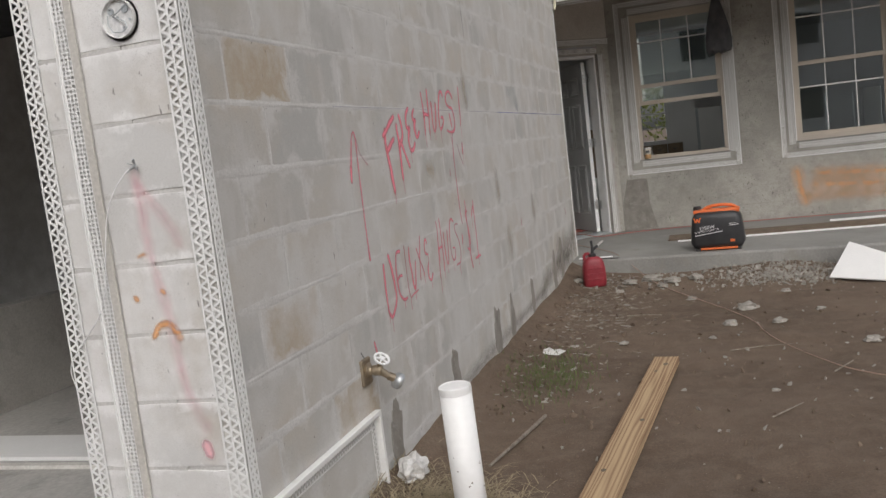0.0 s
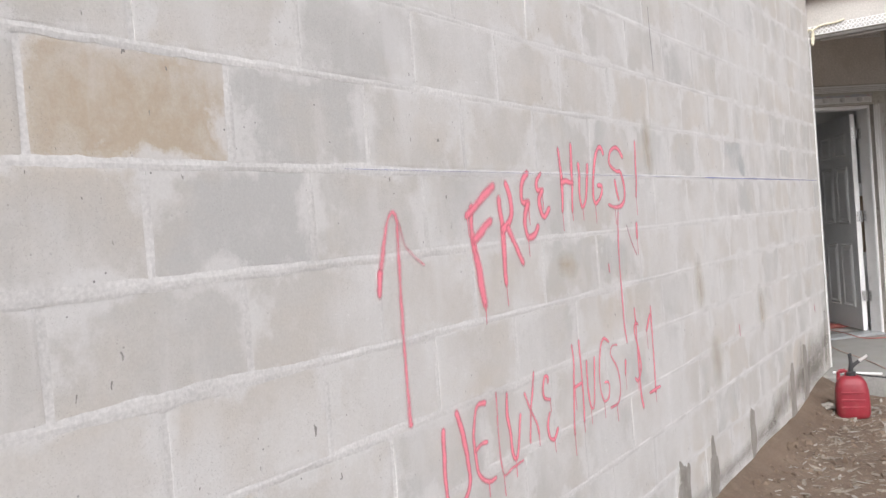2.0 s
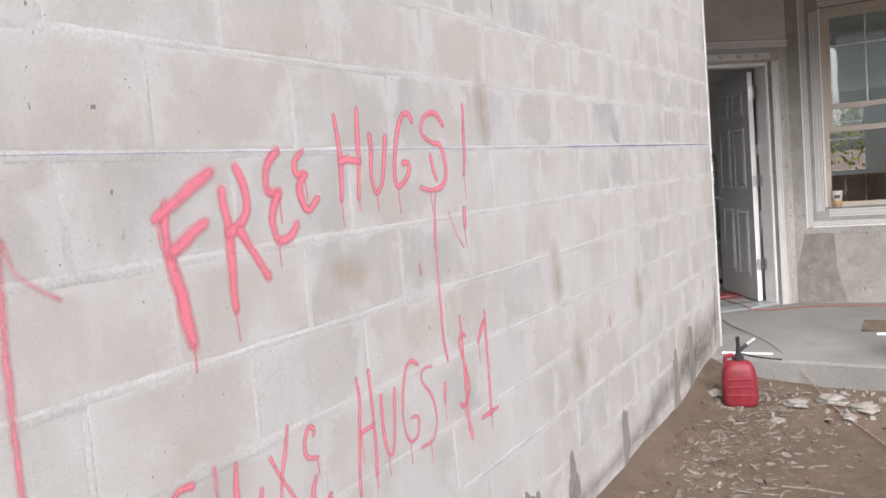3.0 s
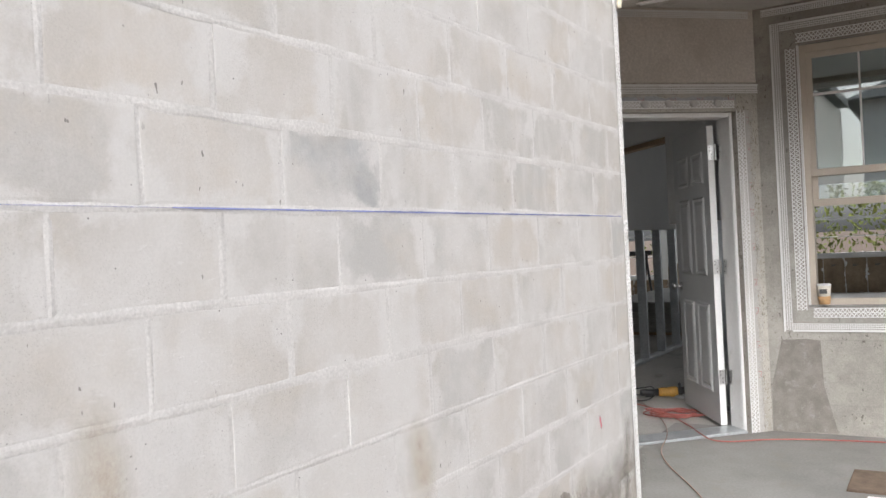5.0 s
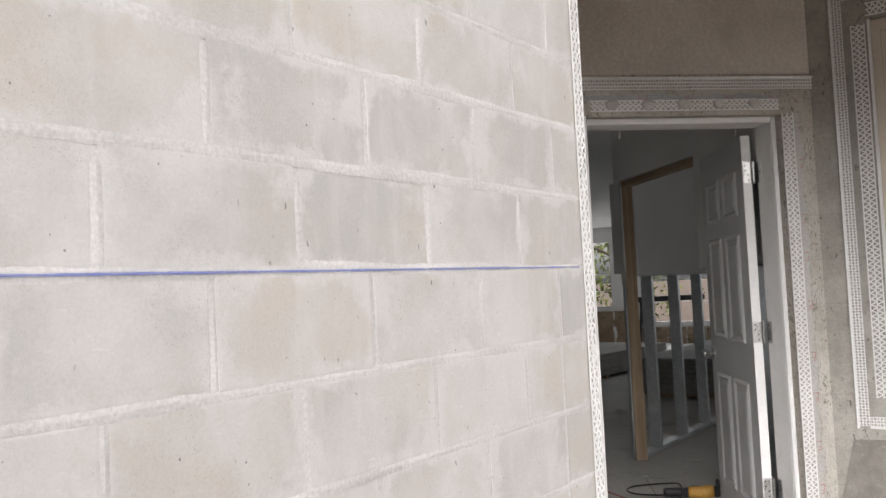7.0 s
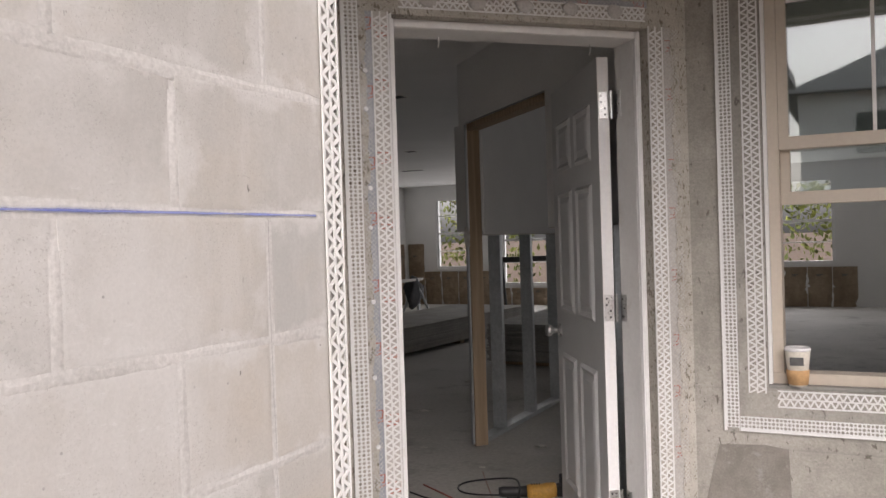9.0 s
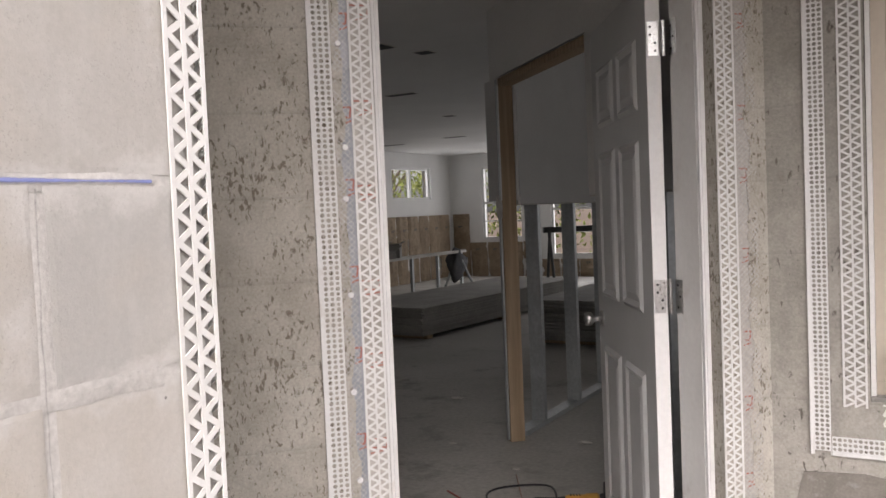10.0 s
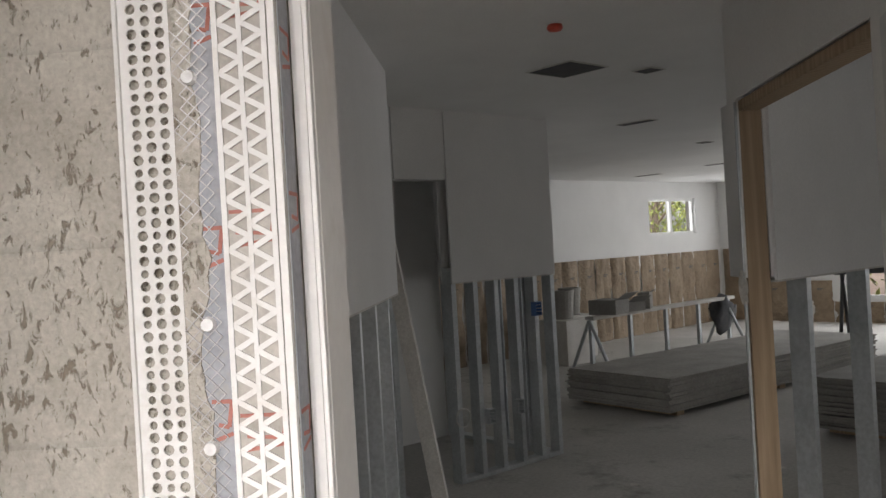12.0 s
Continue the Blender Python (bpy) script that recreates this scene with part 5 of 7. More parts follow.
def paint(name, strokes, material, label, normal="x", plane=WALL_X + 0.0022, category="graffiti", jitter=0.002):
    bm = bmesh.new()
    uv = bm.loops.layers.uv.new("UVMap")
    for k, (pts, width, density) in enumerate(strokes):
        stroke_into(bm, uv, pts, width * 1.35, density * 0.86, normal, plane + 0.00004 * k * (1 if normal == "x" else -1), jitter)
    me = bpy.data.meshes.new(name)
    bm.to_mesh(me)
    bm.free()
    me.materials.append(material)
    return tagged(new(name, me), label, category)


def marks(name, strokes, material, label, normal="x", plane=WALL_X + 0.0022, category="graffiti"):
    for k, s in enumerate(strokes):
        paint(name, [s], material, label, normal, plane + 0.00004 * k * (1 if normal == "x" else -1), category)


GLYPH = {
    "F": [[(0.15, 0.82), (0.12, 0.71), (0.15, 0.51), (0.26, 0.31), (0.32, 0.16), (0.39, 0.0)], [(0.0, 0.76), (0.25, 0.82), (0.61, 0.91), (1.0, 1.0)], [(0.2, 0.55), (0.53, 0.64), (0.8, 0.7)]],
    "R": [[(0.0, 0.85), (0.01, 0.76), (0.08, 0.59), (0.09, 0.39), (0.07, 0.19), (0.08, 0.0)], [(0.41, 1.0), (0.57, 0.87), (0.59, 0.7), (0.41, 0.6), (0.11, 0.54)], [(0.37, 0.54), (0.63, 0.4), (0.84, 0.27), (1.0, 0.18)]],
    "E": [[(0.49, 1.0), (0.19, 0.9), (0.0, 0.74), (0.02, 0.56), (0.43, 0.54)], [(0.38, 0.51), (0.16, 0.35), (0.1, 0.17), (0.26, 0.0), (0.69, 0.02), (1.0, 0.15)]],
    "E small": [[(0.41, 1.0), (0.0, 0.84), (0.0, 0.63), (0.46, 0.62)], [(0.46, 0.6), (0.12, 0.42), (0.19, 0.18), (0.49, 0.0), (1.0, 0.18)]],
    "H": [[(0.0, 0.92), (0.04, 0.82), (0.1, 0.59), (0.11, 0.37), (0.08, 0.2), (0.02, 0.0)], [(1.0, 1.0), (0.95, 0.65), (0.92, 0.42), (0.84, 0.19), (0.79, 0.0)], [(0.11, 0.42), (0.45, 0.44), (0.94, 0.42)]],
    "U": [[(0.08, 1.0), (0.1, 0.71), (0.0, 0.36), (0.06, 0.14), (0.24, 0.0), (0.58, 0.17), (0.8, 0.5), (1.0, 0.98)]],
    "G": [[(1.0, 0.9), (0.86, 1.0), (0.6, 0.97), (0.36, 0.82), (0.19, 0.59), (0.06, 0.37), (0.0, 0.14), (0.12, 0.0), (0.4, 0.05), (0.67, 0.17), (0.69, 0.31), (0.44, 0.31)]],
    "S": [[(1.0, 0.86), (0.74, 1.0), (0.43, 0.99), (0.22, 0.88), (0.2, 0.72), (0.57, 0.61), (0.81, 0.59), (0.98, 0.36), (0.95, 0.13), (0.7, 0.02), (0.34, 0.0), (0.0, 0.04)], [(0.44, 0.44), (0.5, 0.29), (0.59, 0.14)]],
    "!": [[(1.0, 1.0), (0.87, 0.8), (0.76, 0.62), (0.47, 0.43)], [(0.09, 0.14), (0.0, 0.0)]],
    "D": [[(0.06, 0.87), (0.03, 0.63), (0.0, 0.44), (0.04, 0.19)], [(0.66, 1.0), (0.86, 0.76), (1.0, 0.42), (1.0, 0.23), (0.68, 0.08), (0.3, 0.0), (0.02, 0.13)]],
    "E tall": [[(0.71, 1.0), (0.25, 0.98), (0.0, 0.71), (0.0, 0.43), (0.12, 0.15), (0.61, 0.0), (1.0, 0.0)], [(0.08, 0.46), (0.36, 0.51), (0.67, 0.5)]],
    "L": [[(0.02, 1.0), (0.0, 0.67), (0.0, 0.29), (0.1, 0.0), (0.46, 0.02), (1.0, 0.05)]],
    "U narrow": [[(0.1, 1.0), (0.0, 0.7), (0.15, 0.39), (0.21, 0.09), (0.42, 0.0), (0.67, 0.11), (1.0, 0.6)]],
    "X": [[(0.0, 0.75), (0.39, 0.49), (0.87, 0.22), (1.0, 0.07)], [(0.91, 1.0), (0.7, 0.76), (0.46, 0.49), (0.19, 0.0)]],
    "E loose": [[(0.45, 0.9), (0.48, 0.97), (0.22, 1.0), (0.0, 0.83), (0.09, 0.68), (0.53, 0.63)], [(0.4, 0.42), (0.18, 0.25), (0.3, 0.05), (0.68, 0.0), (1.0, 0.12)]],
    "H thin": [[(0.27, 0.98), (0.35, 0.81), (0.23, 0.54), (0.05, 0.22), (0.0, 0.0)], [(0.93, 1.0), (0.98, 0.71), (1.0, 0.37), (0.93, 0.09)], [(0.3, 0.51), (0.95, 0.52)]],
    "U thin": [[(0.03, 0.98), (0.0, 0.45), (0.21, 0.0), (0.63, 0.06), (1.0, 1.0)]],
    "G thin": [[(1.0, 0.92), (0.57, 1.0), (0.23, 0.87), (0.03, 0.56), (0.0, 0.24), (0.25, 0.0), (0.68, 0.03), (0.75, 0.25), (0.43, 0.29)]],
    "S thin": [[(0.92, 0.98), (0.47, 1.0), (0.28, 0.87), (0.78, 0.61), (1.0, 0.32), (0.87, 0.1), (0.55, 0.0), (0.0, 0.0)]],
    "dash": [[(1.0, 1.0), (0.0, 0.0)]],
    "$": [[(0.6, 1.0), (0.67, 0.77), (0.65, 0.47), (0.72, 0.16), (0.97, 0.0)], [(0.98, 0.84), (0.6, 0.86), (0.35, 0.78), (0.8, 0.59), (1.0, 0.4), (0.38, 0.29), (0.0, 0.32)]],
    "1": [[(0.1, 0.75), (0.48, 0.91)], [(0.63, 1.0), (0.6, 0.69), (0.6, 0.33), (0.56, 0.0)], [(0.0, 0.03), (1.0, 0.04)]],
}


def word(cells, drip_seed):
    rd = random.Random(drip_seed)
    out = []
    for ch, y0, y1, z0, z1, w, dens in cells:
        letter = []
        out.append(letter)
        for g in GLYPH[ch]:
            pts = [(y0 + (y1 - y0) * a, z0 + (z1 - z0) * b) for a, b in g]
            letter.append((pts, w, dens))
            lowest = min(pts, key=lambda q: q[1])
            if rd.random() < 0.75:
                letter.append(([(lowest[0], lowest[1]), (lowest[0] + 0.002, lowest[1] - rd.uniform(0.03, 0.075))], 0.007, 0.9))
    return out


def written(name, letters, material, label):
    ob = thing(name, label, "graffiti")
    for strokes in letters:
        paint("letter", strokes, material, "", category="").parent = ob
    return ob


written("graffiti", word([("F", 3.485, 3.631, 1.236, 1.561, 0.039, 1.0), ("R", 3.657, 3.772, 1.285, 1.567, 0.034, 1.0), ("E", 3.793, 3.882, 1.408, 1.60, 0.031, 1.0), ("E small", 3.895, 3.964, 1.465, 1.599, 0.03, 1.0),
                          ("H", 4.058, 4.154, 1.481, 1.698, 0.025, 0.95), ("U", 4.197, 4.276, 1.489, 1.635, 0.025, 0.95), ("G", 4.308, 4.417, 1.501, 1.698, 0.025, 0.95), ("S", 4.44, 4.595, 1.483, 1.701, 0.025, 0.9), ("!", 4.686, 4.731, 1.363, 1.73, 0.026, 0.95)], 3),
        M["pink_spray"], "sprayed red words FREE HUGS! with drips")
written("graffiti", word([("D", 3.289, 3.398, 0.721, 0.978, 0.026, 0.95), ("E tall", 3.435, 3.527, 0.762, 0.975, 0.022, 0.85), ("L", 3.559, 3.684, 0.757, 0.988, 0.017, 0.6), ("U narrow", 3.613, 3.685, 0.783, 0.974, 0.022, 0.95), ("X", 3.72, 3.79, 0.808, 1.003, 0.019, 0.75), ("E loose", 3.835, 3.912, 0.78, 0.979, 0.019, 0.85),
                          ("H thin", 4.029, 4.11, 0.759, 1.049, 0.019, 0.9), ("U thin", 4.15, 4.217, 0.819, 0.976, 0.017, 0.85), ("G thin", 4.249, 4.346, 0.815, 1.027, 0.018, 0.75), ("S thin", 4.329, 4.422, 0.781, 0.992, 0.018, 0.65), ("dash", 4.476, 4.484, 0.873, 0.918, 0.022, 0.9), ("$", 4.569, 4.629, 0.715, 1.095, 0.02, 0.9), ("1", 4.703, 4.813, 0.746, 1.083, 0.02, 0.95)], 8),
        M["pink_spray"], "sprayed red words DELUXE HUGS $1 with drips")
paint("graffiti_arrow", [([(3.085, 1.32), (3.106, 1.39), (3.133, 1.47), (3.157, 1.5), (3.172, 1.48), (3.171, 1.41), (3.166, 1.29), (3.164, 1.16), (3.164, 1.05), (3.166, 0.99)], 0.024, 0.62), ([(3.182, 1.47), (3.198, 1.42), (3.232, 1.39), (3.27, 1.367)], 0.018, 0.45), ([(3.095, 1.36), (3.087, 1.31)], 0.026, 1.0)], M["pink_spray"], "sprayed red arrow pointing up")
paint("graffiti_arrow", [([(4.519, 1.476), (4.503, 1.39), (4.495, 1.27), (4.497, 1.145), (4.50, 1.047), (4.511, 0.983)], 0.018, 0.75), ([(4.589, 1.412), (4.627, 1.348), (4.668, 1.298)], 0.017, 0.5), ([(4.397, 1.279), (4.40, 1.254)], 0.022, 0.7)], M["pink_spray"], "thin sprayed red arrow line")
paint("chalk_line", [([(3.0, 1.6), (5.6, 1.6)], 0.0038, 0.5), ([(5.602, 1.6), (8.30, 1.599)], 0.0055, 0.9), ([(6.3, 1.6), (7.9, 1.60)], 0.014, 0.35)], M["blue_chalk"], "blue chalk line snapped along the block wall", category="chalk line", jitter=0.0004)
marks("paint_drip", [([(3.10, 0.665), (3.115, 0.62)], 0.02, 1.0), ([(7.9, 0.72), (7.91, 0.68)], 0.03, 0.7), ([(6.0, 0.84), (6.005, 0.79)], 0.02, 0.8)], M["pink_spray"], "small red paint spot on the block wall", category="paint")
FY = FRONT_Y - 0.0022
marks("pink_mark", [([(-1.77, 1.42), (-1.76, 1.2), (-1.73, 1.0), (-1.71, 0.8), (-1.66, 0.68)], 0.08, 0.33), ([(-1.77, 1.40), (-1.70, 1.30), (-1.66, 1.22)], 0.07, 0.32), ([(-1.672, 0.625), (-1.665, 0.60)], 0.045, 1.0)], M["pink_mist"], "faded pink spray mark on the block pier", "y", FY, "paint")
marks("orange_mark", [([(-1.79, 0.955), (-1.765, 0.985), (-1.73, 0.985), (-1.705, 0.945)], 0.032, 0.9), ([(-1.835, 1.07), (-1.83, 1.065)], 0.03, 0.7), ([(-1.74, 1.085), (-1.735, 1.08)], 0.025, 0.7), ([(-1.80, 1.19), (-1.78, 1.195)], 0.03, 0.5)], M["orange_spray"], "small orange spray-paint mark on the block pier", "y", FY, "paint")
marks("orange_mark", [([(0.68, 0.70), (0.70, 0.55), (0.74, 0.38)], 0.22, 0.50), ([(0.9, 0.66), (1.9, 0.60)], 0.26, 0.44), ([(0.85, 0.54), (1.9, 0.48)], 0.26, 0.44), ([(0.8, 0.42), (1.6, 0.38)], 0.22, 0.38)], M["orange_spray"], "faded orange paint on the porch wall", "y", WIN_Y - 0.003, "paint")

M["tan_stain"] = spray_material("tan_stain", (0.53, 0.44, 0.31))
for pts, w, dens in (([(4.86, 1.79), (4.87, 1.65)], 0.16, 0.40), ([(4.03, 1.31), (4.11, 1.30)], 0.12, 0.42), ([(5.40, 1.19), (5.41, 1.06)], 0.20, 0.38), ([(6.46, 0.93), (6.48, 0.82)], 0.22, 0.42), ([(5.57, 0.79), (5.6, 0.68)], 0.24, 0.36)):
    paint("tan_stain", [(pts, w, dens)], M["tan_stain"], "tan rust-like stain on the block wall", plane=WALL_X + 0.0018, category="stain")
# thin dark cracks and pencil marks
marks("dark_mark", [([(4.985, 2.3), (4.99, 2.17), (5.0, 2.04)], 0.006, 1.0), ([(2.96, 0.66), (3.04, 0.57)], 0.010, 1.0), ([(8.168, 1.59), (8.166, 1.40), (8.17, 1.16), (8.168, 0.82)], 0.004, 0.36)], spray_material("dark_scratch", (0.09, 0.09, 0.09)), "thin dark scratch on the block wall", category="mark")


M["splash"] = spray_material("dirt_splash", (0.27, 0.235, 0.19))
for pts, w, dens in (([(7.35, 0.34), (7.8, 0.36), (8.3, 0.40)], 0.50, 0.46), ([(6.5, 0.22), (7.2, 0.30), (8.0, 0.28)], 0.30, 0.42), ([(4.2, 0.16), (5.4, 0.18), (6.6, 0.20)], 0.16, 0.4), ([(8.2, 0.3), (8.24, 0.62)], 0.16, 0.36)):
    paint("dirt_splash", [(pts, w, dens)], M["splash"], "brown dirt splashed on the foot of the block wall", plane=WALL_X + 0.0019, category="stain")


def cement_patch(y, z0, z1, w):
    bm = bmesh.new()
    ring = []
    for i in range(44):
        a = 2 * math.pi * i / 44
        r = 0.95 + 0.42 * noise.noise((math.cos(a) * 1.7 + y * 3, math.sin(a) * 1.7, y)) + 0.14 * noise.noise((math.cos(a) * 7, math.sin(a) * 7, y * 5))
        c, s = math.cos(a), math.sin(a)
        c, s = math.copysign(abs(c) ** 0.8, c), math.copysign(abs(s) ** 0.75, s)
        ring.append((y + c * w / 2 * r, (z0 + z1) / 2 + s * (z1 - z0) / 2 * r))
    front = [bm.verts.new((WALL_X + 0.0035, a, b)) for a, b in ring]
    rim = [bm.verts.new((WALL_X - 0.004, y + (a - y) * 1.05, b)) for a, b in ring]
    bm.faces.new(front)
    for i in range(44):
        bm.faces.new((front[i], front[(i + 1) % 44], rim[(i + 1) % 44], rim[i]))
    tagged(part("cement_patch", bm, M["patch"]), "dark damp cement patch low on the block wall", "patch", "cement patches")


for y, z0, z1, w in ((3.22, 0.08, 0.385, 0.13), (4.10, 0.1, 0.39, 0.12), (5.02, 0.05, 0.405, 0.15), (5.43, 0.05, 0.39, 0.12), (6.13, 0.12, 0.395, 0.10), (7.1, 0.05, 0.42, 0.14), (7.5, 0.05, 0.5, 0.12)):
    cement_patch(y, z0, z1, w)
bm = bmesh.new()
ring = [(-1.30, 0.2), (-1.28, 0.35), (-1.24, 0.5), (-1.17, 0.79), (-1.02, 0.80), (-0.94, 0.79), (-0.93, 0.5), (-0.86, 0.21)]
ring = [(max(-1.243, x), z) for x, z in ring]
f0 = [bm.verts.new((x, WIN_Y - 0.0045, z)) for x, z in ring]
f1 = [bm.verts.new((x, WIN_Y + 0.01, z)) for x, z in ring]
bm.faces.new(f0)
for i in range(len(ring)):
    j = (i + 1) % len(ring)
    bm.faces.new((f0[i], f0[j], f1[j], f1[i]))
tagged(part("cement_patch", bm, M["patch"]), "large dark cement patch below the window", "patch", "cement patches")

# ---- things on the block wall ----
# hose tap
tap = thing("hose_tap", "weathered brass hose tap with a white hand wheel", "tap", pose(WALL_X, 2.985, 0.585, 0, 0, 0))
bm = boxed((-0.004, -0.05, -0.055), (0.010, 0.04, 0.05), 0.008)
for v in bm.verts:
    v.co += Vector((0, noise.noise(v.co * 40), noise.noise(v.co * 40 + Vector((3, 0, 0))))) * 0.008
part("wall_plate", bm, M["brass"], tap, "dented brown wall plate")
bm = lathe([(0.030, 0.010), (0.032, 0.016), (0.020, 0.024), (0.018, 0.03), (0.021, 0.036), (0.021, 0.062), (0.016, 0.07)], 18)
bmesh.ops.transform(bm, matrix=pose(0, 0, 0, 0, 90, 0), verts=bm.verts)
tube(bm, (0.055, 0.002, 0.0), (0.085, 0.02, -0.03), 0.016, 0.013, 14)
tube(bm, (0.085, 0.02, -0.03), (0.100, 0.032, -0.042), 0.016, 0.016, 8)
part("body", bm, M["brass"], tap, smooth=False)
AXIS = Vector((0.55, -0.30, 0.78)).normalized()
turn = AXIS.to_track_quat("Z", "Y").to_matrix().to_4x4()
bm = bmesh.new()
tube(bm, (0.05, 0, 0.005), tuple(Vector((0.05, 0, 0.005)) + AXIS * 0.055), 0.008, seg=10)
part("stem", bm, M["brass"], tap)
bm = bmesh.new()
hub = Matrix.Translation(Vector((0.05, 0, 0.005)) + AXIS * 0.056) @ turn
for i in range(24):
    a0, a1 = 2 * math.pi * i / 24, 2 * math.pi * (i + 1) / 24
    tube(bm, tuple(hub @ Vector((0.029 * math.cos(a0), 0.029 * math.sin(a0), 0))), tuple(hub @ Vector((0.029 * math.cos(a1), 0.029 * math.sin(a1), 0))), 0.0048, seg=7)
for i in range(5):
    a = 2 * math.pi * i / 5
    tube(bm, tuple(hub @ Vector((0, 0, 0))), tuple(hub @ Vector((0.029 * math.cos(a), 0.029 * math.sin(a), 0))), 0.0036, seg=6)
tube(bm, tuple(hub @ Vector((0, 0, -0.004))), tuple(hub @ Vector((0, 0, 0.006))), 0.009, seg=12)
part("hand_wheel", bm, M["white_print"], tap, "white spoked hand wheel")
bm = lathe([(0.014, -0.002), (0.028, 0.004), (0.033, 0.012), (0.033, 0.026), (0.028, 0.032), (0.004, 0.035)], 22)
bmesh.ops.transform(bm, matrix=Matrix.Translation((0.100, 0.034, -0.045)) @ Vector((0.62, 0.45, -0.62)).to_track_quat("Z", "Y").to_matrix().to_4x4(), verts=bm.verts)
part("cap", bm, M["galv"], tap, "grey metal vacuum-breaker cap", smooth=True)

# stucco stop frame low on the wall
stop = thing("utility_stop_frame", "white slotted channel framing a low corner of the block wall", "trim")
for a, b in (((WALL_X + 0.001, 2.17, 0.40), (WALL_X + 0.028, 3.02, 0.418)), ((WALL_X + 0.001, 3.002, 0.06), (WALL_X + 0.028, 3.02, 0.3995))):
    bm = boxed(a, b, 0.002)
    part("channel", bm, M["bead"], stop)
p = Pieces(frame_matrix((WALL_X + 0.0015, 2.15, 0.355), YP, XP))
truss_into(p, 0.84, 0.0, 0.04, 1, 0.02)
new("flange", p.mesh("flange", M["bead"])).parent = stop
p = Pieces(frame_matrix((WALL_X + 0.0015, 2.998, 0.06), UP, XP))
truss_into(p, 0.33, 0.0, 0.04, 1, 0.02)
new("flange", p.mesh("flange", M["bead"])).parent = stop

# round electrical box and wire on the pier
ebox = thing("junction_box", "round galvanised electrical box with loose wires in the pier", "electrical box", pose(-1.735, FRONT_Y - 0.004, 1.85, 90, 0, 0))
part("ring", lathe([(0.050, 0.0012), (0.0505, 0.012), (0.053, 0.013), (0.0535, 0.0), (0.060, 0.0)], 36), M["bright_zinc"], ebox)
part("back_plate", lathe([(0.0005, 0.0016), (0.0495, 0.001)], 36), M["bright_zinc"], ebox)
for x, y, r in ((0.022, 0.024, 0.011), (-0.024, 0.022, 0.010), (0.012, -0.026, 0.005), (-0.005, 0.004, 0.004), (0.034, -0.006, 0.004)):
    bm = lathe([(r * 0.55, 0.0022), (r * 0.6, 0.0045), (r, 0.0045), (r, 0.0020)], 16)
    bmesh.ops.translate(bm, vec=(x, y, 0), verts=bm.verts)
    part("knockout", bm, M["galv"], ebox)
bm = bmesh.new()
loop = [(-0.035, 0.012), (-0.036, -0.012), (-0.022, -0.034), (0.006, -0.038), (0.026, -0.028), (0.024, -0.012), (0.0, 0.0), (-0.014, 0.006), (0.008, 0.018), (0.024, 0.026)]
for i, (a, b) in enumerate(zip(loop, loop[1:])):
    tube(bm, (*a, 0.006 + 0.0007 * i), (*b, 0.0067 + 0.0007 * i), 0.0018, seg=7)
part("wire", bm, M["galv"], ebox)
cable("white_wire", [(-1.765, FRONT_Y - 0.002, 1.45), (-1.79, FRONT_Y - 0.03, 1.43), (-1.86, FRONT_Y - 0.03, 1.34), (-1.90, FRONT_Y - 0.02, 1.2), (-1.93, FRONT_Y - 0.02, 1.05), (-2.03, FRONT_Y - 0.02, 0.95), (-2.10, FRONT_Y - 0.02, 0.88), (-2.075, FRONT_Y - 0.02, 0.8), (-2.085, FRONT_Y - 0.02, 0.68), (-2.06, FRONT_Y - 0.02, 0.62)], 0.0016, M["white_print"], "thin white wire hanging from the pier", "wire")
bm = bmesh.new()
for i in range(7):
    tube(bm, (-1.765, FRONT_Y - 0.001, 1.447), (-1.765 + 0.02 * math.cos(i), FRONT_Y - 0.018, 1.447 + 0.02 * math.sin(i * 1.7)), 0.002, seg=5)
tagged(part("wire_stub", bm, M["galv"]), "frayed wire ends poking from the pier", "wire")

# rope and hanging cloth at the porch beam
cable("rope_knot", [(-1.60, END_Y - 0.012, 2.70), (-1.54, END_Y - 0.02, 2.715), (-1.51, END_Y - 0.03, 2.70), (-1.512, END_Y - 0.03, 2.62), (-1.518, END_Y - 0.03, 2.59), (-1.525, END_Y - 0.028, 2.62), (-1.515, END_Y - 0.03, 2.71), (-1.45, END_Y - 0.015, 2.735), (-1.35, END_Y - 0.012, 2.73), (-1.30, END_Y - 0.015, 2.745)], 0.008, M["rope"], "cream rope knotted round the porch beam bead", "rope")
bm = bmesh.new()
rings = []
for z, r in ((0.0, 0.012), (-0.10, 0.016), (-0.22, 0.03), (-0.32, 0.055), (-0.45, 0.085), (-0.58, 0.105), (-0.70, 0.118), (-0.80, 0.115), (-0.83, 0.10), (-0.80, 0.09), (-0.60, 0.07)):
    ring = []
    for i in range(28):
        a = 2 * math.pi * i / 28
        fold = 1 + (0.22 * math.sin(5 * a + 1.0) + 0.12 * math.sin(9 * a)) * min(1.0, -z * 1.6)
        hang = 0.05 * noise.noise((math.cos(a) * 2, math.sin(a) * 2, 4.0)) if z < -0.5 else 0.0
        ring.append(bm.verts.new((math.cos(a) * r * fold, math.sin(a) * r * fold * 0.6, z + hang)))
    rings.append(ring)
for lo, hi in zip(rings, rings[1:]):
    for i in range(28):
        bm.faces.new((lo[i], lo[(i + 1) % 28], hi[(i + 1) % 28], hi[i]))
cloth = part("hanging_cloth", bm, M["dark_cloth"], smooth=True)
cloth.location = (-0.04, 10.02, 2.93)
tagged(cloth, "dark cloth bag hanging from the porch ceiling by the window", "cloth")

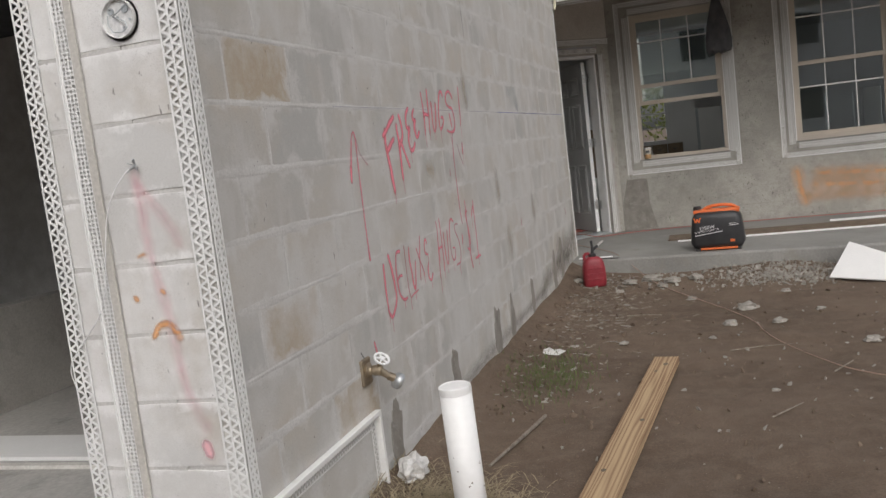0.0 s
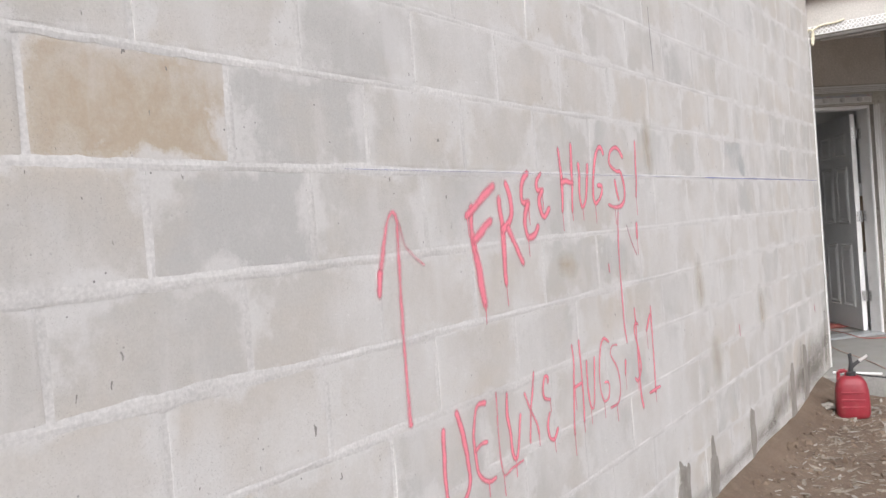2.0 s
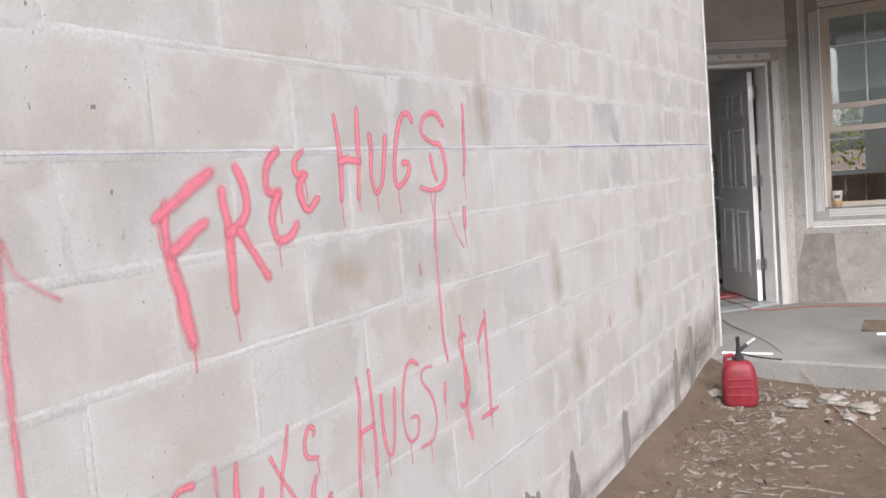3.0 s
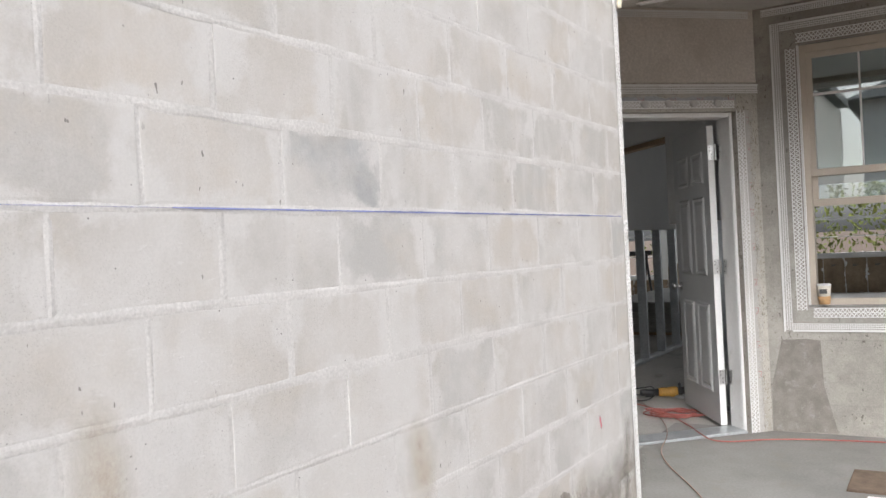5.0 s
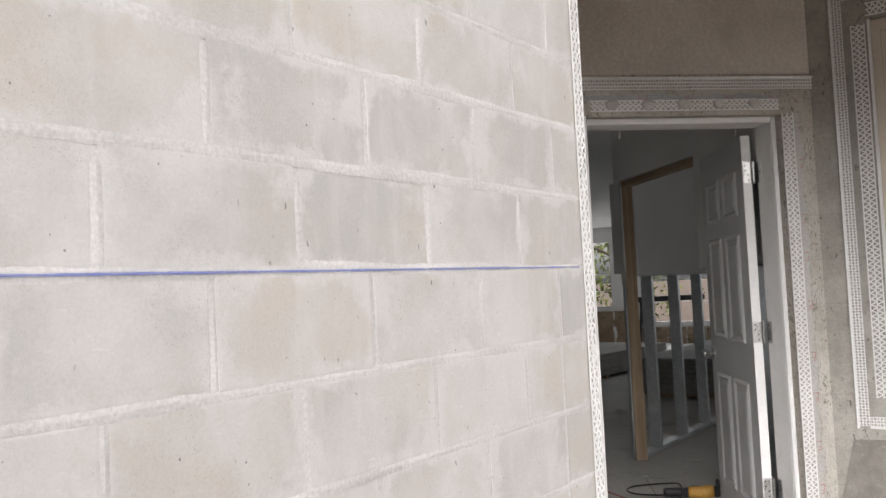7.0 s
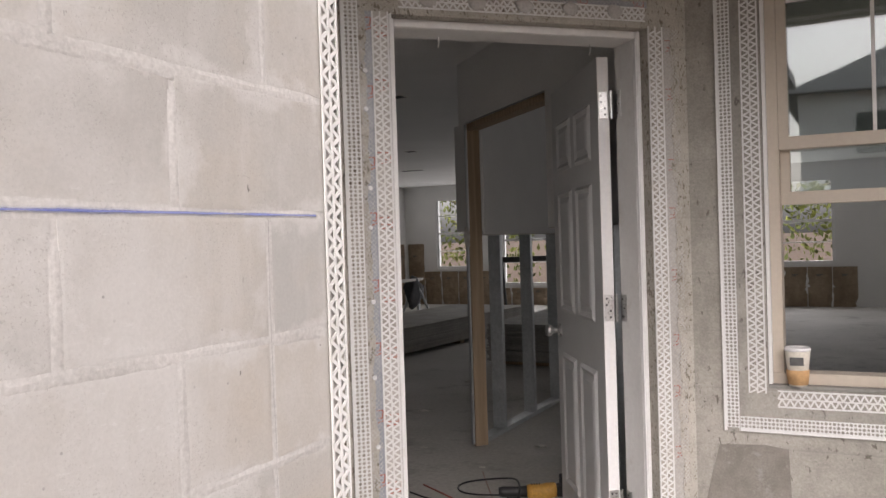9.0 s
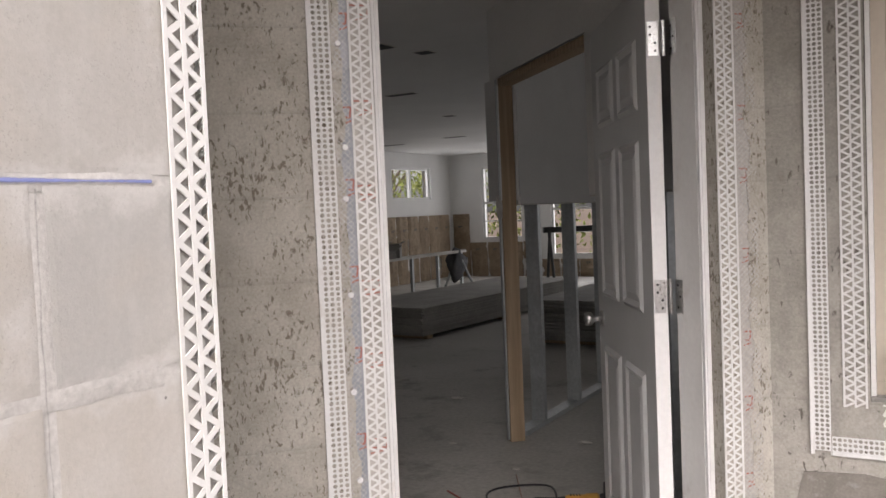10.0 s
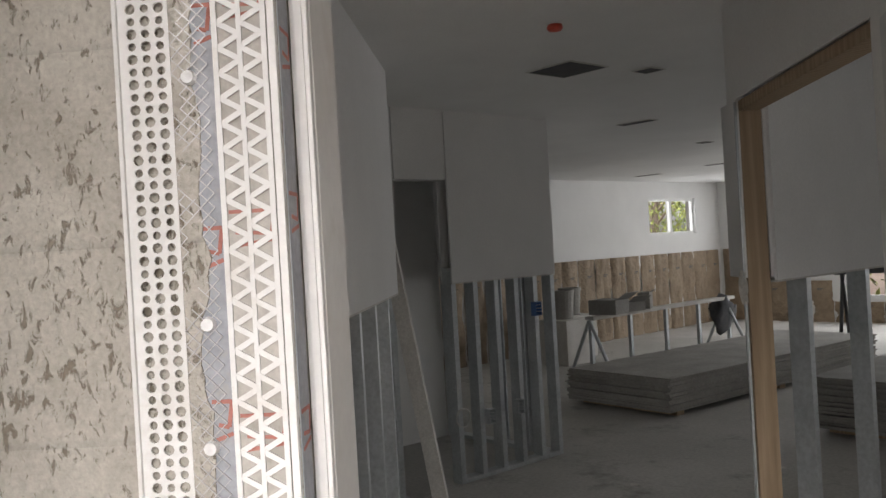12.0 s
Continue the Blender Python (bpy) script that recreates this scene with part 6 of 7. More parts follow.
# paper cup on the sill
cup = thing("paper_cup", "lidded paper coffee cup with a brown sleeve on the sill", "cup", pose(-0.905, WIN_Y + 0.0, W1[2] + 0.0125))
part("body", lathe([(0.029, 0.0), (0.041, 0.118), (0.0405, 0.121)], 24), M["cup_paper"], cup, smooth=True)
part("sleeve", lathe([(0.0322, 0.006), (0.0382, 0.055), (0.0372, 0.056)], 24), M["cup_sleeve"], cup, "brown card sleeve", smooth=True)
part("lid", lathe([(0.043, 0.121), (0.043, 0.127), (0.038, 0.134), (0.036, 0.130)], 24), M["white_print"], cup, "white plastic lid", smooth=True)
p = Pieces(Matrix.Translation((0, -0.0405, 0.088)) @ pose(0, 0, 0, 90, 0, 0))
p.plate(-0.022, 0.022, -0.014, 0.014, 0.0, 0.0012)
new("printed_badge", p.mesh("printed_badge", M["chalk_dark"])).parent = cup

# ---- yard things ----
# generator
gen = thing("generator", "black and orange portable inverter generator on the porch slab", "generator", pose(-0.21, 8.17, SLAB, 0, 0, -4))
bm = boxed((-0.238, -0.135, 0.018), (0.238, 0.135, 0.352), 0.06)
for v in bm.verts:
    v.co.x *= 1.0 - 0.16 * max(0.0, v.co.z - 0.2) / 0.15
    if v.co.z < 0.06:
        v.co.x *= 0.95
part("body", bm, M["black_plastic"], gen, smooth=True)
part("base", boxed((-0.15, -0.137, 0.012), (0.17, 0.125, 0.030), 0.006), M["orange_plastic"], gen, "orange base skirt")
for sx in (-1, 1):
    part("foot", boxed((sx * 0.17 - 0.03, -0.12, 0.0), (sx * 0.17 + 0.03, 0.12, 0.022), 0.006), M["black_plastic"], gen)
bm = boxed((-0.20, -0.075, 0.335), (0.205, 0.075, 0.372), 0.016)
part("top_cover", bm, M["orange_plastic"], gen, "orange top cover")
bm = bmesh.new()
arch = [(-0.12, 0.355), (-0.085, 0.385), (-0.02, 0.40), (0.07, 0.403), (0.145, 0.392), (0.195, 0.352)]
for (x0, z0), (x1, z1) in zip(arch, arch[1:]):
    tube(bm, (x0, 0, z0), (x1, 0, z1), 0.015, seg=12)
part("handle", bm, M["orange_plastic"], gen, "orange arched carrying handle")
bm = lathe([(0.034, 0.365), (0.036, 0.372), (0.036, 0.398), (0.028, 0.404)], 20)
bmesh.ops.translate(bm, vec=(-0.165, 0, 0), verts=bm.verts)
part("fuel_cap", bm, M["black_plastic"], gen)
p = Pieces(Matrix.Translation((-0.19, -0.1365, 0.255)) @ pose(0, 0, 0, 90, 0, 0))
for a, b in (((0, 0.055), (0.014, 0.01)), ((0.014, 0.01), (0.028, 0.045)), ((0.028, 0.045), (0.042, 0.01)), ((0.042, 0.01), (0.056, 0.055))):
    p.bar(a, b, 0.011, 0.0, 0.0012)
new("badge", p.mesh("badge", M["orange_plastic"])).parent = gen
p = Pieces(Matrix.Translation((-0.19, -0.1365, 0.0)) @ pose(0, 0, 0, 90, 0, 0))
p.bar((0.0, 0.145), (0.24, 0.178), 0.006, 0.0, 0.001)
p.bar((0.30, 0.225), (0.38, 0.232), 0.006, 0.0, 0.001)
p.bar((0.30, 0.24), (0.36, 0.245), 0.004, 0.0, 0.001)
new("print_bars", p.mesh("print_bars", M["white_print"])).parent = gen
for body, size, x, z in (("2250W", 0.045, -0.15, 0.192), ("INVERTER GENERATOR", 0.020, -0.19, 0.166)):
    tc = bpy.data.curves.new("lettering", "FONT")
    tc.body, tc.size, tc.extrude = body, size, 0.0006
    tc.materials.append(M["white_print"])
    t = new("lettering", tc)
    t.parent = gen
    t.matrix_local = pose(x, -0.1372, z, 90, -7, 0)
part("outlet_panel", boxed((0.11, -0.1385, 0.075), (0.15, -0.1345, 0.10), 0.003), M["orange_plastic"], gen, "small orange label")

# fuel can
can = thing("fuel_can", "red plastic fuel can with a black spout on the dirt", "fuel can", pose(-1.275, 7.47, ground_height(-1.275, 7.47) - 0.008, 0, 0, 14) @ Matrix.Diagonal((0.82, 0.86, 0.93, 1.0)))
bm = bmesh.new()
rings = []
for z, hx, hy in ((0.0, 0.100, 0.075), (0.006, 0.112, 0.086), (0.03, 0.122, 0.094), (0.10, 0.124, 0.096), (0.19, 0.118, 0.092), (0.235, 0.108, 0.086), (0.262, 0.092, 0.076), (0.280, 0.068, 0.060), (0.288, 0.042, 0.042)):
    ring = []
    for k in range(32):
        a = 2 * math.pi * k / 32
        c, d = math.cos(a), math.sin(a)
        ring.append(bm.verts.new((math.copysign(abs(c) ** 0.55, c) * hx, math.copysign(abs(d) ** 0.55, d) * hy, z)))
    rings.append(ring)
for lo, hi in zip(rings, rings[1:]):
    for k in range(32):
        bm.faces.new((lo[k], lo[(k + 1) % 32], hi[(k + 1) % 32], hi[k]))
bm.faces.new(rings[0][::-1])
bm.faces.new(rings[-1])
part("body", bm, M["red_plastic"], can, smooth=True)
for z in (0.075, 0.125, 0.175):
    part("rib", boxed((-0.085, -0.0985, z), (0.085, -0.090, z + 0.014), 0.004), M["red_plastic"], can)
bm = lathe([(0.037, 0.286), (0.038, 0.290), (0.038, 0.312), (0.033, 0.316)], 22)
part("collar", bm, M["black_plastic"], can)
bm = bmesh.new()
tube(bm, (0.0, 0, 0.312), (0.006, 0, 0.37), 0.019, 0.017, 14)
tube(bm, (0.006, 0, 0.365), (0.0, 0.0, 0.43), 0.014, 0.012, 12)
tube(bm, (-0.012, 0, 0.425), (0.014, 0.0, 0.432), 0.011, 0.010, 10)
part("spout", bm, M["black_plastic"], can)
bm = bmesh.new()
tube(bm, (0.006, 0, 0.345), (0.065, 0.0, 0.388), 0.014, 0.013, 12)
part("nozzle", bm, M["black_plastic"], can)
bm = bmesh.new()
tube(bm, (0.065, 0, 0.388), (0.125, 0.0, 0.425), 0.011, 0.009, 12)
part("tip", bm, M["white_cloth"], can, "pale spout tip")
bm = bmesh.new()
for a, b in (((-0.092, 0, 0.255), (-0.088, 0, 0.315)), ((-0.088, 0, 0.315), (-0.035, 0, 0.322)), ((-0.035, 0, 0.322), (-0.03, 0, 0.285))):
    tube(bm, a, b, 0.014, seg=10)
part("handle", bm, M["red_plastic"], can)
cable("short_cord", [(-1.42, 8.16, SLAB + 0.006), (-1.3, 8.05, SLAB + 0.01), (-1.22, 7.98, SLAB + 0.015), (-1.1, 7.95, SLAB + 0.014)], 0.005, M["black_cord"], "black cord end lying at the slab edge")
tagged(part("paint_stick", boxed((-1.50, 8.13, SLAB), (-1.18, 8.16, SLAB + 0.01), 0.002), M["white_print"]), "white strip of trim on the porch slab", "trim")

# upright white pipe
pipe = thing("pvc_cleanout", "white PVC clean-out pipe standing in the dirt", "pipe", pose(-1.075, 2.66, -0.05, 1.0, -1.0, 0))
bm = lathe([(0.054, 0.0), (0.054, 0.640)], 36)
part("pipe", bm, M["pvc"], pipe, smooth=True)
part("cap", lathe([(0.0535, 0.6402), (0.0552, 0.642), (0.0555, 0.655), (0.0545, 0.664), (0.051, 0.6665), (0.049, 0.6645), (0.002, 0.6642)], 36), M["pvc"], pipe)
specks = Pieces(Matrix.Identity(4))
rd = random.Random(21)
for _ in range(60):
    a, z, s = rd.uniform(0, 6.28), 0.06 + 0.40 * rd.random() ** 1.5, rd.uniform(0.0012, 0.003)
    c, n = Vector((math.cos(a), math.sin(a), 0)) * 0.0541, Vector((-math.sin(a), math.cos(a), 0))
    k = len(specks.v)
    specks.v += [c + n * s * dx + Vector((0, 0, z + s * dz)) for dx, dz in ((-1, -1), (1, -0.8), (0.8, 1), (-0.9, 0.9))]
    specks.f.append((k, k + 1, k + 2, k + 3))
mud = new("mud_specks", specks.mesh("mud_specks", M["bark"]))
mud.parent = pipe
tagged(mud, kind="stuff")

# plank
plank = part("plank", boxed((-0.07, -2.44, 0.0), (0.07, 0.0, 0.038), 0.003), M["pine"])
for ky, kx, kr in ((-0.16, 0.015, 0.014), (-0.30, -0.02, 0.010), (-1.1, 0.03, 0.012), (-1.7, -0.03, 0.011)):
    bm = lathe([(kr, 0.0), (kr * 0.95, 0.0008)], 18)
    bmesh.ops.transform(bm, matrix=Matrix.Translation((kx, ky, 0.0376)) @ Matrix.Diagonal((1.0, 1.5, 1.0, 1.0)), verts=bm.verts)
    part("knot", bm, M["bark"], plank, "dark wood knot")
plank.matrix_world = pose(-0.555, 5.0, 0.014, 0.0, 0, 4.2 - 9.0)
tagged(plank, "yellow pine plank with knots lying on the dirt", "plank")

# white board at the slab edge
bm = boxed((0.0, 0.0, 0.0), (1.0, 0.56, 0.012), 0.002)
for v in bm.verts:
    if v.co.x > 0.5 and v.co.y > 0.3:
        v.co.y -= 0.5
board = part("white_board", bm, M["drywall"])
board.matrix_world = pose(0.60, 7.26, 0.03, 21, 3, -24)
tagged(board, "white board leaning on the porch slab edge", "board")
tagged(part("door_mat", boxed((-0.7, 8.95, SLAB), (1.6, 9.35, SLAB + 0.012), 0.003), M["dark_rock"]), "brown panel strip lying on the porch slab", "panel")
tagged(part("metal_strip", boxed((-0.6, 8.83, SLAB), (2.4, 8.865, SLAB + 0.014), 0.003), M["bead"]), "long white metal strip lying on the porch slab", "trim")
tagged(part("metal_strip", boxed((0.9, 9.5, SLAB), (3.2, 9.54, SLAB + 0.018), 0.003), M["bead"]), "long white metal strip lying on the porch slab", "trim")

# sticks
for a, b, r in (((-1.10, 4.05, 0.03), (-1.21, 3.36, 0.05), 0.010), ((-0.2, 5.2, 0.02), (0.15, 5.3, 0.02), 0.0035), ((-0.9, 6.3, 0.02), (-0.65, 6.28, 0.02), 0.005), ((0.3, 4.7, 0.02), (0.42, 4.9, 0.02), 0.004), ((-0.05, 4.0, 0.02), (0.1, 4.2, 0.02), 0.004)):
    bm = bmesh.new()
    m = (Vector(a) + Vector(b)) / 2 + Vector((0.01, 0, 0.006))
    tube(bm, a, m, r, r * 0.85, 8)
    tube(bm, m, b, r * 0.85, r * 0.6, 8)
    tagged(part("stick", bm, M["stick"]), "short dry stick lying on the dirt", "stick", "sticks")


def crumpled(name, at, size, material, label, category, flat=0.35):
    bm = bmesh.new()
    bmesh.ops.create_icosphere(bm, subdivisions=3, radius=0.5)
    for v in bm.verts:
        k = 1 + 0.55 * noise.noise(v.co * 3.5 + Vector(at) * 3) + 0.2 * noise.noise(v.co * 9)
        v.co = Vector((v.co.x * size[0] * k, v.co.y * size[1] * k, max(-0.2 * size[2], v.co.z * size[2] * k)))
    ob = part(name, bm, material)
    ob.location = at
    return tagged(ob, label, category)


crumpled("plastic_scrap", (-1.30, 5.28, 0.03), (0.19, 0.12, 0.05), M["white_cloth"], "crumpled scrap of pale plastic on the dirt", "litter")
crumpled("cloth_scrap", (-1.455, 3.12, 0.13), (0.11, 0.17, 0.12), M["white_cloth"], "crumpled grimy white rag against the block wall", "rag")
for x, y, s in ((-0.05, 6.43, 0.11), (0.13, 5.95, 0.07), (-0.18, 6.0, 0.08), (0.42, 6.3, 0.05), (-0.85, 5.5, 0.05), (-0.62, 7.55, 0.11), (-0.3, 5.6, 0.04), (0.6, 5.4, 0.08), (0.0, 4.5, 0.035), (-0.45, 6.9, 0.06), (0.25, 6.95, 0.06), (-0.98, 7.55, 0.10), (-0.80, 7.66, 0.13), (-0.70, 7.42, 0.07), (-0.42, 7.6, 0.10), (-1.05, 7.3, 0.06), (-1.42, 7.5, 0.08)):
    crumpled("rock", (x, y, ground_height(x, y) + s * 0.12), (s * 1.2, s, s * 0.6), M["rock"], "pale lump of broken concrete on the dirt", "rock")


def scatter(name, count, area, sizes, material, label, category, seed, dense=None, flat=False):
    """Uncountable small lumps, or flakes lying flat, in one object."""
    rd = random.Random(seed)
    verts, faces = [], []
    base = bmesh.new()
    bmesh.ops.create_icosphere(base, subdivisions=1, radius=0.5)
    bv = [v.co.copy() for v in base.verts]
    bf = [tuple(v.index for v in f.verts) for f in base.faces]
    base.free()
    for _ in range(count):
        x, y = rd.uniform(area[0], area[1]), rd.uniform(area[2], area[3])
        if dense:
            x, y = dense(rd)
        s = sizes[0] + (sizes[1] - sizes[0]) * rd.random() ** 3
        q = Euler((rd.uniform(0, 6), rd.uniform(0, 6), rd.uniform(0, 6))).to_matrix()
        sc = Vector((rd.uniform(0.6, 1.5), rd.uniform(0.5, 1.1), rd.uniform(0.15, 0.5))) * s
        if flat:
            q = Euler((rd.uniform(-0.25, 0.25), rd.uniform(-0.25, 0.25), rd.uniform(0, 6.3))).to_matrix()
            sc = Vector((rd.uniform(0.9, 2.4), rd.uniform(0.3, 0.9), rd.uniform(0.06, 0.16))) * s
        k = len(verts)
        g = ground_height(x, y)
        for c in bv:
            p = q @ Vector((c.x * sc.x, c.y * sc.y, c.z * sc.z)) * (1 + 0.3 * rd.uniform(-1, 1))
            verts.append((x + p.x, y + p.y, g + s * 0.12 + p.z))
        faces += [tuple(i + k for i in f) for f in bf]
    me = bpy.data.meshes.new(name)
    me.from_pydata(verts, [], faces)
    me.materials.append(material)
    return tagged(new(name, me), label, category, kind="stuff")


scatter("gravel", 800, (-1.5, 2.8, 2.3, 7.9), (0.003, 0.034), M["rock"], "pale gravel and concrete crumbs over the dirt", "gravel", 1)
scatter("dirt_clods", 1900, (-1.5, 2.8, 1.5, 7.9), (0.005, 0.036), M["dark_rock"], "brown clods of dirt", "dirt", 2)
scatter("wood_chips", 900, (-1.5, -0.6, 4.6, 7.8), (0.008, 0.055), M["stick"], "flat grey-brown chips and scraps on the dirt", "debris", 13, lambda rd: (WALL_X + 0.22 + abs(rd.gauss(0, 0.30)), 7.8 - abs(rd.gauss(0, 1.3))), True)
scatter("wall_debris", 800, (-1.5, -1.0, 3.5, 7.8), (0.006, 0.045), M["dark_rock"], "clods and chips along the foot of the block wall", "debris", 3, lambda rd: (WALL_X + 0.08 + abs(rd.gauss(0, 0.28)), rd.uniform(4.0, 7.9)))
scatter("pale_debris", 380, (-1.5, -1.0, 3.5, 7.8), (0.006, 0.045), M["rock"], "pale chips along the foot of the block wall", "debris", 4, lambda rd: (WALL_X + 0.12 + abs(rd.gauss(0, 0.3)), rd.uniform(4.2, 7.9)), True)
scatter("rubble_heap", 3600, (0, 0, 0, 0), (0.003, 0.034), M["rock"], "heap of broken concrete rubble at the slab edge", "rubble", 6, lambda rd: (rd.gauss(0.32, 0.29), rd.gauss(7.52, 0.15)))
scatter("slab_crumbs", 900, (0, 0, 0, 0), (0.005, 0.055), M["rock"], "concrete crumbs along the slab edge", "rubble", 7, lambda rd: (rd.uniform(-1.4, 2.2), rd.gauss(7.62, 0.17)))


def blades(name, count, at, spread, length, flat, material, label, category, seed):
    rd = random.Random(seed)
    verts, faces = [], []
    for _ in range(count):
        x, y = rd.gauss(at[0], spread[0]), rd.gauss(at[1], spread[1])
        x = max(x, WALL_X + 0.02)
        a, l = rd.uniform(0, 6.28), rd.uniform(0.4, 1.0) * length
        z = ground_height(x, y) + rd.uniform(0, 0.03 if flat else 0.0)
        up = rd.uniform(0.0, 0.35) if flat else rd.uniform(0.7, 1.4)
        d = Vector((math.cos(a) * math.cos(up), math.sin(a) * math.cos(up), math.sin(up))) * l
        side = Vector((-math.sin(a), math.cos(a), 0)) * 0.0018
        b, mid, tip = Vector((x, y, z)), Vector((x, y, z)) + d * 0.5 + Vector((0, 0, 0.012)), Vector((x, y, z)) + d
        k = len(verts)
        verts += [tuple(b - side), tuple(b + side), tuple(mid + side), tuple(mid - side), tuple(tip)]
        faces += [(k, k + 1, k + 2, k + 3), (k + 3, k + 2, k + 4)]
    me = bpy.data.meshes.new(name)
    me.from_pydata(verts, [], faces)
    me.materials.append(material)
    return tagged(new(name, me), label, category, kind="stuff")


blades("straw_tuft", 2600, (-1.25, 2.86), (0.13, 0.17), 0.15, True, M["straw"], "tuft of dry straw at the wall foot", "straw", 11)
blades("grass_patch", 900, (-1.2, 4.75), (0.12, 0.26), 0.04, False, M["grass"], "thin patch of green grass on the dirt", "grass", 12)

for x, y, s in ((-3.86, 12.95, 0.07), (-2.6, 12.2, 0.06), (-3.3, 11.9, 0.035), (-4.6, 13.4, 0.05), (-4.1, 14.3, 0.06), (-2.75, 11.6, 0.03)):
    crumpled("floor_scrap", (x, y, SLAB + 0.002), (s * 1.3, s, s * 0.25), M["drywall_edge"], "pale scrap of drywall on the floor", "litter")

# ---- garage clutter ----
structure("wall_garage_low", boxed((-4.80, 2.9, 0.05), (-4.65, 8.0, 0.73), 0.004), M["porch_coat"], "low smooth grey wall in the garage")
bm = boxed((0.0, 0.0, 0.0), (1.15, 0.33, 0.02), 0.002)
for v in bm.verts:
    v.co.x -= 0.65 * v.co.y
sheet = part("drywall_sheet", bm, M["drywall"])
sheet.matrix_world = pose(-4.02, 3.40, 0.061, 0, 0, 0)
tagged(sheet, "white drywall offcut lying on the garage floor", "drywall")
sheet = part("drywall_sheet", boxed((-2.0, 0.0, 0.0), (0.9, 0.04, 0.02), 0.001), M["drywall_edge"])
sheet.matrix_world = pose(-2.6, 3.30, 0.062, 0, 0, 1)
tagged(sheet, "pale strip of wood lying on the garage floor", "board")

# ---- beyond: neighbour house behind, trees behind the house ----


def house(m, wide, deep, high, label):
    h = thing("neighbour_house", label, "house", m)
    part("wall", boxed((-wide / 2, -deep / 2, 0), (wide / 2, deep / 2, high)), M["siding"], h)
    bm = bmesh.new()
    o = 0.5
    v = [bm.verts.new(c) for c in ((-wide / 2 - o, -deep / 2 - o, high), (wide / 2 + o, -deep / 2 - o, high), (wide / 2 + o, deep / 2 + o, high), (-wide / 2 - o, deep / 2 + o, high), (-wide / 4, 0, high + 2.6), (wide / 4, 0, high + 2.6))]
    for f in ((0, 1, 5, 4), (2, 3, 4, 5), (1, 2, 5), (3, 0, 4), (3, 2, 1, 0)):
        bm.faces.new([v[i] for i in f])
    part("roof", bm, M["shingle"], h, "grey shingled hip roof")
    for k in range(4):
        x = -wide / 2 + wide * (k + 0.5) / 4
        for z in (0.9, 3.6) if high > 4 else (0.9,):
            w = part("window", boxed((x - 0.5, deep / 2 + 0.001, z), (x + 0.5, deep / 2 + 0.03, z + 1.3)), M["white_print"], h)
            part("pane", boxed((x - 0.43, deep / 2 + 0.031, z + 0.07), (x + 0.43, deep / 2 + 0.036, z + 1.23)), M["dark_metal"], w)
    return h


house(pose(5.5, -18.5, 0), 16, 9, 5.5, "pale two-storey house with a grey roof across the yard")
house(pose(22, -14, 0, 0, 0, 25), 12, 9, 3.0, "pale single-storey house with a grey roof across the yard")


def tree(at, high, spread, seed):
    rd = random.Random(seed)
    t = thing("tree", "leafy green tree standing behind the house", "tree", pose(*at), "trees behind the house")
    bm = bmesh.new()
    tube(bm, (0, 0, 0), (0.1, 0.05, high * 0.5), 0.18, 0.10, 10)
    tips = []
    for _ in range(9):
        a = rd.uniform(0, 6.28)
        s, e = Vector((0.1, 0.05, high * rd.uniform(0.2, 0.5))), Vector((math.cos(a) * spread * 0.6, math.sin(a) * spread * 0.6, high * rd.uniform(0.45, 0.95)))
        tube(bm, s, e, 0.06, 0.02, 7)
        tips.append(e)
    part("trunk", bm, M["bark"], t)
    verts, faces = [], []
    for e in tips + [Vector((0, 0, high * 0.3)), Vector((spread * 0.4, 0, high * 0.2)), Vector((-spread * 0.4, 0.2, high * 0.25))]:
        for _ in range(190):
            c = e + Vector((rd.gauss(0, spread * 0.24), rd.gauss(0, spread * 0.24), rd.gauss(0, high * 0.11)))
            q = Euler((rd.uniform(0, 6), rd.uniform(0, 6), rd.uniform(0, 6))).to_matrix()
            s, k = rd.uniform(0.06, 0.15), len(verts)
            verts += [tuple(c + q @ Vector(p) * s) for p in ((-0.5, 0, 0), (0, -0.35, 0.08), (0.9, 0, 0), (0, 0.35, 0.08))]
            faces.append((k, k + 1, k + 2, k + 3))
    me = bpy.data.meshes.new("crown")
    me.from_pydata(verts, [], faces)
    me.materials.append(M["leaf"])
    new("crown", me).parent = t


for i, at in enumerate(((-12.5, 28, 0), (-9.5, 27, 0), (-6.5, 28.5, 0), (-3.5, 27, 0), (-1.0, 28, 0), (2.0, 27.5, 0), (-17, 29, 0), (-19, 27, 0), (-18, 33, 0))):
    tree(at, 4.5 + (i % 3) * 0.8, 1.7, 40 + i)

# ---- the blocks of the wall, one by one ----


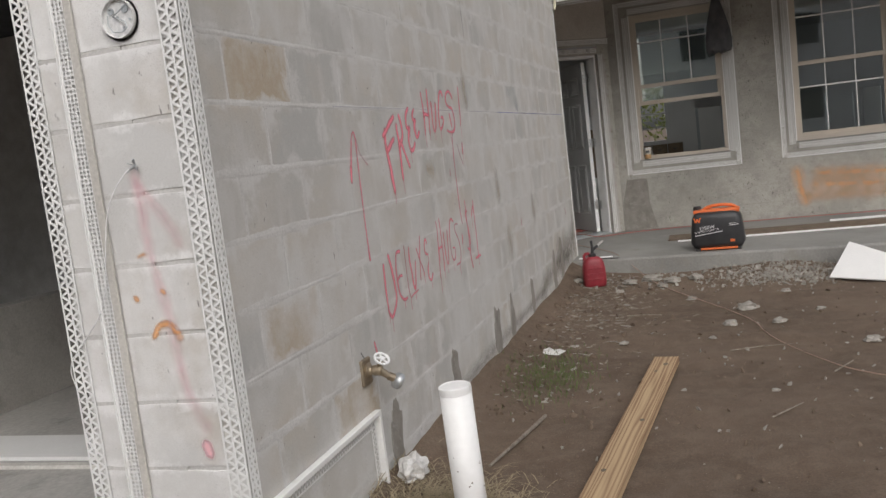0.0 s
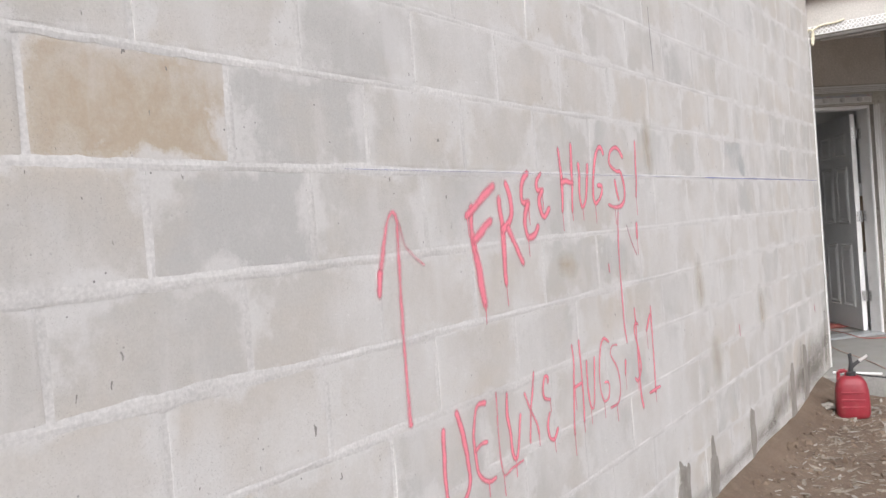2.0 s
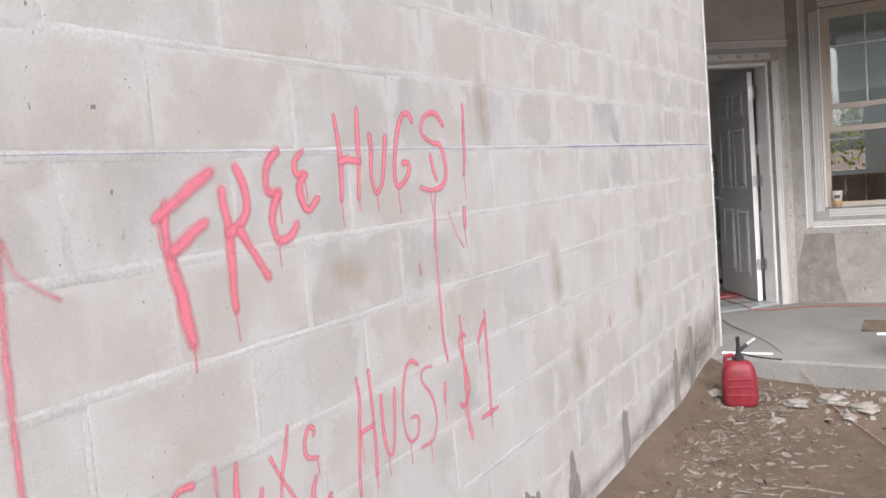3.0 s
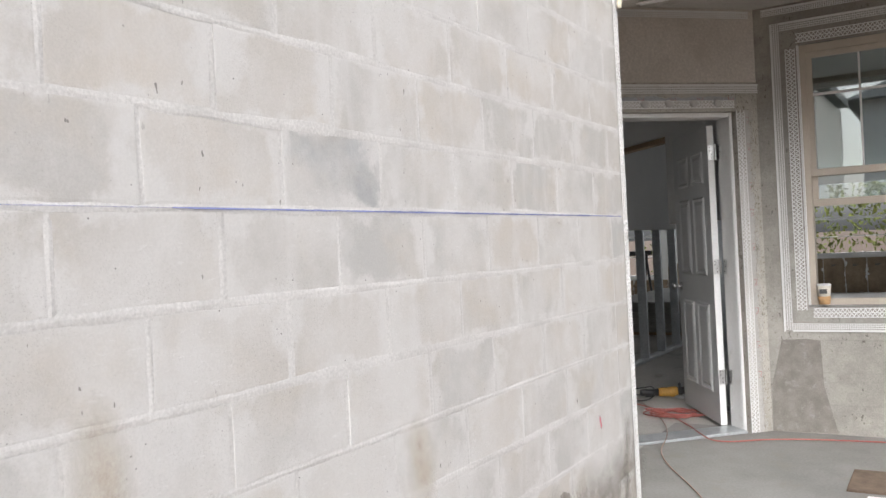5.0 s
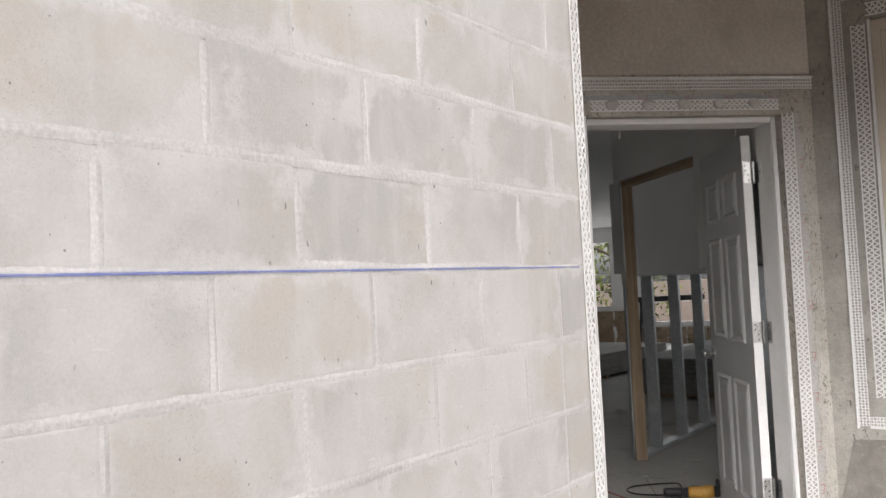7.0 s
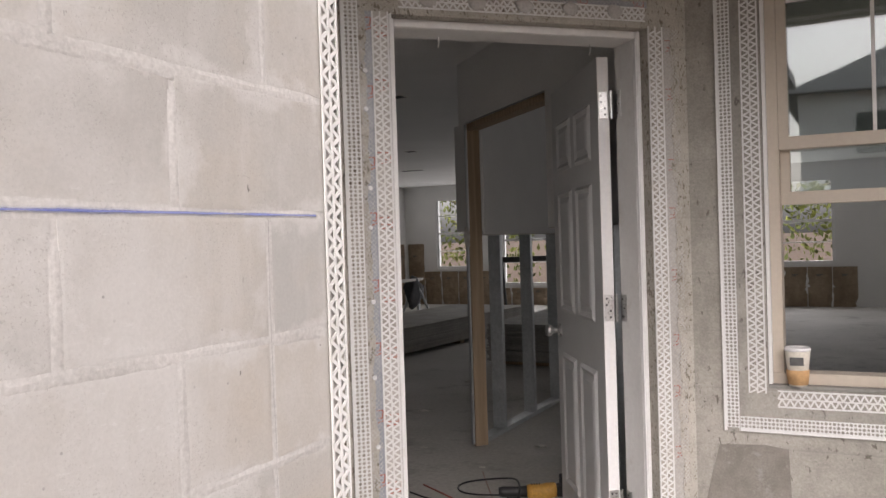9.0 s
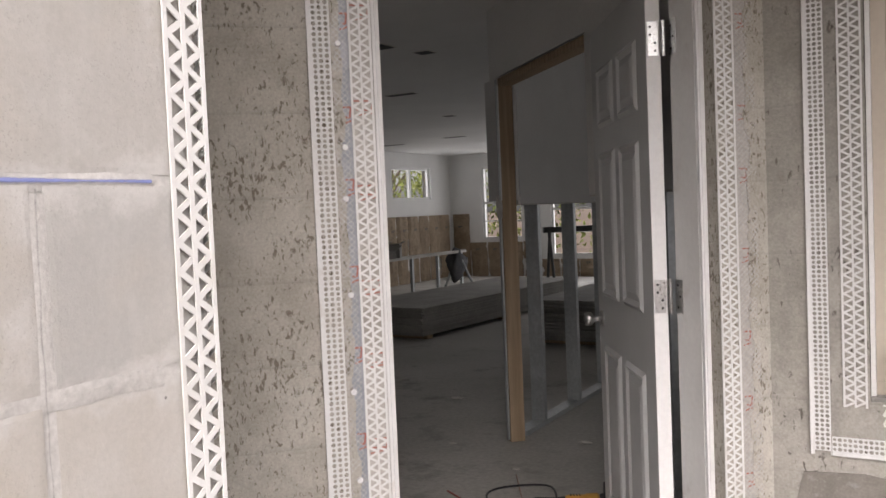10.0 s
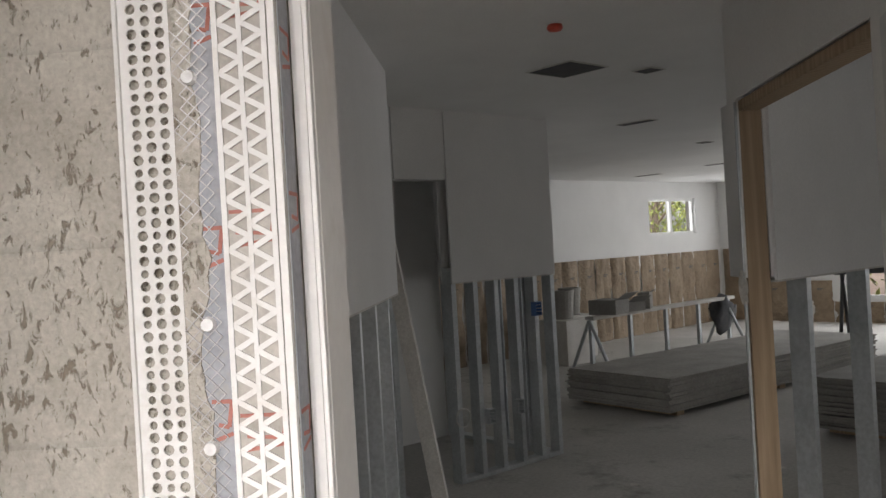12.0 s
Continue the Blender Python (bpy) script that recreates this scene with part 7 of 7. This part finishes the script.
def block_mesh(name, length, high, seed, material):
    """A block face standing 3 mm proud of the mortar, with worn arrises."""
    rd = random.Random(seed)
    gap = 0.0105
    l, h = length - gap, high - gap
    nx, nz = 6, 3
    bm = bmesh.new()

    def ring(inset, depth, jit):
        pts = [(-l / 2 + l * i / nx, -h / 2) for i in range(nx)] + [(l / 2, -h / 2 + h * i / nz) for i in range(nz)] + [(l / 2 - l * i / nx, h / 2) for i in range(nx)] + [(-l / 2, h / 2 - h * i / nz) for i in range(nz)]
        out = []
        for a, b in pts:
            a2 = a * (1 - 2 * inset / l) + rd.uniform(-jit, jit)
            b2 = b * (1 - 2 * inset / h) + rd.uniform(-jit, jit)
            out.append(bm.verts.new((depth, a2, b2)))
        return out

    r0, r1, r2 = ring(-0.001, -0.008, 0.0), ring(0.0012, -0.0005, 0.0019), ring(0.008, 0.0, 0.0018)
    for a, b in ((r0, r1), (r1, r2)):
        for i in range(len(a)):
            j = (i + 1) % len(a)
            bm.faces.new((a[i], a[j], b[j], b[i]))
    bm.faces.new(r2)
    return mesh_from(bm, name, material)


SHAPES = {}


def lay(parent, along, at, length, z, material, key, rd, turn):
    k = (round(length, 3), key, rd.randrange(3))
    if k not in SHAPES:
        SHAPES[k] = block_mesh("block", length, COURSE, hash(k[2]) + int(length * 1000), material)
    ob = new("block", SHAPES[k])
    ob.matrix_world = Matrix.Translation((at[0], at[1], z)) @ pose(0, 0, 0, rd.uniform(-0.12, 0.12), rd.uniform(-0.15, 0.15), turn + rd.uniform(-0.1, 0.1))
    ob.parent = parent


rd = random.Random(21)
TAN = {(2.49, 1.71), (2.47, 0.88), (2.92, 0.49)}
for c in range(-8, 8):
    z0 = LINE_Z + c * COURSE
    joint = JOINT_Y + (BLOCK / 2 if c % 2 == 0 else 0.0)
    edges = [END_Y - 0.002] + [joint - BLOCK * i for i in range(17) if FRONT_Y + 0.03 < joint - BLOCK * i < END_Y - 0.05] + [FRONT_Y + 0.006]
    if c < 0 and c % 2 == 0:
        edges.insert(1, JOINT_Y)
    for hi, lo in zip(edges, edges[1:]):
        mid, zc = (hi + lo) / 2, z0 + COURSE / 2
        mat_key = "block"
        if any(abs(mid - a) < 0.21 and abs(zc - b) < 0.105 for a, b in TAN):
            mat_key = "block_tan"
        elif abs(mid - 6.05) < 0.2 and abs(zc - 1.70) < 0.1:
            mat_key = "block_dark"
        lay(wall_west, "y", (WALL_X + rd.uniform(-0.0008, 0.0008), mid), hi - lo, zc, M[mat_key], mat_key, rd, 0)
# pier courses, in the block colour lightened for the brighter-lit front face
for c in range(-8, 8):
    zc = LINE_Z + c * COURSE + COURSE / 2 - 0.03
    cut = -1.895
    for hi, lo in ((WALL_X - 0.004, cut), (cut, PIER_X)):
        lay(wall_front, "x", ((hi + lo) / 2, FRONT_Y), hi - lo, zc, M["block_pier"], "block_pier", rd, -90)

# ---- mortar smeared over the joints ----


def smear_strip(start, along, across, length, seed, wide):
    """A thin, ragged ridge of mortar wiped along one joint of the block wall."""
    n = max(4, int(length / 0.010))
    verts, faces = [], []
    for i in range(n + 1):
        s = length * i / n
        full = max(0.0, 0.5 + 0.75 * noise.noise((s * 2.3, seed * 1.7, 0.4)))
        up = wide * (0.12 + 1.0 * full * full + 0.3 * noise.noise((s * 17, seed, 2.2)) + 0.22 * noise.noise((s * 61, seed, 3.2)))
        down = wide * (0.2 + 0.8 * full + 0.3 * noise.noise((s * 19, seed, 8.1)) + 0.22 * noise.noise((s * 57, seed, 6.2)))
        rise = 0.0004 + 0.0003 * max(0.0, full + 0.3 * noise.noise((s * 5, seed, 5.0)))
        for off, lift in ((-down - 0.006, -0.0004), (-down, rise * 0.5), (0.0, rise), (up, rise * 0.5), (up + 0.006, -0.0004)):
            p = Vector(start) + Vector(along) * s + Vector(across) * off
            verts.append((WALL_X + lift, p.y, p.z))
    for i in range(n):
        for k in range(4):
            a = i * 5 + k
            faces.append((a, a + 1, a + 6, a + 5))
    me = bpy.data.meshes.new("mortar_smear")
    me.from_pydata(verts, [], faces)
    me.materials.append(M["mortar"])
    ob = new("mortar_smear", me)
    ob.parent = wall_west


for c in range(-7, 8):
    smear_strip((0, FRONT_Y + 0.07, LINE_Z + c * COURSE), (0, 1, 0), (0, 0, 1), END_Y - FRONT_Y - 0.14, c * 3.7, 0.0115)
rd = random.Random(77)
for c in range(-7, 7):
    joint = JOINT_Y + (BLOCK / 2 if c % 2 == 0 else 0.0)
    for i in range(17):
        y = joint - BLOCK * i
        if FRONT_Y + 0.1 < y < END_Y - 0.09 and rd.random() < 0.72:
            smear_strip((0, y, LINE_Z + c * COURSE + 0.008), (0, 0, 1), (0, 1, 0), COURSE * rd.uniform(0.7, 0.94), c * 5.1 + i, rd.uniform(0.005, 0.0095))
